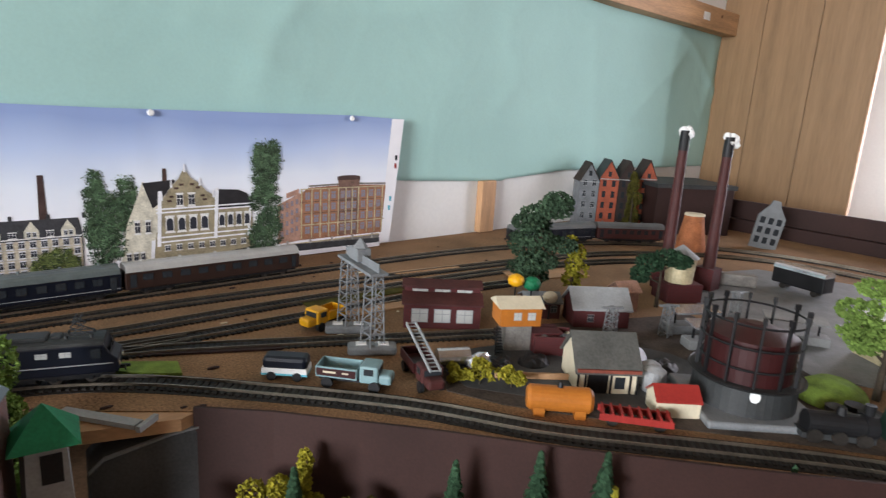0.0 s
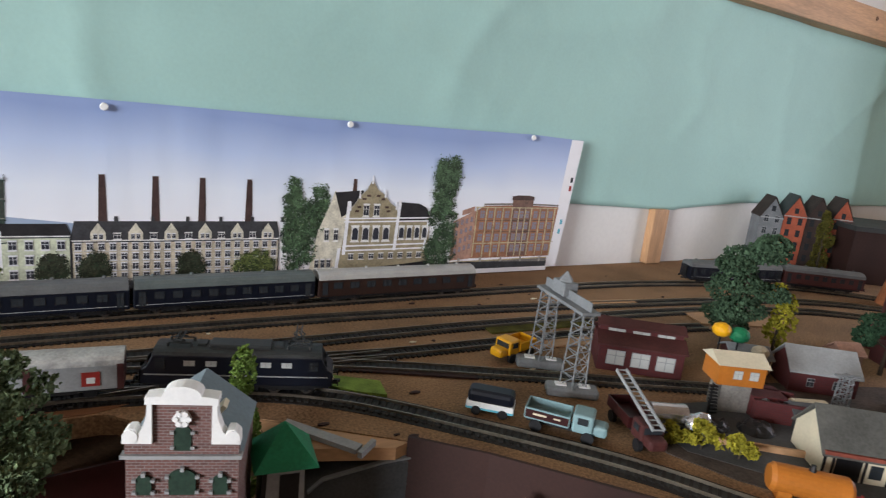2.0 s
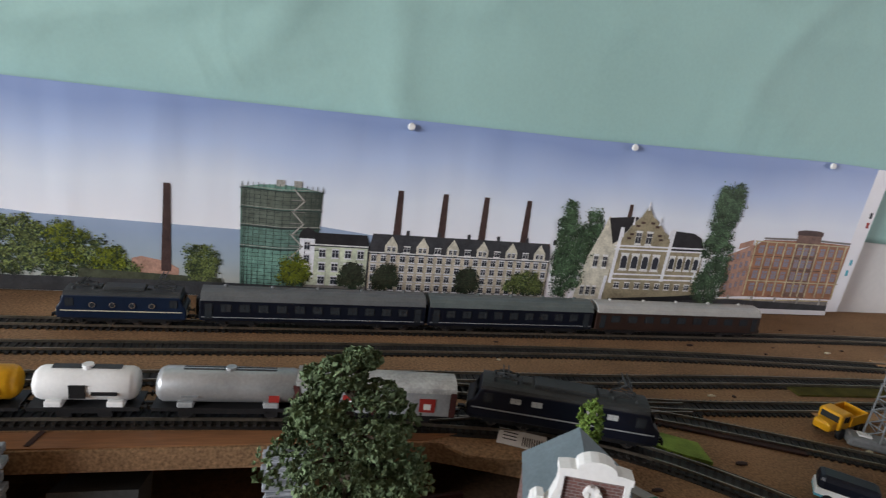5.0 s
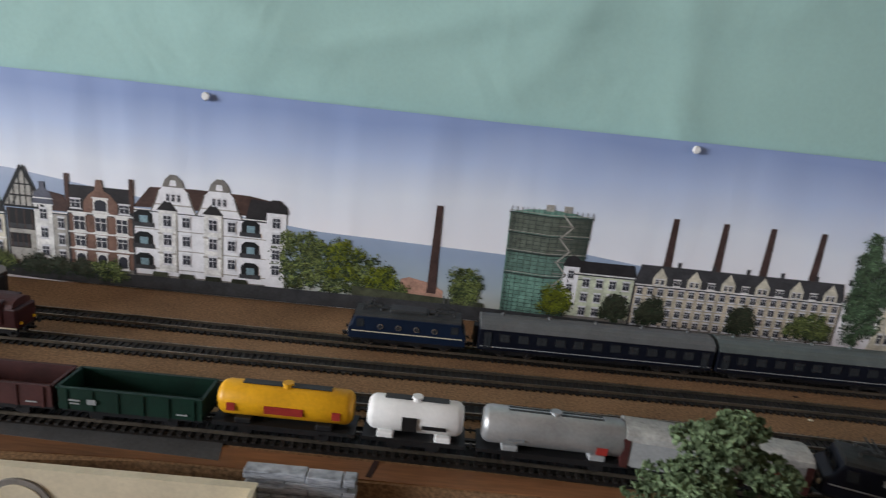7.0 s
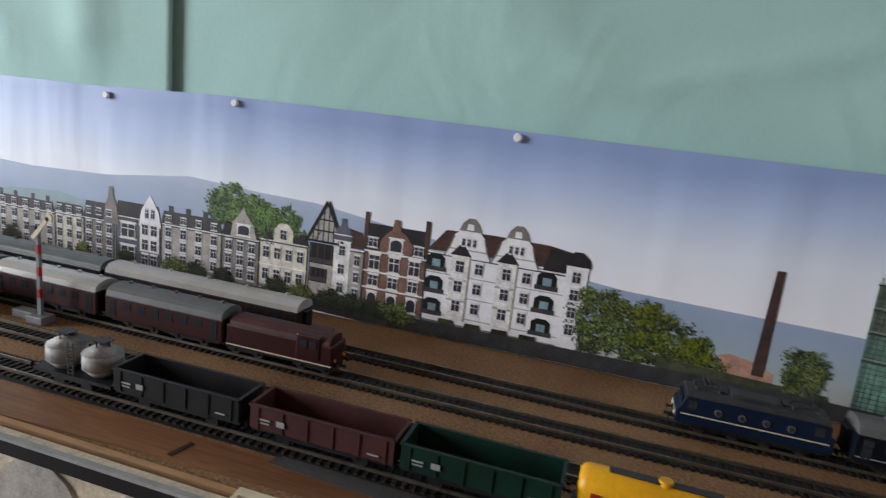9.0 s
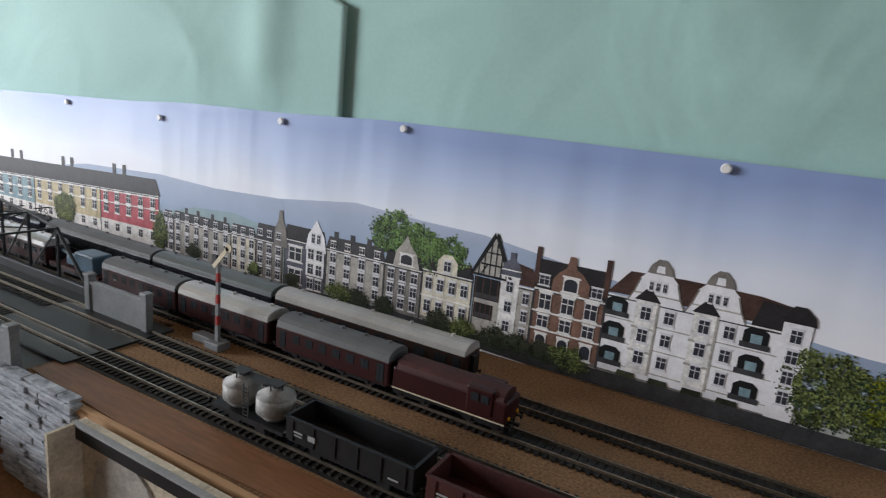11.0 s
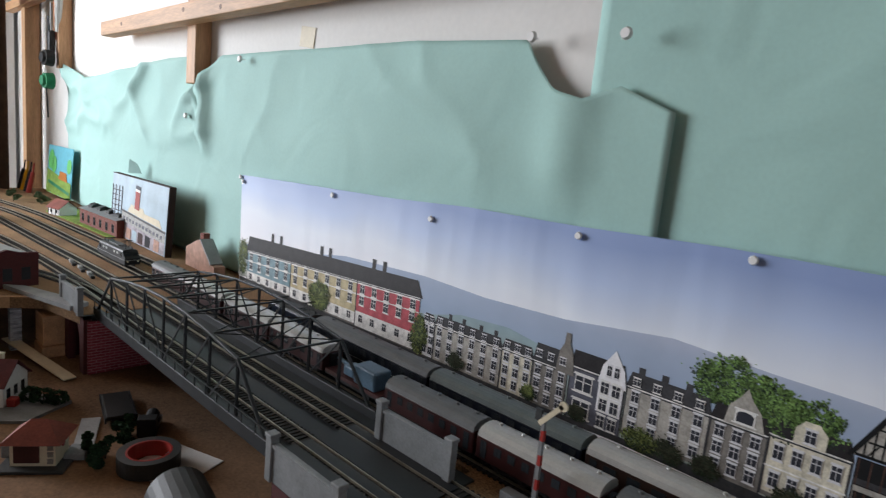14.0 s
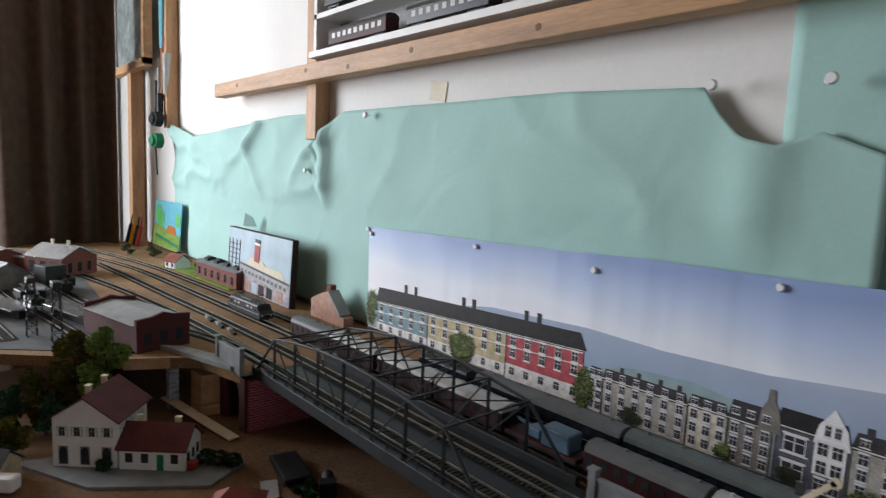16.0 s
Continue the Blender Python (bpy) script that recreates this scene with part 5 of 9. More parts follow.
def electric_loco(m, L, body_m, label, stripe_m, portholes=True, nose=0.006):
    t = thing("electric_locomotive", label, "locomotive", "locomotives", m)
    hl = L / 2
    prof = [(-hl, 0.009), (hl, 0.009), (hl, 0.020), (hl - nose * 0.5, 0.024), (hl - nose, 0.033), (-hl + nose, 0.033), (-hl + nose * 0.5, 0.024), (-hl, 0.020)]
    bm = prism(B(), prof, 'y', -0.0152, 0.0152)
    bmesh.ops.bevel(bm, geom=list(bm.edges), offset=0.0012, segments=2, affect='EDGES', profile=0.5)
    part("body", bm, body_m, t)
    pts = [(-0.0148, 0.0325)] + arc(0.0146, 0.0327, 0.0372) + [(0.0148, 0.0325)]
    bm = prism(B(), pts, 'x', -hl + nose, hl - nose)
    box(bm, 0, 0, 0.0375, L * 0.32, 0.016, 0.004, bevel=0.001)
    for x in (-0.2, -0.12, 0.12, 0.2):
        box(bm, x * L, 0, 0.0376, L * 0.05, 0.010, 0.0025, bevel=0.0006)
    part("roof", bm, M['dgrey'], t)
    pantograph(t, -hl * 0.62, False)
    pantograph(t, hl * 0.62, True)
    if portholes:
        for i in range(4):
            for s in (-1, 1):
                x = -0.027 + i * 0.018
                bm = cyl(B(), (x, s * 0.0151, 0.0235), (x, s * 0.0159, 0.0235), 0.0031, 0.0029, 16)
                cyl(bm, (x, s * 0.0158, 0.0235), (x, s * 0.0161, 0.0235), 0.0021, 0.0021, 14, mi=1)
                part("porthole", bm, [M['tin'], M['glass']], t, "round window with bright rim")
    else:
        side_windows(t, [-hl * 0.5, -hl * 0.28, hl * 0.28, hl * 0.5], 0.0245, 0.0085, 0.0045, 0.0152, PALEPANE)
    side_windows(t, [-hl + nose + 0.006, hl - nose - 0.006], 0.022, 0.0075, 0.008, 0.0152, DARKPANE)
    end_windows(t, [-0.0075, 0.0075], 0.0225, 0.010, 0.0075, hl - nose * 0.6, DARKPANE)
    bm = B()
    for s in (-1, 1):
        box(bm, 0, s * 0.0154, 0.0172, L - 0.008, 0.0004, 0.0009)
        box(bm, s * (hl + 0.0001), 0, 0.0172, 0.0004, 0.028, 0.0009)
    part("stripe", bm, stripe_m, t)
    for s in (-1, 1):
        for y in (-0.010, 0.010):
            part("headlight", cyl(B(), (s * hl, y, 0.0145), (s * (hl + 0.001), y, 0.0145), 0.0018, 0.0016, 10), M['cream'], t)
    bm = box(B(), 0, 0, 0.0085, L - 0.006, 0.027, 0.003)
    box(bm, 0, 0, 0.0055, L * 0.2, 0.020, 0.005)
    buffers(bm, hl)
    part("underframe", bm, M['black'], t)
    for s in (-1, 1):
        bogie(t, s * (hl - 0.034), 0.026)
    return t


def underframe(t, L, z=0.0095):
    bm = box(B(), 0, 0, z, L, 0.026, 0.0028)
    for s in (-1, 1):
        for y in (-0.0105, 0.0105):
            box(bm, s * (L / 2 - 0.024), y, 0.0062, 0.010, 0.002, 0.007)
    box(bm, 0, 0, 0.006, L * 0.22, 0.016, 0.004)
    for y in (-0.0125, 0.0125):
        box(bm, 0, y, z - 0.002, L * 0.5, 0.0012, 0.002)
    buffers(bm, L / 2)
    part("underframe", bm, M['black'], t)
    for s in (-1, 1):
        shared("wheelset", WHEELS, t, Matrix.Translation((s * (L / 2 - 0.024), 0, 0)))


def bars(parent, name, rects, m, y=-0.0156):
    """Unreadable lettering as plain bars on the near side."""
    for x, z, w, h in rects:
        part(name, box(B(), x, y, z, w, 0.0004, h), m, parent)


def tank_wagon(key, x, L, m, label, marks=(), r=0.0128):
    t = thing("tank_wagon", label, "wagon", "wagons of the goods train", place(key, x))
    hl = L / 2 - 0.003
    bm = B()
    prof = [(-hl, r * 0.05), (-hl, r * 0.72), (-hl + 0.002, r * 0.9), (-hl + 0.005, r), (-hl * 0.34, r), (hl * 0.34, r), (hl - 0.005, r), (hl - 0.002, r * 0.9), (hl, r * 0.72), (hl, r * 0.05)]
    rows = [[bm.verts.new((xx, rr * math.cos(6.2832 * i / 24), 0.0252 + rr * math.sin(6.2832 * i / 24))) for i in range(24)] for xx, rr in prof]
    for ra, rb in zip(rows, rows[1:]):
        for i in range(24):
            bm.faces.new((ra[i], ra[(i + 1) % 24], rb[(i + 1) % 24], rb[i])).smooth = True
    bm.faces.new(rows[0])
    bm.faces.new(rows[-1][::-1])
    bmesh.ops.recalc_face_normals(bm, faces=bm.faces)
    part("tank", bm, m, t)
    bm = cyl(B(), (0, 0, 0.037), (0, 0, 0.0405), 0.0045, 0.004, 14)
    part("dome", bm, m, t)
    part("walkway", box(B(), 0, 0, 0.0385, L * 0.62, 0.006, 0.0008), M['dgrey'], t)
    for xx in (-hl * 0.6, hl * 0.6):
        part("saddle", box(B(), xx, 0, 0.0125, 0.012, 0.024, 0.005, bevel=0.001), m if L < 0.1 and L != 0.104 else M['lgrey'] if L > 0.11 else M['black'], t)
    for mx, mz, w, h, c in marks:
        rr = math.sqrt(max(0.0, r * r - (mz - 0.0252) ** 2))
        part("lettering", box(B(), mx, -rr - 0.0002, mz, w, 0.0012, h), M[c], t)
    underframe(t, L)
    return t


def gondola(key, x, L, m, label):
    t = thing("open_wagon", label, "wagon", "wagons of the goods train", place(key, x))
    hl = L / 2
    bm = B()
    for y in (-0.0146, 0.0146):
        box(bm, 0, y, 0.0195, L, 0.0014, 0.017)
        for i in range(6):
            box(bm, -hl + 0.006 + i * (L - 0.012) / 5, y * 1.06, 0.0190, 0.0018, 0.0012, 0.016)
        box(bm, 0, y * 1.03, 0.0278, L + 0.001, 0.0026, 0.0012)
    for s in (-1, 1):
        box(bm, s * (hl - 0.0007), 0, 0.0195, 0.0014, 0.0284, 0.017)
        box(bm, s * hl, 0, 0.0278, 0.0024, 0.031, 0.0012)
    box(bm, 0, 0, 0.0120, L - 0.002, 0.0285, 0.0015)
    part("body", bm, m, t)
    bars(t, "lettering", [(-hl + 0.012, 0.019, 0.008, 0.0012), (-hl + 0.012, 0.0165, 0.007, 0.001), (-hl + 0.024, 0.0185, 0.006, 0.004), (hl - 0.014, 0.015, 0.008, 0.0011)], M['lgrey'], -0.0163)
    underframe(t, L)
    return t


def hopper(key, x, m, label):
    t = thing("cement_wagon", label, "wagon", "wagons of the goods train", place(key, x))
    for s in (-1, 1):
        bm = B()
        cyl(bm, (s * 0.0175, 0, 0.0115), (s * 0.0175, 0, 0.018), 0.0085, 0.0142, 22)
        cyl(bm, (s * 0.0175, 0, 0.018), (s * 0.0175, 0, 0.030), 0.0146, 0.0146, 22)
        cyl(bm, (s * 0.0175, 0, 0.030), (s * 0.0175, 0, 0.0365), 0.0146, 0.0035, 22)
        for f in bm.faces:
            f.smooth = len(f.verts) == 4
        si = part("silo", bm, m, t)
        bm = cyl(B(), (s * 0.0175, 0, 0.036), (s * 0.0175, 0, 0.0385), 0.0036, 0.003, 10)
        for a in range(4):
            cyl(bm, (s * 0.0175 + 0.006 * math.cos(a * 1.57), 0.006 * math.sin(a * 1.57), 0.0352), (s * 0.0175 + 0.006 * math.cos(a * 1.57), 0.006 * math.sin(a * 1.57), 0.0400), 0.0006, n=5)
        box(bm, s * 0.0175, 0, 0.0395, 0.013, 0.010, 0.0007)
        part("hatch", bm, M['dgrey'], si)
    bm = box(B(), 0, 0, 0.0375, 0.026, 0.008, 0.0008)
    for i in range(8):
        box(bm, 0, -0.013, 0.013 + i * 0.003, 0.005, 0.0007, 0.0007)
    for xx in (-0.0025, 0.0025):
        box(bm, xx, -0.013, 0.0245, 0.0007, 0.0007, 0.026)
    part("ladder", bm, M['dgrey'], t)
    underframe(t, 0.074)
    return t


# the blue passenger train on the wall track
def passenger_train(lx):
    """Loco and three coaches; lx is the loco's front on the wall track."""
    electric_loco(place('A', lx + 0.059), 0.118, M['blue'], "dark blue model electric locomotive with four portholes on its rails", M['cream'])
    coach('A', lx + 0.246, 0.238, M['navy'], M['roofgrey'], "dark blue passenger coach with grey roof", 11, stripe=M['lgrey'])
    coach('A', lx + 0.472, 0.204, M['navy'], M['roofgreen'], "dark blue passenger coach with green-grey roof", 9, stripe=M['lgrey'])
    coach('A', lx + 0.696, 0.236, M['umber'], M['roofcream'], "brown dining coach with pale grey roof", 9)


passenger_train(0.115)
# coaches standing on the curve, and a second train behind the bridge
coach('A', 1.47, 0.20, M['navy'], M['roofgrey'], "dark blue coach standing on the curve", 9, stripe=M['lgrey'])
coach('A', 1.64, 0.15, M['oxide'], M['roofgrey'], "brown coach standing on the curve", 7)
passenger_train(-1.055)


def diesel(key, x):
    t = thing("diesel_locomotive", "red model diesel locomotive at the train's end", "locomotive", "locomotives", place(key, x))
    bm = box(B(), 0, 0, 0.0195, 0.108, 0.027, 0.020, bevel=0.002)
    part("body", bm, M['maroon'], t)
    part("roof", prism(B(), [(-0.0135, 0.029)] + arc(0.0132, 0.0292, 0.0365) + [(0.0135, 0.029)], 'x', -0.05, 0.05), M['oxide'], t)
    part("cab", box(B(), 0.030, 0, 0.0245, 0.024, 0.0290, 0.022, bevel=0.0015), M['maroon'], t)
    side_windows(t, [0.026, 0.035], 0.024, 0.007, 0.007, 0.0146, DARKPANE)
    bm = B()
    for s in (-1, 1):
        box(bm, 0, s * 0.0137, 0.0105, 0.106, 0.0006, 0.0010)
    part("stripe", bm, M['cream'], t)
    for y in (-0.009, 0.009):
        part("tail_lamp", cyl(B(), (0.054, y, 0.015), (0.0552, y, 0.015), 0.0016, 0.0014, 10), M['yellow'], t)
    bm = box(B(), 0, 0, 0.0088, 0.106, 0.026, 0.003)
    buffers(bm, 0.054)
    part("underframe", bm, M['black'], t)
    for s in (-1, 1):
        bogie(t, s * 0.034, 0.024)


DX = -0.175
diesel('B', DX - 0.055)
for i, r in enumerate(('roofgrey', 'roofcream', 'roofgrey')):
    coach('B', DX - 0.179 - i * 0.138, 0.132, M['maroon'], M[r], "short maroon coach with pale roof" if i == 1 else "short maroon coach with grey roof", 6)
cw = thing("crane_wagon", "flat wagon carrying a blue-grey crane cabin", "wagon", m=place('B', DX - 0.583))
part("deck", box(B(), 0, 0, 0.0125, 0.105, 0.027, 0.004), M['oxide'], cw)
part("cabin", box(B(), 0.022, 0, 0.026, 0.040, 0.025, 0.023, bevel=0.0025), M['cranblue'], cw)
bm = cyl(B(), (0.005, 0, 0.020), (-0.045, 0, 0.028), 0.003, 0.002, 8)
box(bm, -0.012, 0, 0.022, 0.02, 0.018, 0.012, bevel=0.002)
part("boom", bm, M['cranblue'], cw)
underframe(cw, 0.105)
# the three coaches over the bridge have window gleam painted in as pale roofs
for i, r in enumerate(('roofcream', 'roofcream', 'roofcream', 'roofgrey')):
    coach('B', DX - 0.708 - i * 0.138, 0.132, M['maroon'], M[r], "short maroon coach with glossy roof, paled by painted window gleam" if i < 3 else "short maroon coach with grey roof", 5)

# the goods train on the front track
electric_loco(place('F', 0.560) @ Matrix.Diagonal((1.06, 1.08, 1.10, 1)), 0.150, M['navy'], "large dark blue electric locomotive with a pale line", M['lgrey'], portholes=False, nose=0.010)
sl = thing("sliding_wall_wagon", "silver grey sliding-wall wagon with red panels", "wagon", "wagons of the goods train", place('F', 0.405))
part("body", box(B(), 0, 0, 0.0205, 0.128, 0.029, 0.022, bevel=0.001), M['lgrey'], sl)
part("roof", prism(B(), [(-0.0150, 0.0305)] + arc(0.0148, 0.0308, 0.0385) + [(0.0150, 0.0305)], 'x', -0.0645, 0.0645), M['cement'], sl)
for x in (-0.064, -0.002, 0.062):
    part("door_post", box(B(), x, 0, 0.0205, 0.005, 0.0302, 0.022), M['oxide'], sl)
for x in (-0.021, 0.041):
    part("panel", box(B(), x, -0.0147, 0.0195, 0.013, 0.0006, 0.012), M['red'], sl)
    part("panel_mark", box(B(), x, -0.0151, 0.0185, 0.006, 0.0005, 0.005), M['white'], sl)
underframe(sl, 0.128)
tank_wagon('F', 0.288, 0.112, M['silver'], "long silver tank wagon with a red mark", ((0.034, 0.020, 0.008, 0.006, 'red'), (-0.028, 0.021, 0.012, 0.0015, 'grey')), 0.0138)
tank_wagon('F', 0.186, 0.076, M['white'], "short white tank wagon with black lettering", ((-0.004, 0.024, 0.011, 0.0105, 'black'), (0.014, 0.0225, 0.018, 0.0028, 'black')))
tank_wagon('F', 0.090, 0.104, M['yellow'], "yellow tank wagon with red lettering", ((0.0, 0.024, 0.028, 0.0058, 'red'), (-0.038, 0.024, 0.006, 0.006, 'red'), (0.038, 0.024, 0.006, 0.006, 'red')))
gondola('F', -0.019, 0.102, M['green'], "green open goods wagon")
gondola('F', -0.129, 0.106, M['oxide'], "brown open goods wagon")
gondola('F', -0.239, 0.106, M['black'], "black open goods wagon")
hopper('F', -0.335, M['cement'], "pale grey twin-silo cement wagon")

# ---- the truss bridge ----
br = thing("truss_bridge", "dark grey double-track steel truss bridge model", "bridge", m=Matrix.Translation((-0.96, 0.653, Z)))
part("deck", box(B(), 0, 0, -0.006, 0.56, 0.124, 0.010), M['steel'], br)
NB = 8
XS = [-0.255 + 0.51 * i / NB for i in range(NB + 1)]
HT = [0.0] + [0.058 + 0.026 * math.sin(math.pi * (i - 0.2) / (NB - 0.4)) for i in range(1, NB)] + [0.0]
for s in (-1, 1):
    y = s * 0.064
    ch = part("lower_chord", box(B(), 0, y, 0.002, 0.53, 0.006, 0.016, bevel=0.0008), M['steel'], br)
    for i in range(NB):
        a, b = (XS[i], y, HT[i] + 0.004), (XS[i + 1], y, HT[i + 1] + 0.004)
        bm = B()
        v = Vector(b) - Vector(a)
        box(bm, (a[0] + b[0]) / 2, y, (a[2] + b[2]) / 2, v.length + 0.003, 0.0034, 0.0032, ry=-math.degrees(math.atan2(v.z, v.x)), bevel=0.0006)
        part("upper_chord" if 0 < i < NB - 1 else "end_post", bm, M['steel'], br)
    for i in range(1, NB):
        bm = B()
        for dx in (-0.0013, 0.0013):
            box(bm, XS[i] + dx, y, HT[i] / 2 + 0.004, 0.0008, 0.0028, HT[i])
        for k in range(6):
            box(bm, XS[i], y, 0.012 + k * HT[i] / 6, 0.0034, 0.0010, 0.0008)
        part("vertical", bm, M['steel'], br)
    for i in range(1, NB - 1):
        a, b = ((XS[i], HT[i]), (XS[i + 1], 0.004)) if i < NB / 2 else ((XS[i], 0.004), (XS[i + 1], HT[i + 1]))
        v = Vector((b[0] - a[0], 0, b[1] - a[1]))
        part("diagonal", box(B(), (a[0] + b[0]) / 2, y, (a[1] + b[1]) / 2 + 0.003, v.length, 0.0016, 0.0019, ry=-math.degrees(math.atan2(v.z, v.x))), M['steel'], br)
for i in range(1, NB):
    part("cross_beam", box(B(), XS[i], 0, HT[i] + 0.004, 0.0022, 0.13, 0.0022), M['steel'], br)
    if i < NB - 1:
        for s in (-1, 1):
            a, b = Vector((XS[i], -s * 0.062, HT[i] + 0.004)), Vector((XS[i + 1], s * 0.062, HT[i + 1] + 0.004))
            part("wind_brace", cyl(B(), a, b, 0.0008, n=5), M['steel'], br)
for i in range(20):
    x = -0.26 + i * 0.0275
    part("hand_rail_post", box(B(), x, -0.0665, 0.010, 0.0012, 0.0012, 0.022), M['steel'], br)
part("hand_rail", box(B(), 0, -0.0665, 0.021, 0.54, 0.001, 0.001), M['steel'], br)
# plates between the rails on the bridge and its approach
for y in (0.626, 0.682):
    for dy in (-0.020, 0.0, 0.020):
        tagged(part("track_plate", box(B(), -0.62, y + dy, Z + 0.0016, 0.15, 0.012 if dy == 0 else 0.016, 0.0022), M['steel'], None), "dark grey card plate beside the rails", "plate")


def abutment(x0, x1, label):
    a = thing("bridge_abutment", label, "abutment", "bridge ends")
    xc, w = (x0 + x1) / 2, x1 - x0
    arch = [(x0, LOW + 0.001), (xc - w * 0.30, LOW + 0.001), (xc - w * 0.30, LOW + 0.050)]
    arch += [(xc - w * 0.30 * math.cos(math.pi * i / 8), LOW + 0.050 + w * 0.30 * math.sin(math.pi * i / 8)) for i in range(1, 8)]
    arch += [(xc + w * 0.30, LOW + 0.050), (xc + w * 0.30, LOW + 0.001), (x1, LOW + 0.001), (x1, Z - 0.002), (x0, Z - 0.002)]
    part("arch_wall", prism(B(), arch, 'y', 0.570, 0.580), M['brickd'], a)
    part("side_wall", box(B(), x0 + 0.004, 0.650, (LOW + Z) / 2 - 0.002, 0.008, 0.137, Z - LOW - 0.006), M['brickd'], a)
    # flat black sheet stands in for the shade inside the arch
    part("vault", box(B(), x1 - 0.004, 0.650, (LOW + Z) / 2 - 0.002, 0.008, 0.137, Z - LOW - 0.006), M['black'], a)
    for y in (0.566, 0.690 if x0 > -1 else 0.74):
        bm = box(B(), xc, y, Z + 0.018, w, 0.004, 0.036, bevel=0.0006)
        box(bm, xc, y, Z + 0.034, w + 0.002, 0.0065, 0.003)
        p = part("parapet", bm, M['grey'], a)
        for x in (x0 + 0.004, x1 - 0.004):
            bm = box(B(), x, y, Z + 0.020, 0.009, 0.008, 0.041, bevel=0.0006)
            box(bm, x, y, Z + 0.042, 0.011, 0.010, 0.004, bevel=0.001)
            part("pillar", bm, M['grey'], p)
    part("top_slab", box(B(), xc, 0.640, Z - 0.004, w, 0.14, 0.006), M['steel'], a)
    return a


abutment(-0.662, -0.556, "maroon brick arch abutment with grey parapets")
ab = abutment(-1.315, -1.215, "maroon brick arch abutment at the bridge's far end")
part("wing_wall", box(B(), -1.2125, 0.650, LOW + 0.043, 0.004, 0.150, 0.084), M['brickr'], ab, "pink printed brick card")


def semaphore(x, y):
    s = thing("semaphore_signal", "grey semaphore signal with red and white mast", "signal", m=Matrix.Translation((x, y, Z)))
    part("base", box(B(), 0, 0, 0.004, 0.020, 0.016, 0.008, bevel=0.001), M['grey'], s)
    bm = B()
    for i in range(3):
        box(bm, 0.001, -0.0008, 0.030 + i * 0.022, 0.0030, 0.0036, 0.009)
    part("red_band", bm, M['red'], s)
    part("mast", prism(B(), [(-0.0024, 0.006), (0.0024, 0.006), (0.0014, 0.092), (-0.0014, 0.092)], 'y', -0.0016, 0.0016), M['grey'], s)
    bm = box(B(), 0.008, -0.004, 0.096, 0.030, 0.0012, 0.0042, ry=-48)
    cyl(bm, (0.0185, -0.0046, 0.107), (0.0185, -0.0030, 0.107), 0.0042, 0.0042, 14)
    part("arm", bm, M['cream'], s)
    part("counterweight", box(B(), -0.006, 0.001, 0.090, 0.006, 0.003, 0.010), M['dgrey'], s)
    box_ob = part("drive_box", box(B(), -0.020, 0.004, 0.004, 0.030, 0.012, 0.008, bevel=0.001), M['grey'], s)
    return s


semaphore(-0.480, 0.711)

# ---- pieces along the front edge of the boards ----
bm = B()
path = [(Vector((x, y - 0.004, 0)), 0.0) for x, y in FRONT_R[3:]]
pp = []
for i, (q, _) in enumerate(path):
    d = path[min(i + 1, len(path) - 1)][0] - path[max(i - 1, 0)][0]
    pp.append((q, math.atan2(d.y, d.x)))
sweep(bm, pp, 0.0, LOW, Z + 0.006, 0.003)
tagged(part("retaining_wall", bm, M['fascia'], None), "dark maroon card retaining wall below the track", "wall", kind="structure")
FL = prism(B(), [(-0.157, 0.602), (-0.151, 0.613), (0.050, 0.612), (0.054, 0.592)], 'z', Z, Z + 0.0012)
tagged(part("asphalt_strip", FL, M['asphalt'], None), "dark grey card strip beside the track", "card")
tagged(part("front_plank", prism(B(), [(-0.555, 0.577), (-0.40, 0.5685), (0.0, 0.5870), (0.445, 0.5845), (0.470, 0.592), (0.30, 0.6035), (0.0, 0.6085), (-0.555, 0.6050)], 'z', Z, Z + 0.0010), M['plank'], None), "bare brown wooden plank along the board's front", "plank", kind="structure")
for x, y in ((0.160, 0.598), (-0.215, 0.590)):
    tagged(part("plank_joint", box(B(), x, y, Z + 0.0012, 0.004, 0.019, 0.0006, rz=-12), M['fascia'], None), "dark open joint across the plank", "joint", "joints of the plank")
sw = thing("paper_slip", "white paper slip printed with dark bars lying by the track", "paper", m=pose(0.522, 0.577, Z, 0, 0, -26))
part("sheet", box(B(), 0, 0, 0.0036, 0.040, 0.024, 0.0005), M['white'], sw)
for i in range(9):
    part("printed_bar", box(B(), 0.001 + i * 0.0019, -0.003, 0.0040, 0.0009, 0.013, 0.0003), M['black'], sw)
for i in range(3):
    part("printed_bar", box(B(), -0.010, 0.006 - i * 0.005, 0.0040, 0.012, 0.0011, 0.0003), M['dgrey'], sw)
tagged(part("board_edge", box(B(), -0.275, 0.5655, Z - 0.008, 0.57, 0.005, 0.021), M['wood'], None), "orange-brown bare wood edge strip", "edging", kind="structure")


def rock_card(x0, x1, y, zt, label, seed):
    rng = random.Random(seed)
    r = thing("rock_pier", label, "rock", "rock-faced piers")
    z, i = LOW + 0.001, 0
    while z < zt - 0.004:
        h = rng.uniform(0.0035, 0.007)
        a, b = x0 + rng.uniform(-0.003, 0.003), x1 + rng.uniform(-0.003, 0.003)
        bm = B()
        x = a
        while x < b - 0.004:
            w = min(rng.uniform(0.015, 0.05), b - x)
            box(bm, x + w / 2, y + rng.uniform(-0.0015, 0.0015), z + h / 2, w - 0.0006, 0.010, h - 0.0005, bevel=0.0008)
            x += w
        part("stone_course", bm, M['rock'], r)
        z += h
    return r


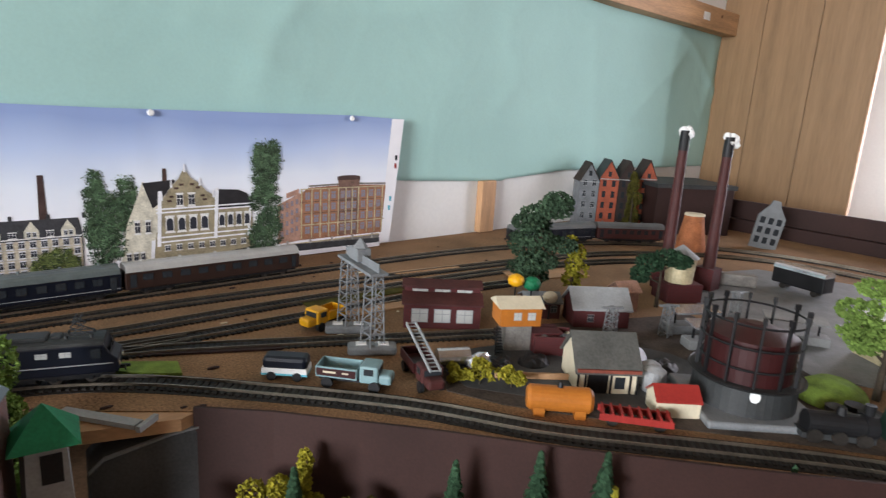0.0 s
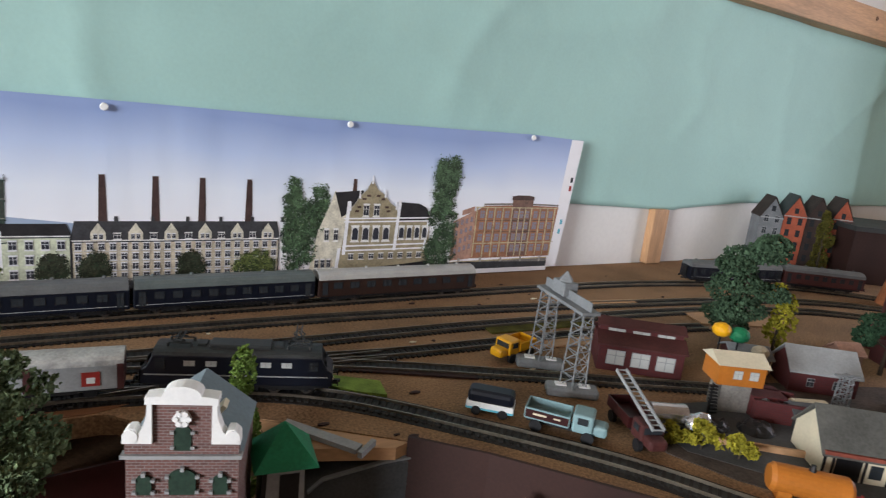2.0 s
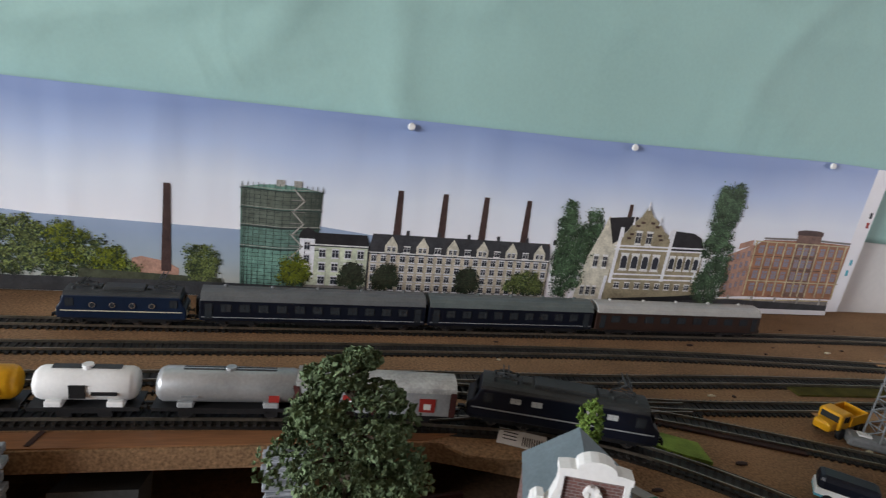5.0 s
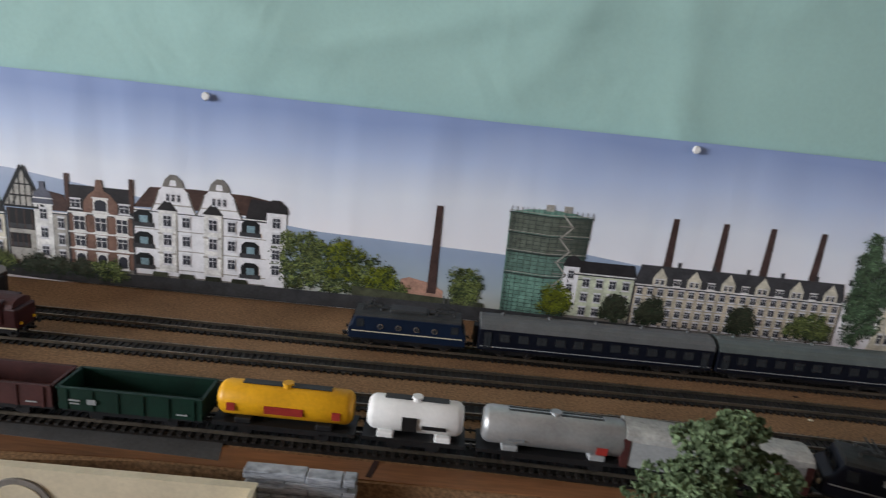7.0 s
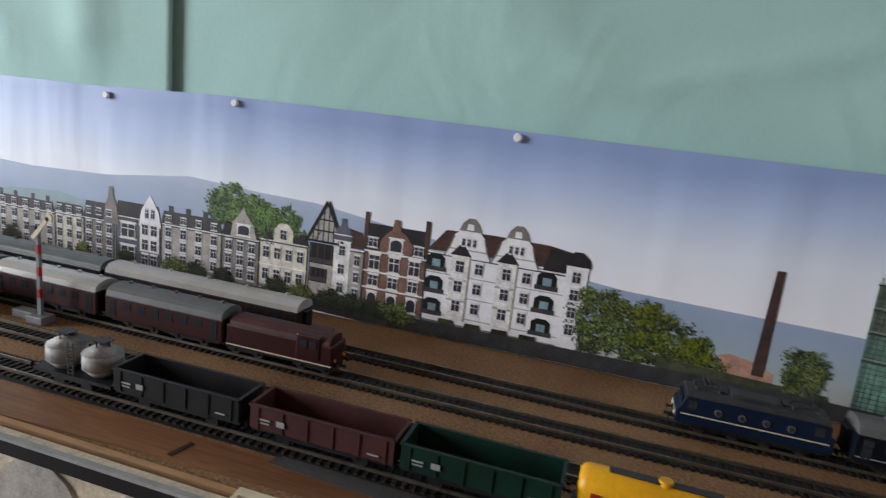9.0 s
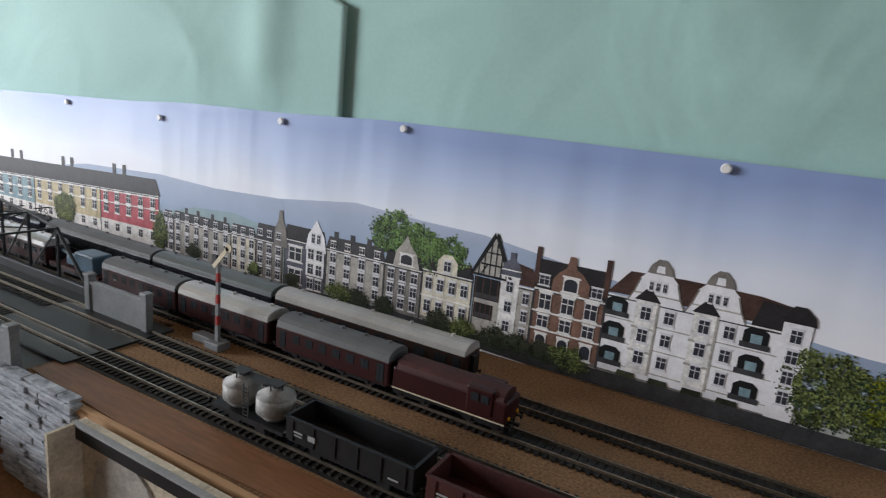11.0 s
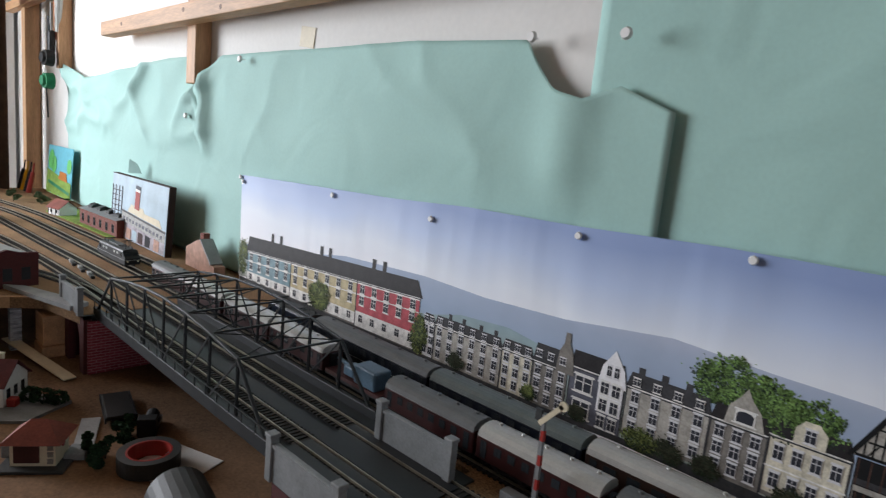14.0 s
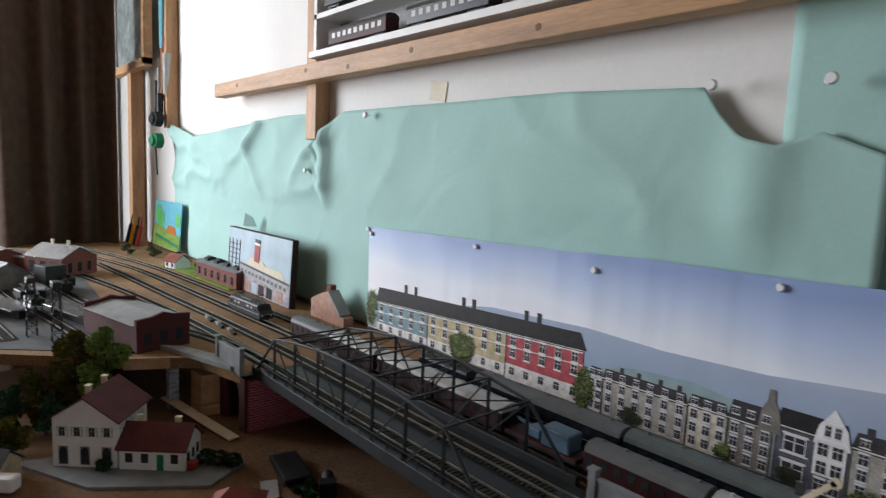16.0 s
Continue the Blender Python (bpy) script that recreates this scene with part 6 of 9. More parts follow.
rock_card(0.080, 0.150, 0.571, 0.918, "layered pale grey rock-faced pier", 1)
rock_card(0.318, 0.352, 0.571, 0.908, "layered grey rock-faced pier under the board", 2)
rock_card(-0.572, -0.462, 0.562, 0.911, "layered blue-grey rock-faced pier beside the arch", 3)
tagged(part("support_block", box(B(), 0.345, 0.60, LOW + 0.037, 0.03, 0.04, 0.072), M['wood'], None), "wooden block under the board", "block")
tagged(part("slate_ramp", box(B(), 0.20, 0.60, LOW + 0.028, 0.06, 0.05, 0.05, rx=-20), M['asphalt'], None), "dark slate-coloured ramp under the board", "ramp")


def facade_box(x0, x1, y, zt, wall_m, label, arches, sign):
    f = thing("model_building", label, "building", "buildings below the board")
    xc, w = (x0 + x1) / 2, x1 - x0
    bm = B()
    box(bm, xc, y, (LOW + zt) / 2, w, 0.003, zt - LOW - 0.002)
    for x in (x0 + 0.0015, x1 - 0.0015):
        box(bm, x, y - 0.012, (LOW + zt) / 2, 0.003, 0.027, zt - LOW - 0.002)
    box(bm, xc, y + 0.0, zt - 0.0015, w, 0.006, 0.002)
    part("wall", bm, wall_m, f)
    for ax, az, aw, ah in arches:
        pts = [(ax - aw / 2, az), (ax + aw / 2, az)] + [(ax + aw / 2 * math.cos(math.pi * i / 8), az + ah * 0.55 + ah * 0.45 * math.sin(math.pi * i / 8)) for i in range(9)]
        d = part("arch", prism(B(), pts, 'y', y - 0.0035, y - 0.0015), M['i_stone'], f)
        part("gate", prism(B(), [(ax - aw * 0.42, az), (ax + aw * 0.42, az), (ax + aw * 0.42, az + ah * 0.5), (ax - aw * 0.42, az + ah * 0.5)], 'y', y - 0.0045, y - 0.0035), M['cream'], d)
        for k in (-0.2, 0.2):
            part("pane", box(B(), ax + aw * k, y - 0.0047, az + ah * 0.3, aw * 0.2, 0.0006, ah * 0.25), M['glass'], d)
    if sign:
        sx, sz = sign
        o = part("sign", cyl(B(), (sx, y - 0.0015, sz), (sx, y - 0.003, sz), 0.021, 0.021, 32), M['i_stone2'], f, "round printed sign")
        part("sign_face", cyl(B(), (sx, y - 0.003, sz), (sx, y - 0.0036, sz), 0.017, 0.017, 32), M['cream'], o)
        part("sign_mark", cyl(B(), (sx, y - 0.0036, sz - 0.004), (sx, y - 0.0042, sz - 0.004), 0.008, 0.008, 16), M['orange'], o)
    return f


fb = facade_box(-0.145, 0.092, 0.553, 0.915, M['cream'], "cream card building with a round sign", [(0.055, LOW, 0.05, 0.075)], (-0.055, 0.885))
bars(fb, "lettering", [(0.020, 0.893, 0.05, 0.006)], M['i_pinkbrick'], 0.5508)
fb = facade_box(-0.44, -0.150, 0.553, 0.905, M['i_beige'], "tan printed building with arched gates under a dark cornice", [(-0.385, LOW, 0.075, 0.088), (-0.295, LOW, 0.075, 0.088), (-0.205, LOW, 0.075, 0.088)], None)
part("cornice", box(B(), -0.295, 0.550, 0.897, 0.29, 0.006, 0.010), M['black'], fb)
part("coping", box(B(), -0.295, 0.5485, 0.9035, 0.292, 0.004, 0.0025), M['lgrey'], fb)


# ---- trees ----
def crown(blobs, n, size, seed):
    """Many small leaf tufts on and inside a few ellipsoids: (x, y, z, rx, rz)."""
    rng = random.Random(seed)
    vs, fs = [], []
    for _ in range(n):
        bx, by, bz, rx, rz = rng.choice(blobs)
        d = Vector((rng.gauss(0, 1), rng.gauss(0, 1), rng.gauss(0, 1))).normalized() * (0.55 + 0.5 * rng.random() ** 0.6)
        c = Vector((bx + d.x * rx, by + d.y * rx, bz + d.z * rz))
        u = Vector((rng.gauss(0, 1), rng.gauss(0, 1), rng.gauss(0, 1))).normalized()
        w = u.orthogonal().normalized()
        k = u.cross(w)
        s = size * rng.uniform(0.5, 1.25)
        o = len(vs)
        vs += [tuple(c + w * s), tuple(c + k * s * 0.7 + u * s * 0.3), tuple(c - w * s), tuple(c - k * s * 0.7 - u * s * 0.2), tuple(c + u * s)]
        fs += [(o, o + 1, o + 2, o + 3), (o, o + 4, o + 2), (o + 1, o + 4, o + 3)]
    return vs, fs


def tree(name, x, y, z0, h, blobs, leaf, label, n=900, size=0.0036, seed=0, trunk=0.004, limbs=True):
    t = thing(name, label, "tree" if "tree" in name else "shrub", m=Matrix.Translation((x, y, z0)))
    bm = B()
    cyl(bm, (0, 0, 0), (0.001, 0, h * 0.75), trunk, trunk * 0.35, 8)
    if limbs:
        for i, (bx, by, bz, rx, rz) in enumerate(blobs):
            cyl(bm, (0, 0, max(0.2 * h, bz - rz * 1.2)), (bx, by, bz), trunk * 0.5, trunk * 0.15, 6)
    part("trunk", bm, M['bark'], t)
    vs, fs = crown(blobs, n, size, seed)
    c = new("crown", mesh_of(vs, fs, "crown", leaf))
    c.parent = t
    return t


def blobs_round(r, z0, z1, n, seed, taper=0.5):
    rng = random.Random(seed)
    out = []
    for i in range(n):
        k = (i + 0.5) / n
        rr = r * (1 - taper * abs(k - 0.4) * 1.6)
        a = rng.random() * 6.28
        q = rr * rng.uniform(0.3, 0.65)
        out.append((q * math.cos(a), q * math.sin(a), z0 + (z1 - z0) * k, rr * rng.uniform(0.4, 0.6), (z1 - z0) / n * rng.uniform(0.9, 1.4)))
    return out


def fir(x, y, h, label, seed, leaf=None):
    t = thing("fir_tree", label, "tree", "firs before the wall", Matrix.Translation((x, y, LOW)))
    part("trunk", cyl(B(), (0, 0, 0), (0, 0, h * 0.97), 0.0025, 0.0005, 7), M['bark'], t)
    rng = random.Random(seed)
    vs, fs = [], []
    for i in range(620):
        k = rng.random() ** 0.8
        a = rng.random() * 6.283
        r = (1 - k) * h * 0.22 * rng.uniform(0.55, 1.0) + 0.0015
        z = h * (0.08 + 0.92 * k)
        o = len(vs)
        w = 0.0022
        ca, sa = math.cos(a), math.sin(a)
        vs += [(0, 0, z + 0.002), (ca * r - sa * w, sa * r + ca * w, z - r * 0.35), (ca * r * 1.15, sa * r * 1.15, z - r * 0.5), (ca * r + sa * w, sa * r - ca * w, z - r * 0.35)]
        fs.append((o, o + 1, o + 2, o + 3))
    c = new("crown", mesh_of(vs, fs, "crown", leaf or M['leafd']))
    c.parent = t
    return t


tree("broadleaf_tree", 0.374, 0.530, LOW, 0.19, blobs_round(0.066, 0.060, 0.190, 20, 8, 0.6), M['leaf'], "bushy green model tree standing below the board", 6500, 0.0027, 3, 0.005)
tree("shrub", 0.543, 0.513, LOW, 0.13, blobs_round(0.019, 0.02, 0.155, 8, 5, 0.2), M['leafl'], "bright yellow-green foam shrub", 2000, 0.0023, 5, 0.0025)
fir(1.00, 0.150 - 0.03, 0.10, "dark green model fir with a yellow tip", 7)
fir(0.845, 0.245, 0.105, "dark green model fir", 8)
fir(0.872, 0.205, 0.115, "dark green model fir with yellow foam on it", 9)
fir(0.795, 0.285, 0.095, "dark green model fir among shrubs", 10)
fir(0.700, 0.36, 0.085, "dark green model fir among shrubs", 12)
for i, (x, y, r, h, lf) in enumerate(((0.69, 0.39, 0.030, 0.06, 'leafy'), (0.745, 0.34, 0.026, 0.05, 'leafo'), (0.655, 0.37, 0.030, 0.05, 'leafy'), (0.63, 0.42, 0.022, 0.045, 'leafo'), (0.77, 0.30, 0.022, 0.045, 'leafo'), (0.72, 0.375, 0.02, 0.075, 'leafy'), (0.60, 0.40, 0.022, 0.04, 'leafd'), (0.83, 0.27, 0.02, 0.04, 'leafo'))):
    tree("shrub", x, y, LOW, h, blobs_round(r, h * 0.25, h, 6, 50 + i), M[lf], "tangled olive and yellow foam shrub below the wall", 1000, 0.0023, 60 + i, 0.0015)
yf = part("foam_tuft", cyl(B(), (0, 0, -0.003), (0, 0, 0.003), 0.004, 0.003, 7), M['leafy'], None)
yf.matrix_basis = Matrix.Translation((0.8755, 0.1985, LOW + 0.085))
tagged(yf, "small yellow foam tuft stuck to a fir", "foam tuft")


# ---- Dutch gabled house and the guard hut below the board ----
def gable_house(m):
    h = thing("gabled_house", "brown brick model house with a white Dutch scroll gable", "house", m=m)
    w, d, zt = 0.031, 0.062, 0.150
    body = part("wall", box(B(), 0, d / 2, zt / 2, 2 * w, d, zt), M['brickm'], h)
    part("gable", prism(B(), [(-w, zt), (w, zt), (w, zt + 0.008), (0.0175, zt + 0.009), (0.0165, zt + 0.033), (-0.0165, zt + 0.033), (-0.0175, zt + 0.009), (-w, zt + 0.008)], 'y', -0.001, 0.004), M['brickm'], h)
    for s in (-1, 1):
        sc = [(s * 0.0160, zt + 0.034), (s * 0.0185, zt + 0.034), (s * 0.0190, zt + 0.025), (s * 0.0215, zt + 0.017), (s * 0.0235, zt + 0.014), (s * 0.0250, zt + 0.0175), (s * 0.0285, zt + 0.0175), (s * 0.0315, zt + 0.0135), (s * 0.0320, zt + 0.008), (s * 0.0160, zt + 0.008)]
        bm = prism(B(), sc if s > 0 else sc[::-1], 'y', -0.003, 0.005)
        cyl(bm, (s * 0.0275, -0.0035, zt + 0.0125), (s * 0.0275, 0.0055, zt + 0.0125), 0.0042, 0.0042, 14)
        part("scroll", bm, M['white'], h, "white plaster scroll")
    top = [(-0.0195, zt + 0.033), (0.0195, zt + 0.033), (0.0195, zt + 0.037), (0.0135, zt + 0.038)] + [(0.0105 * math.cos(math.pi * i / 8), zt + 0.038 + 0.0062 * math.sin(math.pi * i / 8)) for i in range(9)] + [(-0.0135, zt + 0.038), (-0.0195, zt + 0.037)]
    part("crest", prism(B(), top, 'y', -0.004, 0.006), M['white'], h, "white curved crest")
    bm = cyl(B(), (0, -0.0035, zt + 0.024), (0, 0.0, zt + 0.024), 0.0045, 0.0045, 10)
    for i in range(6):
        cyl(bm, (0.0035 * math.cos(i * 1.047), -0.0042, zt + 0.024 + 0.0035 * math.sin(i * 1.047)), (0.0035 * math.cos(i * 1.047), -0.002, zt + 0.024 + 0.0035 * math.sin(i * 1.047)), 0.0017, 0.0017, 7)
    part("rosette", bm, M['white'], h)
    part("roof", prism(B(), [(-w - 0.002, zt - 0.001), (w + 0.002, zt - 0.001), (0.0, zt + 0.024)], 'y', 0.003, d + 0.002), M['cement2'], h, "blue-grey tiled roof")
    part("skylight", box(B(), 0.0165, d * 0.4, zt + 0.0165, 0.003, 0.010, 0.008, ry=42), M['cream'], h)
    part("cornice", box(B(), 0, -0.0005, zt - 0.0005, 2 * w + 0.004, 0.006, 0.0022), M['lgrey'], h)
    for x, z, ww, hh in ((0, zt + 0.003, 0.0095, 0.016), (-0.021, zt - 0.026, 0.0085, 0.013), (0.0, zt - 0.026, 0.0150, 0.0165), (0.021, zt - 0.026, 0.0085, 0.013), (-0.021, zt - 0.058, 0.0085, 0.018), (0.0, zt - 0.062, 0.0150, 0.024), (0.021, zt - 0.058, 0.0085, 0.018)):
        pts = [(x - ww / 2, z), (x + ww / 2, z)] + [(x + ww / 2 * math.cos(math.pi * i / 8), z + hh * 0.7 + hh * 0.3 * math.sin(math.pi * i / 8)) for i in range(9)]
        wd = part("window", prism(B(), pts, 'y', -0.0016, -0.0004), M['cisterngreen'], h, "dark green arched shutter")
        bm = B()
        for s in (-1, 1):
            for k in (0.12, 0.72):
                box(bm, x + s * (ww / 2 + 0.0008), -0.0013, z + hh * k, 0.0022, 0.0022, 0.0018)
        box(bm, x, -0.0013, z + hh * 1.02, 0.0022, 0.0022, 0.0026)
        part("quoin", bm, M['lgrey'], wd)
    return h


gable_house(pose(0.490, 0.418, LOW, 0, 0, -20))
hut = thing("guard_hut", "grey guard hut on a tall base with a green pyramid roof", "hut", m=pose(0.558, 0.450, LOW + 0.006, 0, 0, -8))
part("base", prism(B(), [(-0.0165, 0), (0.0165, 0), (0.0125, 0.112), (-0.0125, 0.112)], 'y', -0.0135, 0.0135), M['lgrey'], hut)
# black slab puts the shade of the hut's left side into colour
part("dark_side", box(B(), -0.0150, 0, 0.056, 0.003, 0.0275, 0.112, ry=2), M['black'], hut)
part("opening", box(B(), 0.003, -0.0137, 0.092, 0.013, 0.0012, 0.022), M['black'], hut)
bm = B()
cyl(bm, (0, 0, 0.110), (0, 0, 0.135), 0.0300, 0.0006, 4)
bmesh.ops.rotate(bm, verts=bm.verts, cent=(0, 0, 0), matrix=Matrix.Rotation(radians(45), 3, 'Z'))
part("roof", bm, M['hutgreen'], hut)
# dark ramp and card pieces beside the hut
rm = prism(B(), [(0.0, 0.0), (0.085, 0.0), (0.085, 0.082), (0.060, 0.080), (0.012, 0.070), (0.0, 0.060)], 'y', 0, 0.045)
bmesh.ops.bevel(rm, geom=list(rm.edges), offset=0.003, segments=2, affect='EDGES', profile=0.5)
ro = thing("tunnel_ramp", "dark grey rounded tunnel ramp", "ramp", m=pose(0.585, 0.475, LOW, 0, 0, -10))
part("shell", rm, M['asphalt'], ro)
part("front_rim", prism(B(), [(0.001, 0.0602), (0.012, 0.0702), (0.060, 0.0802), (0.084, 0.0822), (0.084, 0.0840), (0.060, 0.0820), (0.012, 0.0720), (0.001, 0.0622)], 'y', -0.0008, 0.0030), M['grey'], ro, "paler worn rim")
bm = box(B(), 0.600, 0.493, Z + 0.002, 0.070, 0.010, 0.004, rz=-52)
box(bm, 0.627, 0.463, Z + 0.003, 0.004, 0.022, 0.005, rz=-52)
tagged(part("gutter_piece", bm, M['lgrey'], None), "light grey plastic angle piece lying on the board", "plastic piece")
pl = prism(B(), [(0.562, 0.538), (0.665, 0.466), (0.652, 0.462), (0.585, 0.484), (0.560, 0.500)], 'z', Z - 0.012, Z - 0.001)
tagged(part("wood_offcut", pl, M['wood'], None), "pale wooden offcut at the board's edge", "offcut")
ft = B()
prism(ft, [(0.610, 0.602), (0.645, 0.590), (0.683, 0.566), (0.678, 0.538), (0.655, 0.552), (0.618, 0.585)], 'z', Z + 0.0003, Z + 0.0035)
tagged(part("grass_mat", ft, M['felt'], None), "strip of bright green grass matting on the board", "grass mat")
bm = box(B(), 0.425, 0.545, LOW + 0.036, 0.085, 0.003, 0.072, rz=6)
tagged(part("maroon_sheet", bm, M['maroon'], None), "maroon card panel standing below the board", "card")
bm = box(B(), 0.470, 0.500, LOW + 0.026, 0.055, 0.003, 0.052, rz=14)
tagged(part("maroon_sheet", bm, M['maroon'], None), "small maroon card panel", "card")
bm = prism(B(), [(0.455, 0.575), (0.545, 0.570), (0.548, 0.548), (0.500, 0.552), (0.47, 0.56)], 'z', Z + 0.0004, Z + 0.003)
tagged(part("card_piece", bm, M['sand'], None), "brown card offcut by the track", "card")


# ---- right-hand yard ----
def lattice(bm, x, y, z0, z1, w):
    for sx in (-1, 1):
        for sy in (-1, 1):
            cyl(bm, (x + sx * w, y + sy * w, z0), (x + sx * w * 0.7, y + sy * w * 0.7, z1), 0.0009, n=5)
    n = 6
    for i in range(n):
        a, b = z0 + (z1 - z0) * i / n, z0 + (z1 - z0) * (i + 1) / n
        for sx, sy, ex, ey in ((-1, -1, 1, -1), (1, -1, 1, 1), (1, 1, -1, 1), (-1, 1, -1, -1)):
            cyl(bm, (x + sx * w * 0.9, y + sy * w * 0.9, a), (x + ex * w * 0.9, y + ey * w * 0.9, b), 0.0006, n=4)
            cyl(bm, (x + sx * w * 0.9, y + sy * w * 0.9, b), (x + ex * w * 0.9, y + ey * w * 0.9, b), 0.0006, n=4)


gt = thing("coal_crane_gantry", "grey lattice gantry tower straddling the siding", "gantry", m=Matrix.Translation((0, 0, Z)))
for x, y in ((0.868, 0.553), (0.857, 0.488)):
    bm = box(B(), x, y, 0.005, 0.052, 0.020, 0.010, rz=-32, bevel=0.003)
    part("base", bm, M['grey'], gt)
    for k in (-1, 1):
        part("plinth", box(B(), x + k * 0.010, y - k * 0.0063, 0.0105, 0.011, 0.008, 0.002, rz=-32), M['white'], gt)
    bm = B()
    lattice(bm, x, y, 0.010, 0.088, 0.009)
    part("tower", bm, M['grey'], gt)
bm = B()
box(bm, 0.8625, 0.5205, 0.089, 0.020, 0.090, 0.003, rz=-10)
box(bm, 0.8625, 0.5205, 0.095, 0.001, 0.088, 0.010, rz=-10)
part("platform", bm, M['grey'], gt)
bm = box(B(), 0.866, 0.530, 0.099, 0.016, 0.024, 0.014, rz=-10, bevel=0.001)
cyl(bm, (0.866, 0.530, 0.106), (0.866, 0.530, 0.116), 0.010, 0.001, 4)
part("cabin", bm, M['grey'], gt)


def truck(m, cab_m, bed_m, label, L=0.07, fire=False):
    t = thing("toy_truck", label, "truck", m=m)
    bm = box(B(), L * 0.33, 0, 0.0165, 0.018, 0.022, 0.017, bevel=0.002)
    box(bm, L * 0.33 + 0.014, 0, 0.012, 0.014, 0.017, 0.010, bevel=0.003)
    part("cab", bm, cab_m, t)
    side_windows(t, [L * 0.33], 0.0165, 0.009, 0.006, 0.011, DARKPANE)
    end = L * 0.33 + 0.0086
    part("windscreen", box(B(), end, 0, 0.0195, 0.001, 0.017, 0.006), M['glass'], t)
    bm = B()
    box(bm, -L * 0.16, 0, 0.0115, L * 0.62, 0.023, 0.002)
    for y in (-0.0115, 0.0115):
        box(bm, -L * 0.16, y, 0.0165, L * 0.62, 0.001, 0.009)
    for x in (-0.47, 0.15):
        box(bm, x * L, 0, 0.0165, 0.001, 0.023, 0.009)
    part("bed", bm, bed_m, t)
    part("chassis", box(B(), 0, 0, 0.0075, L * 0.9, 0.012, 0.003), M['black'], t)
    for x in (-0.30, 0.42):
        for y in (-0.0105, 0.0105):
            w = part("wheel", cyl(B(), (x * L, y - 0.002, 0.0055), (x * L, y + 0.002, 0.0055), 0.0055, 0.0055, 14), M['black'], t)
    if fire:
        bm = B()
        for y in (-0.005, 0.005):
            box(bm, 0.0, y, 0.034, L * 1.15, 0.0014, 0.003, ry=14)
        for i in range(14):
            k = -L * 0.55 + i * L * 0.085
            box(bm, k, 0, 0.034 - k * math.tan(radians(14)), 0.001, 0.010, 0.001)
        part("ladder", bm, M['lgrey'], t)
    return t


lr = truck(pose(0.797, 0.437, Z, 0, 0, -49), M['teal'], M['teal'], "pale teal toy lorry with an open bed parked on the board", 0.062)
for y in (-0.0122, 0.0122):
    part("side_board", box(B(), -0.010, y, 0.0160, 0.037, 0.0008, 0.0070), M['maroon'], lr, "dark red side board")
bars(lr, "lettering", [(-0.016, 0.0165, 0.012, 0.0018), (-0.001, 0.0165, 0.006, 0.0015)], M['cream'], -0.0128)
tb = thing("toy_trailer", "white and blue toy tank trailer behind the lorry", "trailer", m=pose(0.757, 0.485, Z, 0, 0, -41))
part("tank", box(B(), 0, 0, 0.0165, 0.042, 0.020, 0.013, bevel=0.004), M['navy'], tb)
part("skirt", box(B(), 0, 0, 0.0095, 0.043, 0.021, 0.006, bevel=0.001), M['white'], tb)
part("stripe", box(B(), 0, 0, 0.0065, 0.0432, 0.0212, 0.002), M['skyblue'], tb)
for x in (-0.012, 0.012):
    for y in (-0.009, 0.009):
        part("wheel", cyl(B(), (x, y - 0.0018, 0.0045), (x, y + 0.0018, 0.0045), 0.0045, 0.0045, 12), M['black'], tb)
truck(pose(0.862, 0.411, Z, 0, 0, -110), M['oxide'], M['maroon'], "maroon toy fire engine with a grey ladder", 0.068, True)
truck(pose(0.858, 0.585, Z, 0, 0, 195), M['yellow'], M['yellow'], "yellow toy tipper lorry beside the gantry", 0.046)

sh = thing("engine_shed", "dark red engine shed with pale windows and stepped roof", "shed", m=pose(0.984, 0.524, Z, 0, 0, -37.5))
part("wall", box(B(), 0, 0, 0.016, 0.092, 0.056, 0.032), M['brickd'], sh)
for s in (-1, 1):
    part("roof", prism(B(), [(s * 0.031, 0.030), (s * 0.031, 0.032), (s * 0.010, 0.042), (s * 0.010, 0.040)], 'x', -0.049, 0.049), M['oxide'], sh)
part("clerestory", box(B(), 0, 0, 0.043, 0.092, 0.022, 0.010), M['brickd'], sh)
for s in (-1, 1):
    part("top_roof", prism(B(), [(s * 0.014, 0.0465), (s * 0.014, 0.0485), (0, 0.0545), (0, 0.0525)], 'x', -0.049, 0.049), M['oxide'], sh)
side_windows(sh, [-0.027, 0.0, 0.027], 0.008, 0.020, 0.017, 0.028, PALEPANE)
side_windows(sh, [-0.027, 0.0, 0.027], 0.0395, 0.019, 0.005, 0.011, PALEPANE)

ob_ = thing("signal_box", "orange signal cabin on a dark brick stilt base", "signal box", m=pose(1.000, 0.415, Z, 0, 0, -30))
part("base", box(B(), 0, 0, 0.016, 0.030, 0.024, 0.032), M['i_stone2'], ob_)
part("cabin", box(B(), 0, 0, 0.042, 0.046, 0.034, 0.022), M['orange'], ob_)
part("roof", prism(B(), [(-0.020, 0.052), (0.020, 0.052), (0, 0.061)], 'x', -0.026, 0.026), M['cream'], ob_)
side_windows(ob_, [-0.004, 0.012], 0.038, 0.009, 0.009, 0.017, PALEPANE)
sta = part("stair", box(B(), -0.0275, -0.020, 0.016, 0.001, 0.003, 0.034), M['black'], ob_)
for i in range(9):
    part("tread", box(B(), -0.0230 - i * 0.0005, -0.020, 0.003 + i * 0.0034, 0.008, 0.0035, 0.0012), M['black'], sta)
part("lean_to", box(B(), 0.034, 0.0, 0.011, 0.036, 0.030, 0.022), M['brickd'], ob_)

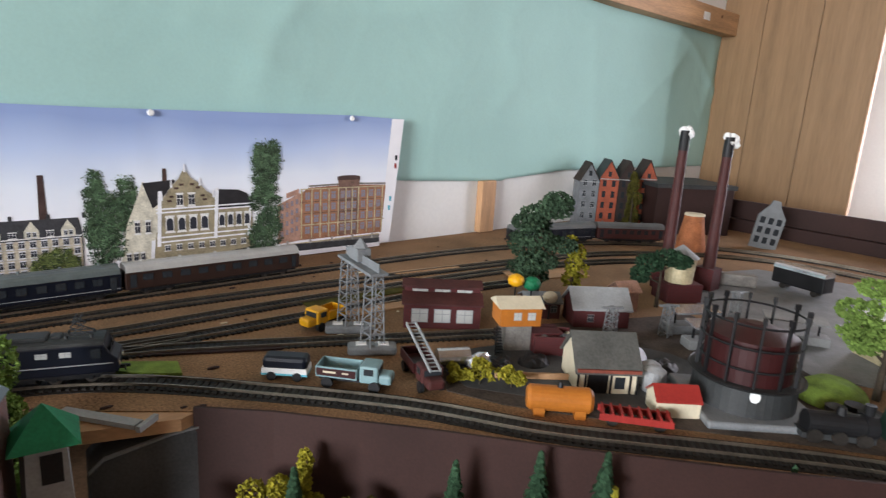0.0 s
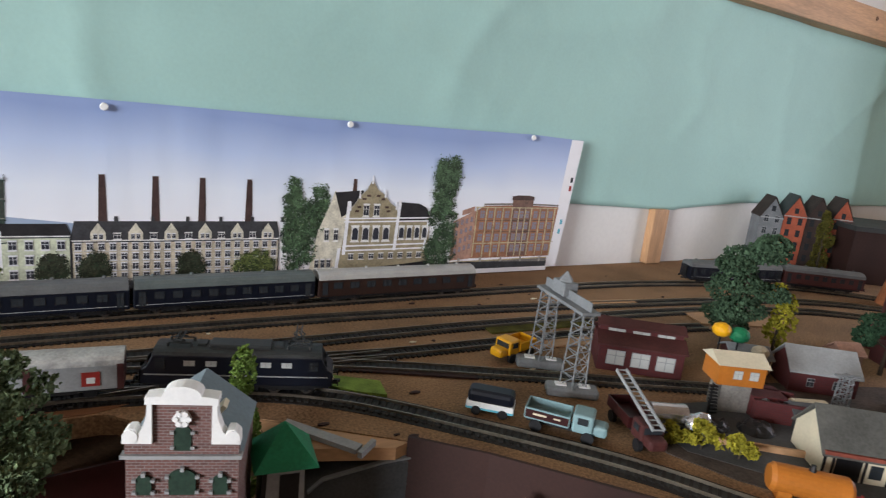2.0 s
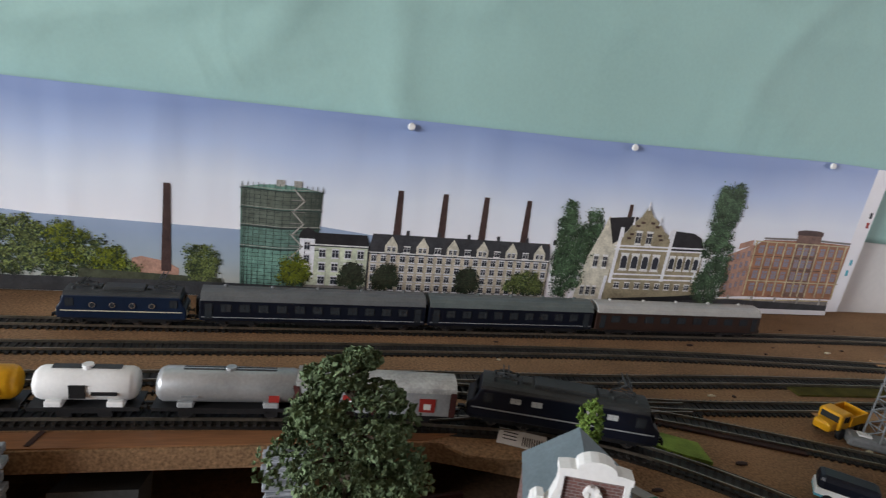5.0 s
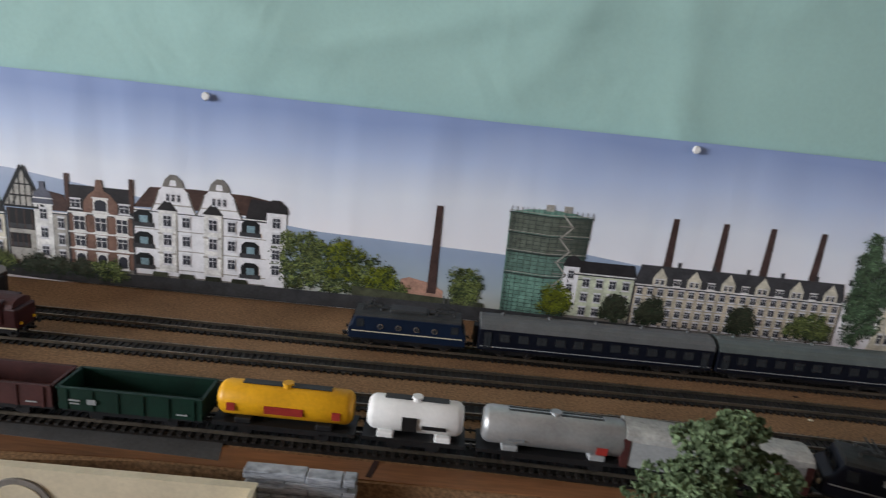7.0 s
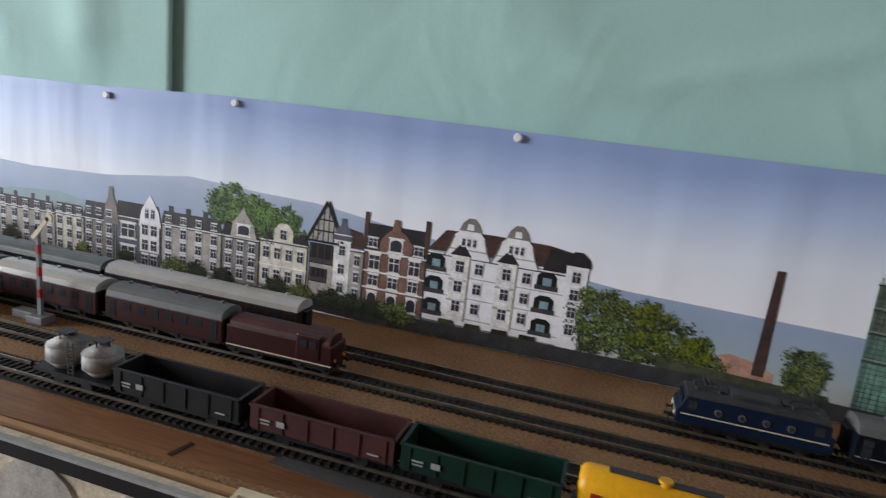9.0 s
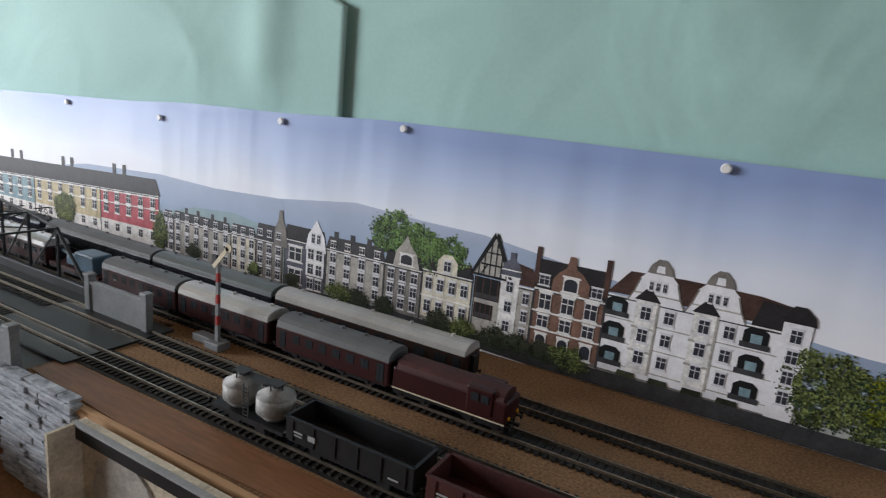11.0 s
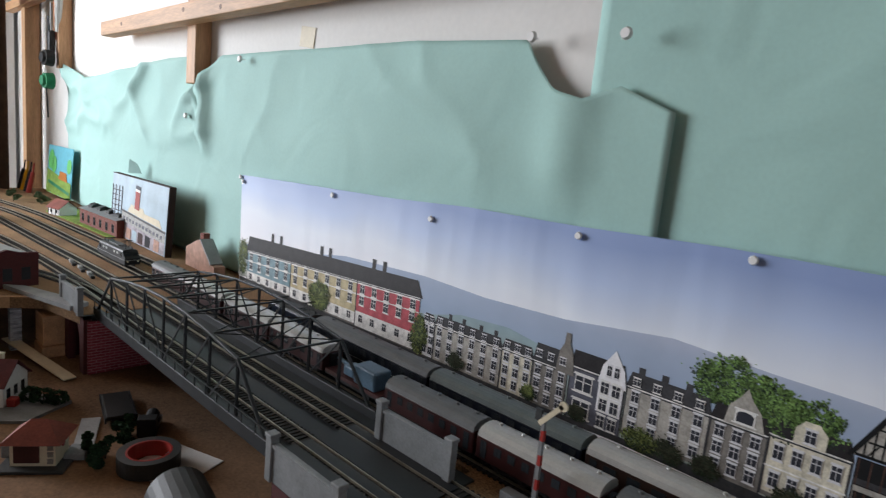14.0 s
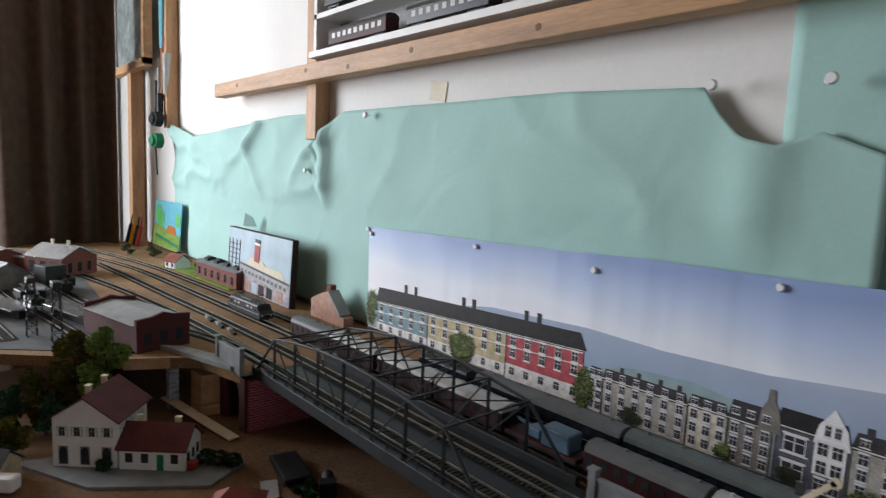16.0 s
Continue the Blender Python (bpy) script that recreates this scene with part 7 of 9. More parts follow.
bk = prism(B(), [(0.90, 0.45), (1.10, 0.40), (1.14, 0.30), (1.12, 0.14), (1.05, 0.17), (0.96, 0.27), (0.885, 0.37)], 'z', Z, Z + 0.0011)
tagged(part("yard_ground", bk, M['asphalt'], None), "dark grey painted yard ground", "ground", kind="structure")
for i, (x, y, r, h, lf, nm) in enumerate(((0.900, 0.368, 0.022, 0.022, 'leafy', "yellow foam shrub on the yard"), (0.885, 0.385, 0.014, 0.016, 'leafy', "yellow foam shrub on the yard"), (0.920, 0.345, 0.014, 0.02, 'leafy', "yellow foam shrub on the yard"))):
    tree("shrub", x, y, Z, h, blobs_round(r, h * 0.3, h, 5, 80 + i), M[lf], nm, 380, 0.0028, 90 + i, 0.001)
bm = cyl(B(), (0.885, 0.415, Z + 0.013), (0.915, 0.400, Z + 0.013), 0.011, 0.011, 18)
cyl(bm, (0.895, 0.408, Z), (0.905, 0.408, Z + 0.008), 0.006, 0.006, 8)
tagged(part("metal_tank", bm, M['tin'], None), "shiny bare metal tank lying on the yard", "tank")

ot = thing("orange_tank", "orange tank body on feet lying beside the track", "tank", m=pose(0.920, 0.288, Z, 0, 0, -44))
bm = cyl(B(), (-0.026, 0, 0.014), (0.026, 0, 0.014), 0.0115, 0.0115, 22)
cyl(bm, (-0.029, 0, 0.014), (-0.026, 0, 0.014), 0.009, 0.0115, 22)
cyl(bm, (0.026, 0, 0.014), (0.029, 0, 0.014), 0.0115, 0.009, 22)
part("shell", bm, M['orange'], ot)
for x in (-0.018, 0.018):
    part("foot", box(B(), x, 0, 0.004, 0.010, 0.020, 0.008), M['orange'], ot)
part("valve", cyl(B(), (0, 0, 0.024), (0, 0, 0.030), 0.003, 0.002, 8), M['black'], ot)
rc = thing("red_frame_wagon", "bright red skeleton wagon frame without body", "wagon frame", m=pose(0.960, 0.236, Z, 0, 0, -50))
bm = B()
for y in (-0.009, 0.009):
    box(bm, 0, y, 0.008, 0.062, 0.002, 0.006)
for i in range(8):
    box(bm, -0.028 + i * 0.008, 0, 0.009, 0.0018, 0.019, 0.008)
part("frame", bm, M['red'], rc)
for x in (-0.02, 0.02):
    shared("wheelset", WHEELS, rc, Matrix.Translation((x, 0, 0)))


def model_house(name, m, w, d, h, wall_m, roof_m, rh, label, wins=(), over=0.003, cat="building", chim=()):
    """A gabled model building with the ridge along x; wins: (side, positions, sill, width, height)."""
    t = thing(name, label, cat, m=m)
    part("wall", prism(B(), [(-d / 2, 0), (d / 2, 0), (d / 2, h), (0, h + rh * 0.92), (-d / 2, h)], 'x', -w / 2, w / 2), wall_m, t)
    for s in (-1, 1):
        e = 1 + over * 2 / d
        bm = prism(B(), [(s * d / 2 * e, h - rh * (e - 1)), (s * d / 2 * e, h - rh * (e - 1) + 0.002), (0, h + rh + 0.002), (0, h + rh)], 'x', -w / 2 - over, w / 2 + over)
        part("roof", bm, roof_m, t)
    for side, xs, z, ww, hh, me in wins:
        if side == 's':
            side_windows(t, xs, z, ww, hh, d / 2, me)
        else:
            end_windows(t, xs, z, ww, hh, w / 2, me)
    for cx, cy in chim:
        bm = box(B(), cx, cy, h + rh * (1 - abs(cy) * 2 / d) + 0.005, 0.007, 0.006, 0.014)
        box(bm, cx, cy, h + rh * (1 - abs(cy) * 2 / d) + 0.0125, 0.0085, 0.0075, 0.002)
        part("chimney", bm, M['cream'], t)
    return t


W_ = [('s', [-0.014, 0.014], 0.008, 0.008, 0.010, PANE)]
ws = model_house("timbered_workshop", pose(1.006, 0.306, Z, 0, 0, -38), 0.060, 0.056, 0.024, M['cream'], M['slateroof'], 0.028, "half-timbered workshop with a wide dark grey roof", [('s', [0.012], 0.006, 0.010, 0.012, DARKPANE)])
part("gate", box(B(), -0.010, -0.0282, 0.010, 0.020, 0.001, 0.020), M['black'], ws)
for x in (-0.029, -0.022, 0.003, 0.022, 0.029):
    part("timber", box(B(), x, -0.0284, 0.012, 0.002, 0.001, 0.024), M['black'], ws)
part("beam", box(B(), 0, -0.0285, 0.0228, 0.060, 0.001, 0.002), M['black'], ws)
part("eaves_board", box(B(), 0, -0.0300, 0.0245, 0.062, 0.0025, 0.003), M['roofred'], ws)
model_house("red_white_shed", pose(1.010, 0.228, Z, 0, 0, -40), 0.040, 0.026, 0.016, M['cream'], M['red'], 0.010, "cream shed with a red painted roof", over=0.001)
model_house("brick_cottage", pose(1.155, 0.415, Z, 0, 0, -36), 0.072, 0.046, 0.026, M['brickd'], M['lgrey'], 0.020, "brick cottage with a pale grey roof", W_)
model_house("low_shed", pose(1.115, 0.475, Z, 0, 0, -34), 0.045, 0.035, 0.022, M['oxide'], M['grey'], 0.008, "low brown shed with a grey roof", W_)
model_house("pink_shed", pose(1.235, 0.425, Z, 0, 0, -20), 0.03, 0.025, 0.030, M['i_pinkbrick'], M['i_pinkbrick'], 0.010, "small pink painted shed", ())
model_house("low_shed", pose(1.05, 0.36, Z, 0, 0, -30), 0.04, 0.02, 0.016, M['dgrey'], M['asphalt'], 0.006, "flat dark lean-to beside the workshop", ())
for i, (x, y, r) in enumerate(((1.035, 0.262, 0.011), (1.045, 0.272, 0.010))):
    bm = cyl(B(), (x, y, Z), (x, y, Z + 0.022), r, r, 16)
    cyl(bm, (x, y, Z + 0.022), (x, y, Z + 0.026), r, r * 0.3, 16)
    tagged(part("storage_drum", bm, M['lgrey'], None), "round light grey storage drum", "drum", "drums by the workshop")
bm = cyl(B(), (1.045, 0.375, Z + 0.012), (1.075, 0.360, Z + 0.012), 0.010, 0.010, 18)
tagged(part("storage_drum", bm, M['cream'], None), "cream tank lying behind the cabin", "tank")
tagged(part("storage_drum", cyl(B(), (1.072, 0.315, Z + 0.001), (1.075, 0.30, Z + 0.015), 0.011, 0.009, 16), M['maroon'], None), "dark red round tub", "tub")

# gasholder
gh = thing("gasholder", "dark red telescopic gasholder in a black guide frame", "gasholder", m=Matrix.Translation((1.084, 0.198, Z)) @ Matrix.Diagonal((0.73, 0.73, 0.94, 1)))
part("plinth", box(B(), -0.004, -0.006, 0.004, 0.150, 0.140, 0.008, rz=-42, bevel=0.003), M['grey'], gh)
part("basin", cyl(B(), (0, 0, 0.006), (0, 0, 0.036), 0.064, 0.062, 40), M['dgrey'], gh)
bm = cyl(B(), (0, 0, 0.036), (0, 0, 0.078), 0.054, 0.054, 40)
cyl(bm, (0, 0, 0.078), (0, 0, 0.088), 0.054, 0.010, 40)
part("bell", bm, M['maroon'], gh)
for z, r in ((0.036, 0.069), (0.052, 0.058), (0.074, 0.061), (0.096, 0.060)):
    bm = B()
    rows = [[bm.verts.new(((r + 0.0011 * math.cos(q * 1.5708)) * math.cos(6.2832 * i / 40), (r + 0.0011 * math.cos(q * 1.5708)) * math.sin(6.2832 * i / 40), z + 0.0011 * math.sin(q * 1.5708))) for i in range(40)] for q in range(4)]
    for q in range(4):
        for i in range(40):
            bm.faces.new((rows[q][i], rows[q][(i + 1) % 40], rows[(q + 1) % 4][(i + 1) % 40], rows[(q + 1) % 4][i]))
    part("ring_rail", bm, M['black'], gh)
bm = B()
for i in range(40):
    a, b = 6.2832 * i / 40, 6.2832 * (i + 1) / 40
    f = [bm.verts.new((r * math.cos(q), r * math.sin(q), 0.0365)) for q, r in ((a, 0.062), (b, 0.062), (b, 0.071), (a, 0.071))]
    bm.faces.new(f)
part("gallery", bm, M['dgrey'], gh)
for i in range(12):
    a = 6.2832 * i / 12
    bm = box(B(), 0.060 * math.cos(a), 0.060 * math.sin(a), 0.069, 0.004, 0.0025, 0.066, rz=math.degrees(a))
    box(bm, 0.060 * math.cos(a), 0.060 * math.sin(a), 0.103, 0.006, 0.004, 0.006, rz=math.degrees(a))
    part("guide_post", bm, M['black'], gh)
part("round_sign", cyl(B(), (-0.052, -0.034, 0.030), (-0.0545, -0.0355, 0.030), 0.006, 0.006, 16), M['white'], gh)
for i, (x, y) in enumerate(((1.105, 0.118), (1.125, 0.105), (1.115, 0.128), (1.135, 0.118))):
    tagged(part("oil_drum", cyl(B(), (x, y, Z), (x, y, Z + 0.018), 0.009, 0.009, 14), M['black'], None), "small black drum beside the gasholder", "drum", "drums by the gasholder")

tagged(part("yard_ground", prism(B(), [(0.865, 0.375), (0.90, 0.44), (1.0, 0.405), (1.1, 0.44), (1.3, 0.36), (1.22, 0.18), (1.14, 0.02), (1.040, 0.145), (0.945, 0.255), (0.890, 0.325)], 'z', Z, Z + 0.0009), M['dirt'], None), "sooty grey-brown dirt of the goods yard", "ground", kind="structure")
pd = thing("cistern", "dark green eight-sided cistern with a grey lid", "cistern", m=pose(1.143, 0.066, Z, 0, 0, 10))
part("wall", cyl(B(), (0, 0, 0), (0, 0, 0.026), 0.034, 0.031, 8), M['cisterngreen'], pd)
part("lid", cyl(B(), (0, 0, 0.026), (0, 0, 0.031), 0.030, 0.022, 8), M['grey'], pd, "weathered grey lid")
part("hatch", cyl(B(), (0.006, 0.004, 0.031), (0.006, 0.004, 0.035), 0.007, 0.007, 12), M['red'], pd)
bm = B()
bmesh.ops.create_icosphere(bm, subdivisions=3, radius=0.036, matrix=Matrix.Translation((1.178, 0.148, Z)) @ Matrix.Diagonal((1.1, 0.9, 0.55, 1)))
for v in bm.verts:
    v.co.z = max(v.co.z, Z + 0.0004) + 0.002 * noise.noise(v.co * 90)
tagged(part("grass_mound", bm, M['felt'], None), "yellow-green felt covered mound in the yard", "mound")
sl_ = thing("scrap_locomotive", "black steam engine part lying beside the gasholder", "locomotive", m=pose(1.083, 0.118, Z, 0, 0, -48))
part("boiler", cyl(B(), (-0.026, 0, 0.016), (0.020, 0, 0.016), 0.010, 0.010, 18), M['black'], sl_)
part("smokebox", cyl(B(), (0.020, 0, 0.016), (0.030, 0, 0.016), 0.0115, 0.0110, 18), M['black'], sl_)
part("chimney", cyl(B(), (0.024, 0, 0.026), (0.024, 0, 0.036), 0.0035, 0.0045, 12), M['black'], sl_)
part("dome", cyl(B(), (0.002, 0, 0.025), (0.002, 0, 0.032), 0.0045, 0.0030, 12), M['black'], sl_)
part("frame", box(B(), 0, 0, 0.006, 0.060, 0.016, 0.005), M['dgrey'], sl_)
for x in (-0.020, 0.0, 0.020):
    for y in (-0.0095, 0.0095):
        part("wheel", cyl(B(), (x, y - 0.001, 0.0065), (x, y + 0.001, 0.0065), 0.0065, 0.0065, 16), M['wheel'], sl_)
# foil ball, brick coal pen and little sacks behind the signal cabin
bm = B()
bmesh.ops.create_icosphere(bm, subdivisions=3, radius=0.013, matrix=Matrix.Translation((0.915, 0.385, Z + 0.010)))
for v in bm.verts:
    v.co += 0.004 * noise.noise_vector(v.co * 130)
tagged(part("foil_ball", bm, M['tinroof'], None), "crumpled ball of shiny foil on the dirt", "foil")
cp_ = thing("coal_pen", "low brick coal pen beside the signal cabin", "coal pen", m=pose(1.030, 0.385, Z, 0, 0, -38))
for y in (-0.016, 0.016):
    part("side_wall", box(B(), 0, y, 0.011, 0.046, 0.003, 0.022), M['brickd'], cp_)
for x in (-0.0215, 0.0, 0.0215):
    part("cross_wall", box(B(), x, 0, 0.010, 0.003, 0.029, 0.020), M['brickd'], cp_)
for i, (x, y) in enumerate(((-0.011, -0.004), (-0.009, 0.006), (0.011, 0.0))):
    bm = B()
    bmesh.ops.create_icosphere(bm, subdivisions=2, radius=0.008, matrix=Matrix.Translation((x, y, 0.012)) @ Matrix.Diagonal((0.9, 0.7, 1.2, 1)))
    part("sack", bm, M['grey'], cp_, "grey sack")

# tall chimneys with cotton smoke
for i, (x, y, zt) in enumerate(((1.400, 0.456, 1.146), (1.455, 0.412, 1.140))):
    c = thing("factory_chimney", "tall maroon chimney with cotton wool smoke", "chimney", "tall chimneys", Matrix.Translation((x, y, Z)))
    part("base", box(B(), 0, 0, 0.018, 0.030, 0.030, 0.036), M['brickd'], c)
    part("shaft", cyl(B(), (0, 0, 0.03), (0, 0, zt - Z), 0.0095, 0.0068, 16), M['oxide'], c)
    part("rim", cyl(B(), (0, 0, zt - Z - 0.028), (0, 0, zt - Z + 0.002), 0.0078, 0.0076, 16), M['black'], c)
    rng = random.Random(i)
    bm = B()
    for k in range(7):
        m = Matrix.Translation((rng.uniform(-0.004, 0.011), rng.uniform(-0.006, 0.006), zt - Z + rng.uniform(-0.010, 0.007))) @ Matrix.Diagonal((*[rng.uniform(0.004, 0.008) for _ in range(3)], 1))
        bmesh.ops.create_icosphere(bm, subdivisions=2, radius=1.0, matrix=m)
    for v in bm.verts:
        v.co += Vector((rng.gauss(0, 1), rng.gauss(0, 1), rng.gauss(0, 1))) * 0.0006
    part("cotton_smoke", bm, M['white'], c, "white cotton wool")
wt = thing("water_tower", "tan cylindrical water tower with a grey cone roof", "tower", m=Matrix.Translation((1.355, 0.410, Z)))
part("base", box(B(), 0, 0, 0.014, 0.055, 0.045, 0.028, rz=-30), M['brickd'], wt)
part("drum", cyl(B(), (0, 0, 0.028), (0, 0, 0.066), 0.020, 0.022, 20), M['i_ochre'], wt)
part("roof", cyl(B(), (0, 0, 0.066), (0, 0, 0.084), 0.026, 0.001, 12), M['lgrey'], wt)
M['i_brickk'] = mat("kiln_brick", (0.42, 0.15, 0.06), 0.8, var=0.25)
kn = thing("kiln", "orange brick cone kiln", "kiln", m=Matrix.Translation((1.72, 0.575, Z)))
part("cone", cyl(B(), (0, 0, 0), (0, 0, 0.074), 0.032, 0.019, 20), M['i_brickk'], kn)
part("rim", cyl(B(), (0, 0, 0.074), (0, 0, 0.078), 0.021, 0.020, 20), M['cream'], kn)

# trees of the yard
tree("broadleaf_tree", 1.161, 0.520, Z, 0.145, blobs_round(0.058, 0.025, 0.150, 12, 21, 0.35), M['leafm'], "tall dark green model tree", 7000, 0.0025, 21, 0.004)
tree("yellow_tree", 1.215, 0.50, Z, 0.085, blobs_round(0.025, 0.01, 0.085, 6, 22, 0.3), M['leafy'], "small yellow-leaved model tree", 500, 0.0034, 22, 0.002)
tree("broadleaf_tree", 1.290, 0.405, Z, 0.078, [(-0.018, 0.008, 0.066, 0.020, 0.012), (0.012, -0.004, 0.072, 0.022, 0.012), (0.03, -0.012, 0.066, 0.016, 0.010), (-0.03, 0.014, 0.05, 0.014, 0.012)], M['leafd'], "flat-crowned dark model tree", 2000, 0.0025, 23, 0.003)
tree("light_tree", 1.212, 0.118, Z, 0.13, blobs_round(0.052, 0.04, 0.135, 11, 24), M['leafl'], "light green model tree by the yard's end", 4200, 0.0027, 24, 0.004)
tree("olive_tree", 1.775, 0.755, Z, 0.135, blobs_round(0.020, 0.01, 0.135, 8, 25, 0.2), M['leafo'], "slim olive poplar before the row houses", 2200, 0.0024, 25, 0.003)
M['front_grey'] = mat("grey_front", (0.17, 0.18, 0.19), 0.7, var=0.2)
M['front_red'] = mat("brick_red_front", (0.34, 0.085, 0.045), 0.75, var=0.2)
M['front_brown'] = mat("dark_brown_front", (0.040, 0.026, 0.022), 0.75, var=0.25)
for i, (x, y, c, w, h, lab) in enumerate(((1.735, 0.862, 'front_grey', 0.046, 0.112, "grey narrow gabled town house with white windows"), (1.775, 0.835, 'front_red', 0.046, 0.120, "brick red narrow gabled town house"), (1.815, 0.808, 'front_brown', 0.046, 0.120, "dark brown narrow gabled town house"), (1.856, 0.780, 'front_red', 0.040, 0.124, "narrow town house with a weathered red gable"))):
    rhs = model_house("row_house", pose(x, y, Z, 0, 0, 52), 0.056, w, h, M[c], M['front_brown'] if i != 1 else M['dgrey'], 0.042, lab, [('e', [-0.011, 0.011], 0.022 + k * 0.026, 0.009, 0.015, PANE if i == 0 else DARKPANE) for k in range(4)] + [('e', [0.0], 0.124, 0.008, 0.012, DARKPANE)], 0.0015, "house")
    part("gable_cornice", box(B(), -0.0288, 0, h - 0.002, 0.002, w * 1.02, 0.0022), M['lgrey'], rhs)
bm = box(B(), 1.93, 0.73, Z + 0.055, 0.20, 0.16, 0.11, rz=-30)
fh = thing("factory_building", "dark brown factory block behind the chimneys", "factory")
part("wall", bm, M['fascia'], fh)
part("roof", box(B(), 1.93, 0.73, Z + 0.115, 0.21, 0.17, 0.010, rz=-30), M['dgrey'], fh)
bm = B()
prism(bm, [(-0.028, 0), (0.028, 0), (0.028, 0.072), (0.012, 0.095), (0.008, 0.108), (-0.008, 0.108), (-0.012, 0.095), (-0.028, 0.072)], 'y', 0, 0.006)
wf = thing("white_gable_front", "grey printed gable front leaning at the yard's end", "facade", m=pose(1.90, 0.50, Z, 0, 8, -55))
part("front", bm, M['grey'], wf)
for r in range(3):
    for c in (-1, 0, 1):
        shared("window", DARKPANE, wf, Matrix.Translation((c * 0.017, -0.0006, 0.012 + r * 0.022)) @ Matrix.Diagonal((0.010, 2, 0.014, 1)))
bm = box(B(), 2.105, 0.36, 0.925, 0.012, 0.96, 0.10)
box(bm, 2.085, 0.30, 0.915, 0.03, 0.90, 0.03)
tagged(part("fascia_board", bm, M['fascia'], None), "dark brown fascia board along the table's end", "board", kind="structure")
yp = prism(B(), [(1.33, 0.36), (1.52, 0.47), (1.68, 0.42), (1.74, 0.25), (1.62, 0.05), (1.30, 0.0), (1.22, 0.18)], 'z', Z, Z + 0.0012)
tagged(part("yard_ground", yp, M['grey'], None), "mid grey painted yard surface", "ground", kind="structure")
dc = thing("dark_carriage", "black carriage with a shiny roof standing in the yard", "carriage", m=pose(1.585, 0.315, Z + 0.001, 0, 0, 78))
part("body", box(B(), 0, 0, 0.022, 0.085, 0.030, 0.026, bevel=0.002), M['black'], dc)
part("roof", prism(B(), [(-0.0155, 0.034)] + arc(0.0152, 0.0345, 0.043) + [(0.0155, 0.034)], 'x', -0.042, 0.042), M['tinroof'], dc)
for x in (-0.026, 0.026):
    shared("wheelset", WHEELS, dc, Matrix.Translation((x, 0, 0)))
bm = box(B(), 1.50, 0.415, Z + 0.012, 0.12, 0.018, 0.020, rz=-52, bevel=0.002)
tagged(part("loading_ramp", bm, M['i_stone2'], None), "weathered brown loading ramp", "ramp")
bm = box(B(), 1.36, 0.12, Z + 0.022, 0.09, 0.07, 0.044, rz=-35)
sb = thing("yellow_shed", "ochre shed with a pale foil roof", "shed")
part("wall", bm, M['i_ochre'], sb)
part("roof", box(B(), 1.36, 0.12, Z + 0.047, 0.11, 0.085, 0.004, rz=-35, rx=4), M['tinroof'], sb)
for i in range(5):
    bm = box(B(), 1.42 + i * 0.028, 0.20 - i * 0.022, Z + 0.0025, 0.05, 0.005, 0.003, rz=35)
    tagged(part("metal_strip", bm, M['tinroof'], None), "bright metal strip lying in the yard", "strip", "strips in the yard")
rng = random.Random(5)
for i in range(46):
    x, y = rng.uniform(0.55, 1.3), rng.uniform(0.45, 0.86)
    if min((q - Vector((x, y, Z))).length for k in TR for q, _ in TR[k][::4]) < 0.02:
        continue
    bm = B()
    bmesh.ops.create_icosphere(bm, subdivisions=1, radius=rng.uniform(0.0012, 0.003), matrix=Matrix.Translation((x, y, Z + 0.001)) @ Matrix.Diagonal((rng.uniform(1, 2.5), 1, 0.5, 1)))
    tagged(part("bark_chip", bm, M['fascia'] if i % 3 else M['cream'], None), "small loose chip lying on the board", "chip", "loose chips on the board")

# more clutter of the yard
for i, (x, y, h) in enumerate(((1.105, 0.360, 0.045), (1.30, 0.30, 0.05), (1.19, 0.335, 0.04))):
    py = thing("lattice_pylon", "small grey lattice pylon in the yard", "pylon", "yard pylons", Matrix.Translation((x, y, Z)))
    bm = B()
    lattice(bm, 0, 0, 0, h, 0.006)
    part("mast", bm, M['grey'], py)
    part("arm", box(B(), 0, 0, h, 0.026, 0.004, 0.002, rz=-30), M['grey'], py)
for i, (x, y, r) in enumerate(((0.985, 0.372, 0.016), (1.06, 0.350, 0.014), (1.095, 0.285, 0.016), (0.950, 0.392, 0.014))):
    bm = B()
    bmesh.ops.create_icosphere(bm, subdivisions=3, radius=r, matrix=Matrix.Translation((x, y, Z)) @ Matrix.Diagonal((1.2, 1, 0.55, 1)))
    for v in bm.verts:
        v.co += Vector((0, 0, 1)) * 0.004 * noise.noise(v.co * 160)
        v.co.z = max(v.co.z, Z + 0.0004)
    tagged(part("grit_mound", bm, M['black'], None), "heap of black coal grit on the yard", "coal heap", "coal heaps")
tagged(part("plank", box(B(), 0.965, 0.338, Z + 0.004, 0.105, 0.003, 0.006, rz=-38), M['wood'], None), "tan wooden plank lying across the yard", "plank")
for i, (x, y, z, r, c) in enumerate(((1.095, 0.475, 0.045, 0.012, 'hutgreen'), (1.075, 0.485, 0.050, 0.011, 'yellow'), (1.11, 0.455, 0.030, 0.010, 'cream'))):
    ps = thing("balloon_stand", "bright foam ball on a thin stalk", "ornament", "foam balls", Matrix.Translation((x, y, Z)))
    part("stalk", cyl(B(), (0, 0, 0), (0, 0, z), 0.0012, 0.001, 6), M['black'], ps)
    bm = B()
    bmesh.ops.create_icosphere(bm, subdivisions=2, radius=r, matrix=Matrix.Translation((0, 0, z)) @ Matrix.Diagonal((1, 1, 0.8, 1)))
    part("ball", bm, M[c], ps)
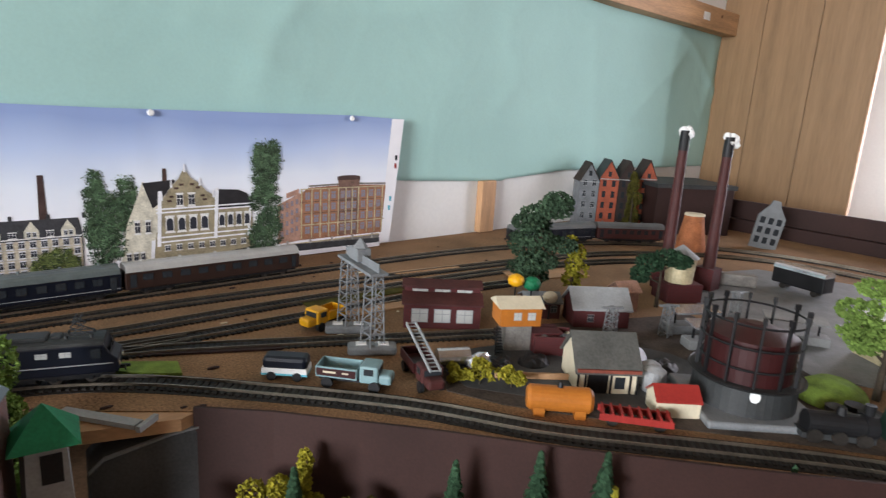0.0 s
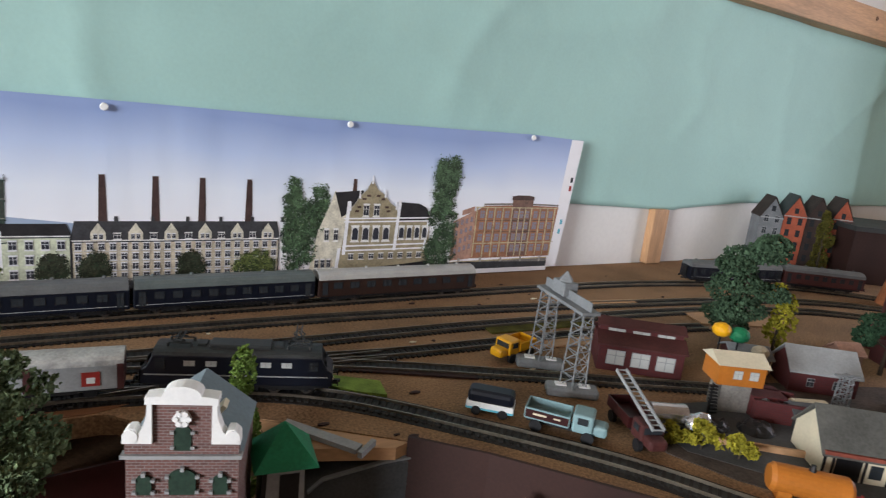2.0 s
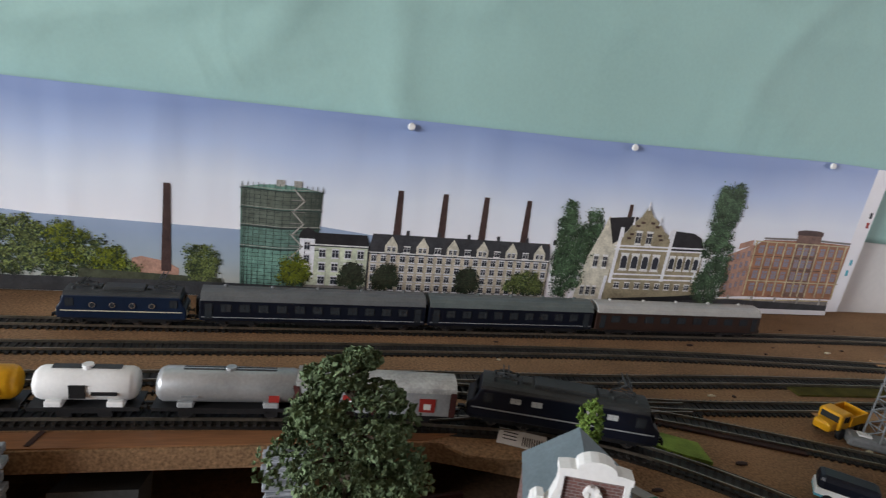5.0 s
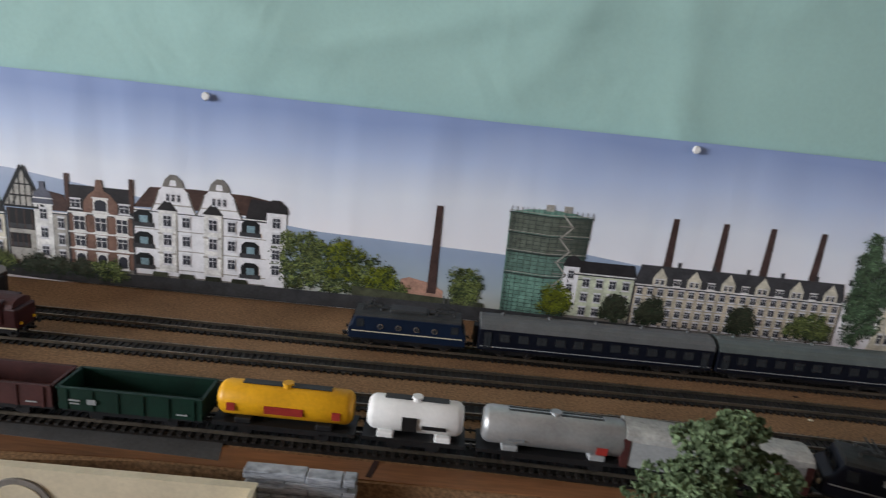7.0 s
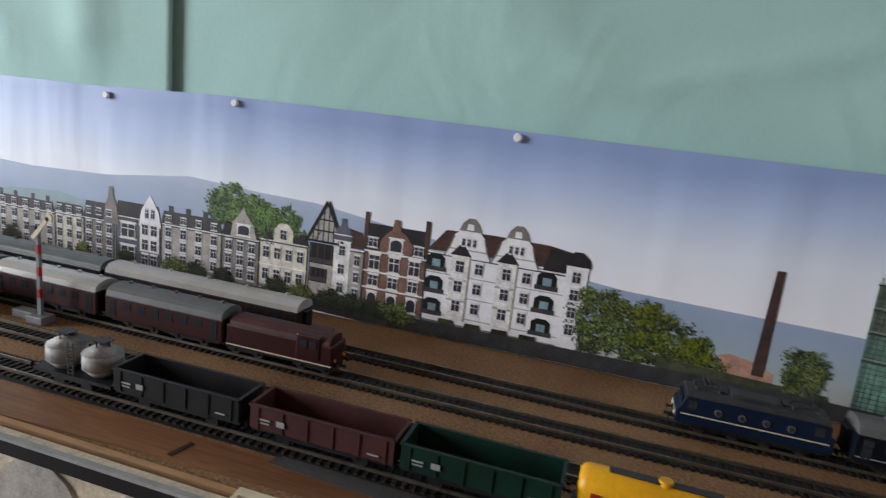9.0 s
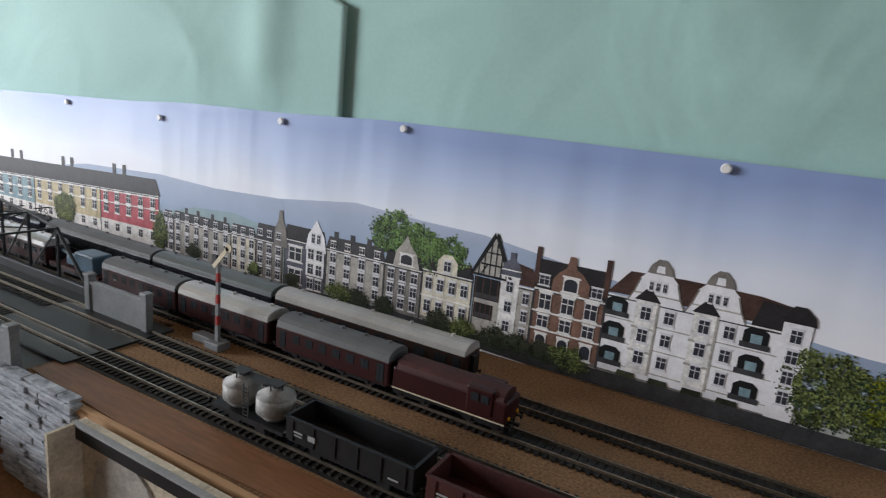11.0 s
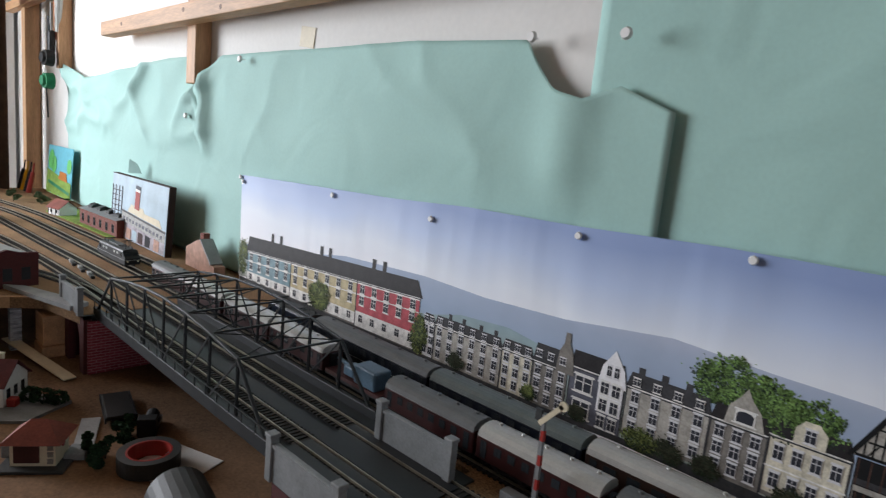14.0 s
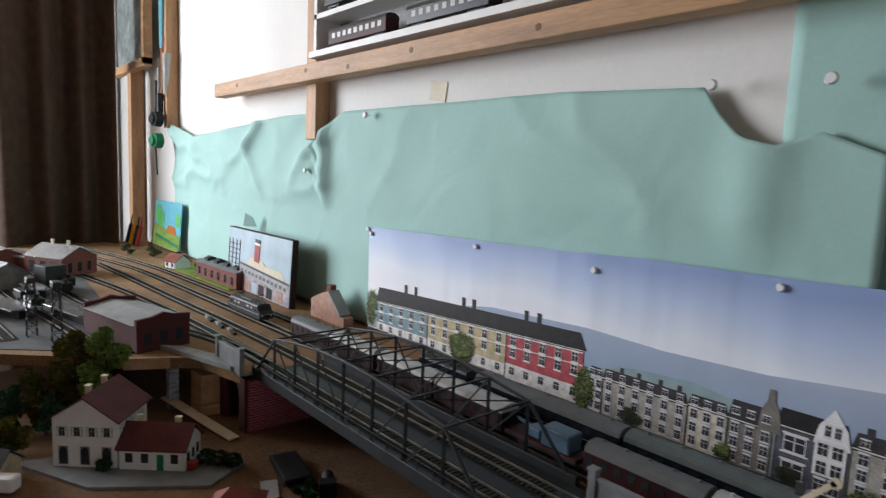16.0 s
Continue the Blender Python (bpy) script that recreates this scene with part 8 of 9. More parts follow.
for i, (x, y, rz, L, c) in enumerate(((1.20, 0.285, -35, 0.06, 'lgrey'), (1.25, 0.255, -40, 0.05, 'black'), (1.235, 0.325, -30, 0.07, 'grey'), (1.32, 0.235, -60, 0.08, 'lgrey'))):
    ob2 = thing("yard_platform", "low weathered loading platform in the yard", "platform", "loading platforms", pose(x, y, Z, 0, 0, rz))
    part("slab", box(B(), 0, 0, 0.006, L, 0.022, 0.012, bevel=0.001), M[c], ob2)
    part("roof", box(B(), 0, 0, 0.030, L * 0.9, 0.028, 0.002, rx=5), M['lgrey'] if i % 2 else M['tinroof'], ob2)
    for s_ in (-1, 1):
        part("post", box(B(), s_ * L * 0.35, 0, 0.020, 0.002, 0.002, 0.018), M['black'], ob2)
for i, (x, y, L, w, rz) in enumerate(((0.545, 0.650, 0.13, 0.030, -14), (0.60, 0.625, 0.12, 0.026, -8), (0.455, 0.668, 0.12, 0.028, -10))):
    tagged(part("turnout_plate", box(B(), x, y, Z + 0.0008, L, w, 0.0012, rz=rz), M['black'], None), "black plastic bed of a turnout", "turnout bed", "turnout beds")
for i, (x, y, L, w, rz, c) in enumerate(((0.95, 0.652, 0.16, 0.018, -3, 'felt'), (1.12, 0.715, 0.12, 0.016, -8, 'wood'), (0.93, 0.60, 0.16, 0.020, -5, 'wood'), (1.28, 0.60, 0.14, 0.05, -20, 'wood'), (0.72, 0.578, 0.14, 0.010, -25, 'fascia'))):
    tagged(part("ground_strip", box(B(), x, y, Z + 0.0015, L, w, 0.002, rz=rz), M['leafo'] if c == 'felt' else M[c], None), "thin strip of card laid between the tracks", "strip", "strips between tracks")


# ---- the lower village by the bridge ----
tagged(part("station_platform", prism(B(), [(-1.30, 0.28), (-1.17, 0.345), (-1.085, 0.47), (-1.12, 0.53), (-1.24, 0.46)], 'z', LOW, LOW + 0.004), M['grey'], None), "grey platform slab around the station", "platform")
SHUT = window_mesh("window", M['hutgreen'], M['white'])
st = model_house("station_house", pose(-1.262, 0.382, LOW + 0.004, 0, 0, 139.7), 0.085, 0.086, 0.068, M['white'], M['roofmaroon'], 0.030, "white two-storey station house with maroon roof and green shutters", (), 0.006, "house", [(-0.02, 0.006), (0.02, 0.006)])
end_windows(st, [-0.030, -0.010, 0.010, 0.030], 0.043, 0.015, 0.013, 0.0425, SHUT)
end_windows(st, [-0.030, -0.010, 0.010, 0.030], 0.0432, 0.0085, 0.0125, 0.0428, PANE)
end_windows(st, [-0.029, 0.0, 0.029], 0.003, 0.013, 0.026, 0.0425, window_mesh("window", M['i_stone2'], M['glass'], True))
side_windows(st, [-0.026, 0.0, 0.026], 0.043, 0.015, 0.013, 0.043, SHUT)
side_windows(st, [-0.026, 0.0, 0.026], 0.008, 0.010, 0.016, 0.043, PANE)
an = model_house("station_annex", pose(-1.190, 0.440, LOW + 0.004, 0, 0, 49.7), 0.088, 0.055, 0.031, M['white'], M['roofmaroon'], 0.024, "white single-storey annex with maroon roof", [('s', [-0.031, -0.010, 0.030], 0.010, 0.010, 0.013, DARKPANE), ('e', [-0.016, 0.0, 0.016], 0.008, 0.008, 0.014, DARKPANE)], 0.004, "house", [(0.022, 0.006), (-0.03, 0.004)])
part("door", box(B(), 0.011, -0.0278, 0.011, 0.009, 0.001, 0.022), M['hutgreen'], an)
part("planter", box(B(), 0.052, -0.020, 0.006, 0.012, 0.012, 0.012, bevel=0.002), M['red'], an)
tree("hedge_shrub", -1.135, 0.50, LOW, 0.022, [(-0.015, -0.012, 0.012, 0.012, 0.010), (0.0, 0.0, 0.012, 0.014, 0.011), (0.015, 0.014, 0.012, 0.012, 0.010)], M['leafd'], "low dark hedge beside the annex", 420, 0.003, 71, 0.001)
tree("hedge_shrub", -1.205, 0.372, LOW + 0.004, 0.012, [(0, 0, 0.008, 0.010, 0.008)], M['leafd'], "small dark shrub before the station", 140, 0.0026, 72, 0.001)
kk = thing("kiosk", "small cream kiosk with a red hipped roof", "kiosk", m=pose(-0.978, 0.462, LOW, 0, 0, 55))
part("base", box(B(), 0, 0, 0.002, 0.070, 0.060, 0.004, bevel=0.001), M['dgrey'], kk)
part("wall", box(B(), 0, 0, 0.018, 0.046, 0.036, 0.030), M['cream'], kk)
bm = B()
v = [bm.verts.new(p) for p in ((-0.031, -0.026, 0.032), (0.031, -0.026, 0.032), (0.031, 0.026, 0.032), (-0.031, 0.026, 0.032), (-0.008, 0, 0.052), (0.008, 0, 0.052))]
for f in ((0, 1, 5, 4), (1, 2, 5), (2, 3, 4, 5), (3, 0, 4), (3, 2, 1, 0)):
    bm.faces.new([v[i] for i in f])
part("roof", bm, M['roofred'], kk)
part("counter", box(B(), -0.006, -0.0185, 0.018, 0.026, 0.001, 0.020), M['oxide'], kk)
part("poster_mark", cyl(B(), (0.0232, 0.002, 0.022), (0.0240, 0.002, 0.022), 0.004, 0.004, 14), M['red'], kk)
for i in range(3):
    part("poster", box(B(), 0.018, -0.0185, 0.010 + i * 0.008, 0.006, 0.001, 0.006), M['i_stone2'], kk)
part("flower_box", box(B(), 0.036, 0.010, 0.006, 0.022, 0.026, 0.008, bevel=0.001), M['grey'], kk)
part("stall", box(B(), -0.034, 0.012, 0.010, 0.018, 0.018, 0.018, bevel=0.003), M['grey'], kk)

fw = thing("flat_wagon", "black flat wagon body lying on the earth", "wagon", m=pose(-1.060, 0.570, LOW, 0, 0, -12))
part("deck", box(B(), 0, 0, 0.010, 0.080, 0.034, 0.005, bevel=0.0008), M['black'], fw)
for y in (-0.018, 0.018):
    part("side_sill", box(B(), 0, y, 0.008, 0.082, 0.002, 0.008), M['black'], fw)
for x in (-0.025, 0.025):
    shared("wheelset", WHEELS, fw, Matrix.Translation((x, 0, 0)))
tagged(part("metal_plate", box(B(), -1.015, 0.520, LOW + 0.002, 0.085, 0.022, 0.002, rz=-22), M['lgrey'], None), "weathered grey metal plate on the ground", "plate")
for i, (x, y, r) in enumerate(((-0.985, 0.555, 0.018), (-0.955, 0.548, 0.016), (-0.945, 0.520, 0.015), (-0.925, 0.505, 0.014), (-0.965, 0.505, 0.012))):
    tree("dark_shrub", x, y, LOW, 0.026, blobs_round(r, 0.006, 0.026, 5, 120 + i), M['leafd'], "dark scrubby foliage on the earth", 260, 0.003, 130 + i, 0.001)
lo = thing("scrap_loco", "black shunting engine among the shrubs", "locomotive", m=pose(-0.985, 0.585, LOW, 0, 0, -30))
part("boiler", cyl(B(), (-0.020, 0, 0.014), (0.016, 0, 0.014), 0.008, 0.008, 14), M['black'], lo)
part("cab", box(B(), 0.020, 0, 0.017, 0.016, 0.022, 0.022, bevel=0.001), M['black'], lo)
part("frame", box(B(), 0, 0, 0.006, 0.054, 0.020, 0.006), M['black'], lo)
tp = thing("tape_roll", "roll of adhesive tape with a red and blue core", "tape", m=pose(-0.898, 0.552, LOW + 0.0015))


def ring(bm, r0, r1, z0, z1, n=40):
    rows = [[bm.verts.new((r * math.cos(6.2832 * i / n), r * math.sin(6.2832 * i / n), z)) for i in range(n)] for r, z in ((r0, z0), (r1, z0), (r1, z1), (r0, z1))]
    for k in range(4):
        for i in range(n):
            bm.faces.new((rows[k][i], rows[k][(i + 1) % n], rows[(k + 1) % 4][(i + 1) % n], rows[(k + 1) % 4][i]))
    bmesh.ops.recalc_face_normals(bm, faces=bm.faces)
    return bm


part("tape", ring(B(), 0.025, 0.034, 0, 0.019), M['dgrey'], tp)
part("core", ring(B(), 0.0225, 0.0248, 0.0005, 0.0192), M['red'], tp)
part("core_mark", box(B(), 0.014, 0.0175, 0.010, 0.016, 0.0012, 0.017, rz=-52), M['skyblue'], tp)
tagged(part("paper_slip", box(B(), -0.885, 0.575, LOW + 0.0008, 0.080, 0.075, 0.0012, rz=20), M['white'], None), "white paper slip under the tape", "paper")
tagged(part("white_strip", box(B(), -1.30, 0.528, LOW + 0.010, 0.20, 0.018, 0.002, rz=12, ry=4), M['cream'], None), "pale bent plastic strip on the ground", "strip")
tagged(part("roof_strip", prism(B(), [(-1.425, 0.505), (-1.400, 0.535), (-1.262, 0.590), (-1.245, 0.560)], 'z', Z + 0.001, Z + 0.008), M['lgrey'], None), "light grey tapered roof piece lying on the board", "roof piece")
bx = thing("pine_block", "stack of bare pine blocks holding up the board", "blocks", m=pose(-1.345, 0.583, LOW))
part("block", box(B(), 0, 0, 0.044, 0.05, 0.085, 0.050, bevel=0.001), M['pine'], bx)
part("block", box(B(), 0.005, 0, 0.009, 0.05, 0.090, 0.018, bevel=0.001), M['pine'], bx)
tagged(part("board_edge", box(B(), -1.365, 0.510, Z - 0.0085, 0.006, 0.15, 0.019, rz=-25), M['wood'], None), "bare wood edge of the far board", "edging", kind="structure")
tagged(part("stone_post", box(B(), -1.385, 0.515, LOW + 0.036, 0.016, 0.016, 0.072), M['rock'], None), "grey stone-papered post under the board", "post")
tagged(part("brown_sheet", box(B(), -1.43, 0.445, LOW + 0.050, 0.004, 0.075, 0.098, rz=-20), M['fascia'], None), "dark brown upright card below the board", "card sheet")
for i, (x, y, h, lf) in enumerate(((-1.372, 0.412, 0.150, 'leafl'), (-1.41, 0.375, 0.140, 'leafo'))):
    tree("light_tree", x, y, LOW, h, blobs_round(0.040, 0.03, h, 9, 140 + i, 0.4), M[lf], ("light green" if i == 0 else "olive green") + " model tree behind the station", 1500, 0.0046, 150 + i, 0.004)
for i, (x, y, r, h) in enumerate(((-1.44, 0.32, 0.04, 0.085), (-1.40, 0.29, 0.035, 0.07), (-1.47, 0.37, 0.035, 0.08), (-1.38, 0.33, 0.03, 0.06), (-1.34, 0.285, 0.03, 0.05), (-1.30, 0.25, 0.03, 0.045))):
    tree("dark_shrub", x, y, LOW, h, blobs_round(r, 0.01, h, 7, 160 + i), M['leafd'] if i % 2 else M['leafo'], "dense dark foliage behind the village", 700, 0.0042, 170 + i, 0.002)
model_house("yellow_cottage", pose(-1.265, 0.255, LOW, 0, 0, 45), 0.05, 0.04, 0.025, M['i_ochre'], M['dgrey'], 0.018, "small ochre cottage behind the station", W_, 0.003, "house")
tagged(part("camper_van", box(B(), -1.225, 0.262, LOW + 0.013, 0.040, 0.020, 0.020, rz=50, bevel=0.004), M['white'], None), "white toy camper van", "van")
dt = thing("dark_tube", "dark grey plastic tube lying on the earth", "tube")
part("tube", cyl(B(), (-0.78, 0.535, LOW + 0.030), (-0.615, 0.505, LOW + 0.030), 0.030, 0.030, 28), M['dgrey'], dt)
part("end_cap", cyl(B(), (-0.615, 0.505, LOW + 0.030), (-0.600, 0.502, LOW + 0.030), 0.0305, 0.0305, 28), M['black'], dt)

# ---- the far yard ----
tagged(part("yard_ground", prism(B(), [(-1.46, 0.42), (-1.60, 0.49), (-2.0, 0.52), (-2.5, 0.55), (-2.9, 0.45), (-2.9, 0.08), (-1.75, 0.12), (-1.55, 0.30)], 'z', Z, Z + 0.0012), M['asphalt'], None), "dark sooty yard ground", "ground", kind="structure")
hl_ = thing("goods_hall", "dark red goods hall with a weathered grey flat roof", "hall", m=pose(-1.520, 0.492, Z, 0, 0, 12))
part("wall", box(B(), 0, 0, 0.024, 0.20, 0.095, 0.048), M['brickd'], hl_)
part("parapet", prism(B(), [(-0.048, 0.046), (0.048, 0.046), (0.048, 0.058), (0.020, 0.060), (0.0, 0.066), (-0.020, 0.060), (-0.048, 0.058)], 'x', 0.094, 0.101), M['brickd'], hl_)
part("parapet", prism(B(), [(-0.048, 0.046), (0.048, 0.046), (0.048, 0.058), (0.020, 0.060), (0.0, 0.066), (-0.020, 0.060), (-0.048, 0.058)], 'x', -0.101, -0.094), M['brickd'], hl_)
part("roof", prism(B(), [(-0.052, 0.048), (0.052, 0.048), (0.0, 0.058)], 'x', -0.094, 0.094), M['lgrey'], hl_)
end_windows(hl_, [-0.028, 0.0, 0.028], 0.012, 0.014, 0.022, 0.1, DARKPANE)
track('Y1', [(-2.85, 0.36), (-2.4, 0.43), (-2.0, 0.46), (-1.72, 0.50), (-1.55, 0.568), (-1.40, 0.61), (-1.24, 0.622)], "siding curving to the bridge")
track('Y2', [(-2.8, 0.26), (-2.3, 0.33), (-1.95, 0.36), (-1.65, 0.40), (-1.50, 0.415)], "dark siding in the far yard")
track('Y3', [(-2.6, 0.14), (-2.2, 0.24), (-1.9, 0.28), (-1.60, 0.31)], "dark siding in the far yard")
electric_loco(place('B', -1.560), 0.150, M['black'], "dark grey electric locomotive on the far tracks", M['lgrey'], portholes=False, nose=0.012)
for i in range(6):
    x = -1.45 - i * 0.03
    tagged(part("point_motor", box(B(), x, 0.648 + 0.004 * (i % 2), Z + 0.003, 0.018, 0.007, 0.006, rz=-6, bevel=0.001), M['lgrey'] if i % 2 else M['black'], None), "small point motor beside the rails", "point motor", "point motors")
rh_ = model_house("roundhouse", pose(-2.32, 0.50, Z, 0, 0, 30), 0.14, 0.11, 0.050, M['brickh'], M['tinroof'], 0.030, "brick engine house with a shiny foil roof", [('s', [-0.04, 0.0, 0.04], 0.006, 0.022, 0.034, DARKPANE), ('e', [-0.03, 0.0, 0.03], 0.010, 0.012, 0.026, DARKPANE)], 0.003, "engine house", [(-0.03, 0.0), (0.03, 0.0)])
part("side_wing", box(B(), -0.095, -0.01, 0.020, 0.05, 0.08, 0.040), M['brickh'], rh_)
part("wing_roof", box(B(), -0.095, -0.01, 0.042, 0.056, 0.088, 0.004), M['lgrey'], rh_)
model_house("grey_house", pose(-2.16, 0.335, Z, 0, 0, 20), 0.13, 0.09, 0.040, M['i_stone2'], M['grey'], 0.026, "weathered grey yard building", W_, 0.003)
model_house("grey_house", pose(-2.45, 0.37, Z, 0, 0, 10), 0.12, 0.09, 0.045, M['brickh'], M['tinroof'], 0.020, "low yard building with a metal roof", W_, 0.003)
tagged(part("coal_bunker", box(B(), -2.08, 0.44, Z + 0.030, 0.05, 0.05, 0.060, rz=20, bevel=0.001), M['dgrey'], None), "dark grey coal bunker", "bunker")
for i, (x, y) in enumerate(((-1.99, 0.452), (-2.05, 0.468), (-1.93, 0.368), (-1.83, 0.375), (-2.02, 0.265), (-1.85, 0.285))):
    dw = thing("yard_wagon", "black yard wagon standing on a siding", "wagon", "wagons in the far yard", pose(x, y, Z + RT, 0, 0, 8))
    part("body", box(B(), 0, 0, 0.018, 0.055, 0.026, 0.018, bevel=0.002), M['black'], dw)
    part("chimney", cyl(B(), (0.018, 0, 0.026), (0.018, 0, 0.036), 0.004, 0.005, 10), M['black'], dw)
    for dx in (-0.016, 0.016):
        shared("wheelset", WHEELS, dw, Matrix.Translation((dx, 0, 0)))
for i, (x, y, sx, sy, rz) in enumerate(((-1.72, 0.425, 0.16, 0.05, 14), (-1.82, 0.33, 0.14, 0.06, 20), (-2.0, 0.40, 0.10, 0.04, 10))):
    tagged(part("foil_roof", box(B(), x, y, Z + 0.022, sx, sy, 0.003, rz=rz, rx=-4), M['tinroof'], None), "shiny metal platform roof in the far yard", "platform roof", "platform roofs")
    tagged(part("roof_support", box(B(), x, y, Z + 0.0105, sx * 0.8, sy * 0.3, 0.0205, rz=rz), M['black'], None), "dark support below the platform roof", "support")
for i, (x, y) in enumerate(((-1.62, 0.345), (-1.56, 0.375))):
    bm = B()
    lattice(bm, 0, 0, 0, 0.10, 0.008)
    ms = thing("lattice_mast", "dark lattice lamp mast in the yard", "mast", "yard masts", Matrix.Translation((x, y, Z)))
    part("mast", bm, M['black'], ms)
    part("lamp_head", box(B(), 0, 0, 0.104, 0.030, 0.014, 0.010, bevel=0.002), M['dgrey'], ms)
tagged(part("grass_mat", prism(B(), [(-2.35, 0.80), (-2.35, 0.775), (-2.0, 0.795), (-1.86, 0.80), (-1.86, 0.84), (-2.4, 0.87)], 'z', Z, Z + 0.003), M['felt'], None), "bright green grass mat at the wall", "grass mat")
rw = thing("brick_hall", "long red brick hall with roof lanterns", "hall", m=pose(-1.985, 0.838, Z, 0, 0, 3))
part("wall", box(B(), 0, 0, 0.022, 0.26, 0.055, 0.044), M['brickh'], rw)
part("roof", prism(B(), [(-0.031, 0.044), (0.031, 0.044), (0.0, 0.052)], 'x', -0.132, 0.132), M['grey'], rw)
for i in range(4):
    part("roof_lantern", prism(B(), [(-0.014, 0.048), (0.014, 0.048), (0.014, 0.056), (0.0, 0.062), (-0.014, 0.056)], 'x', -0.105 + i * 0.062, -0.080 + i * 0.062), M['dgrey'], rw)
side_windows(rw, [-0.105 + i * 0.042 for i in range(6)], 0.010, 0.016, 0.022, 0.0275, DARKPANE)
th = model_house("timbered_cottage", pose(-2.27, 0.800, Z + 0.002, 0, 0, 15), 0.062, 0.05, 0.022, M['white'], M['roofred'], 0.020, "half-timbered cottage with a red roof", [('s', [-0.015, 0.015], 0.006, 0.009, 0.010, DARKPANE)], 0.004, "house")
for x in (-0.028, -0.01, 0.01, 0.028):
    part("timber", box(B(), x, -0.0256, 0.011, 0.002, 0.001, 0.022), M['black'], th)
for i, (x, y, r) in enumerate(((-2.36, 0.83, 0.022), (-2.17, 0.835, 0.018), (-2.52, 0.80, 0.03), (-2.60, 0.74, 0.022))):
    tree("green_shrub", x, y, Z, 0.035, blobs_round(r, 0.008, 0.036, 5, 180 + i), M['leaf'], "bright green shrub at the wall", 320, 0.004, 190 + i, 0.0015)
gb = thing("brick_gable", "pale red brick gable building by the wall", "building", m=Matrix.Translation((-1.448, 0.862, Z)))
part("front", prism(B(), [(-0.068, 0), (0.068, 0), (0.068, 0.020), (0.052, 0.022), (0.006, 0.064), (-0.010, 0.064), (-0.068, 0.040)], 'y', -0.012, 0.012), M['i_pinkbrick'], gb)
part("coping", box(B(), 0.031, -0.001, 0.045, 0.066, 0.027, 0.004, ry=42), M['lgrey'], gb)
part("chimney", box(B(), -0.002, 0, 0.070, 0.016, 0.014, 0.018), M['brickh'], gb)

# painted panel with a steamer
pn = thing("painted_panel", "board painted with a steamer at a quay", "painting", m=pose(-1.775, 0.834, Z, -3, 0, 0))
part("board", box(B(), 0, 0.008, 0.080, 0.37, 0.014, 0.160), M['fascia'], pn)
M['p_sky'] = mat("painted_sky", (0.42, 0.54, 0.62), 0.5, var=0.15, scale=14, bump=0.2)
M['p_hull'] = mat("painted_hull", (0.40, 0.36, 0.40), 0.5, var=0.3, scale=40, bump=0.2)


def paint(parent, pts, m, k):
    return part("painted_shape", prism(B(), pts, 'y', -0.0004 * k, -0.0004 * k + 0.0006), m, parent)


paint(pn, [(-0.183, 0.002), (0.183, 0.002), (0.183, 0.158), (-0.183, 0.158)], M['p_sky'], 1)
paint(pn, [(-0.10, 0.003), (0.18, 0.003), (0.18, 0.030), (-0.10, 0.045)], M['p_hull'], 2)
paint(pn, [(-0.10, 0.045), (0.18, 0.030), (0.18, 0.058), (-0.10, 0.070)], M['cement'], 2)
paint(pn, [(-0.10, 0.068), (0.18, 0.052), (0.18, 0.057), (-0.10, 0.073)], M['i_slate'], 3)
paint(pn, [(-0.06, 0.072), (0.16, 0.060), (0.14, 0.078), (0.05, 0.080), (0.04, 0.090), (-0.04, 0.092)], M['cream'], 3)
paint(pn, [(-0.015, 0.085), (0.015, 0.083), (0.017, 0.135), (-0.013, 0.137)], M['red'], 4)
paint(pn, [(-0.013, 0.128), (0.017, 0.126), (0.018, 0.132), (-0.013, 0.134)], M['white'], 5)
paint(pn, [(-0.013, 0.134), (0.018, 0.132), (0.019, 0.141), (-0.012, 0.143)], M['blue'], 5)
for x in (-0.178, -0.155, -0.130, -0.108):
    paint(pn, [(x, 0.005), (x + 0.004, 0.005), (x + 0.004, 0.128), (x, 0.130)], M['i_slate'], 4)
for i in range(9):
    z = 0.012 + i * 0.013
    paint(pn, [(-0.178, z), (-0.106, z), (-0.106, z + 0.002), (-0.178, z + 0.002)], M['i_bluegrey'], 3)
for i in range(12):
    x = -0.09 + i * 0.022
    z = 0.050 - (x + 0.1) * 0.05
    paint(pn, [(x, z), (x + 0.012, z), (x + 0.012, z + 0.008), (x, z + 0.008)], M['i_bluegrey'], 3)
for x, c in ((-0.06, 'i_pinkbrick'), (-0.02, 'p_sky'), (0.02, 'maroon'), (0.065, 'navy'), (0.12, 'i_pinkbrick')):
    paint(pn, [(x, 0.005), (x + 0.030, 0.005), (x + 0.030, 0.030), (x, 0.032)], M[c], 4)
bt = tagged(part("torn_flap", prism(B(), [(0, 0), (0.05, 0.004), (0.045, 0.03), (0.02, 0.04)], 'y', 0, 0.001), M['paper'], None), "torn curled flap of mint paper", "paper flap")
bt.matrix_basis = pose(-1.93, 0.868, 1.060, 18, 0, 20)
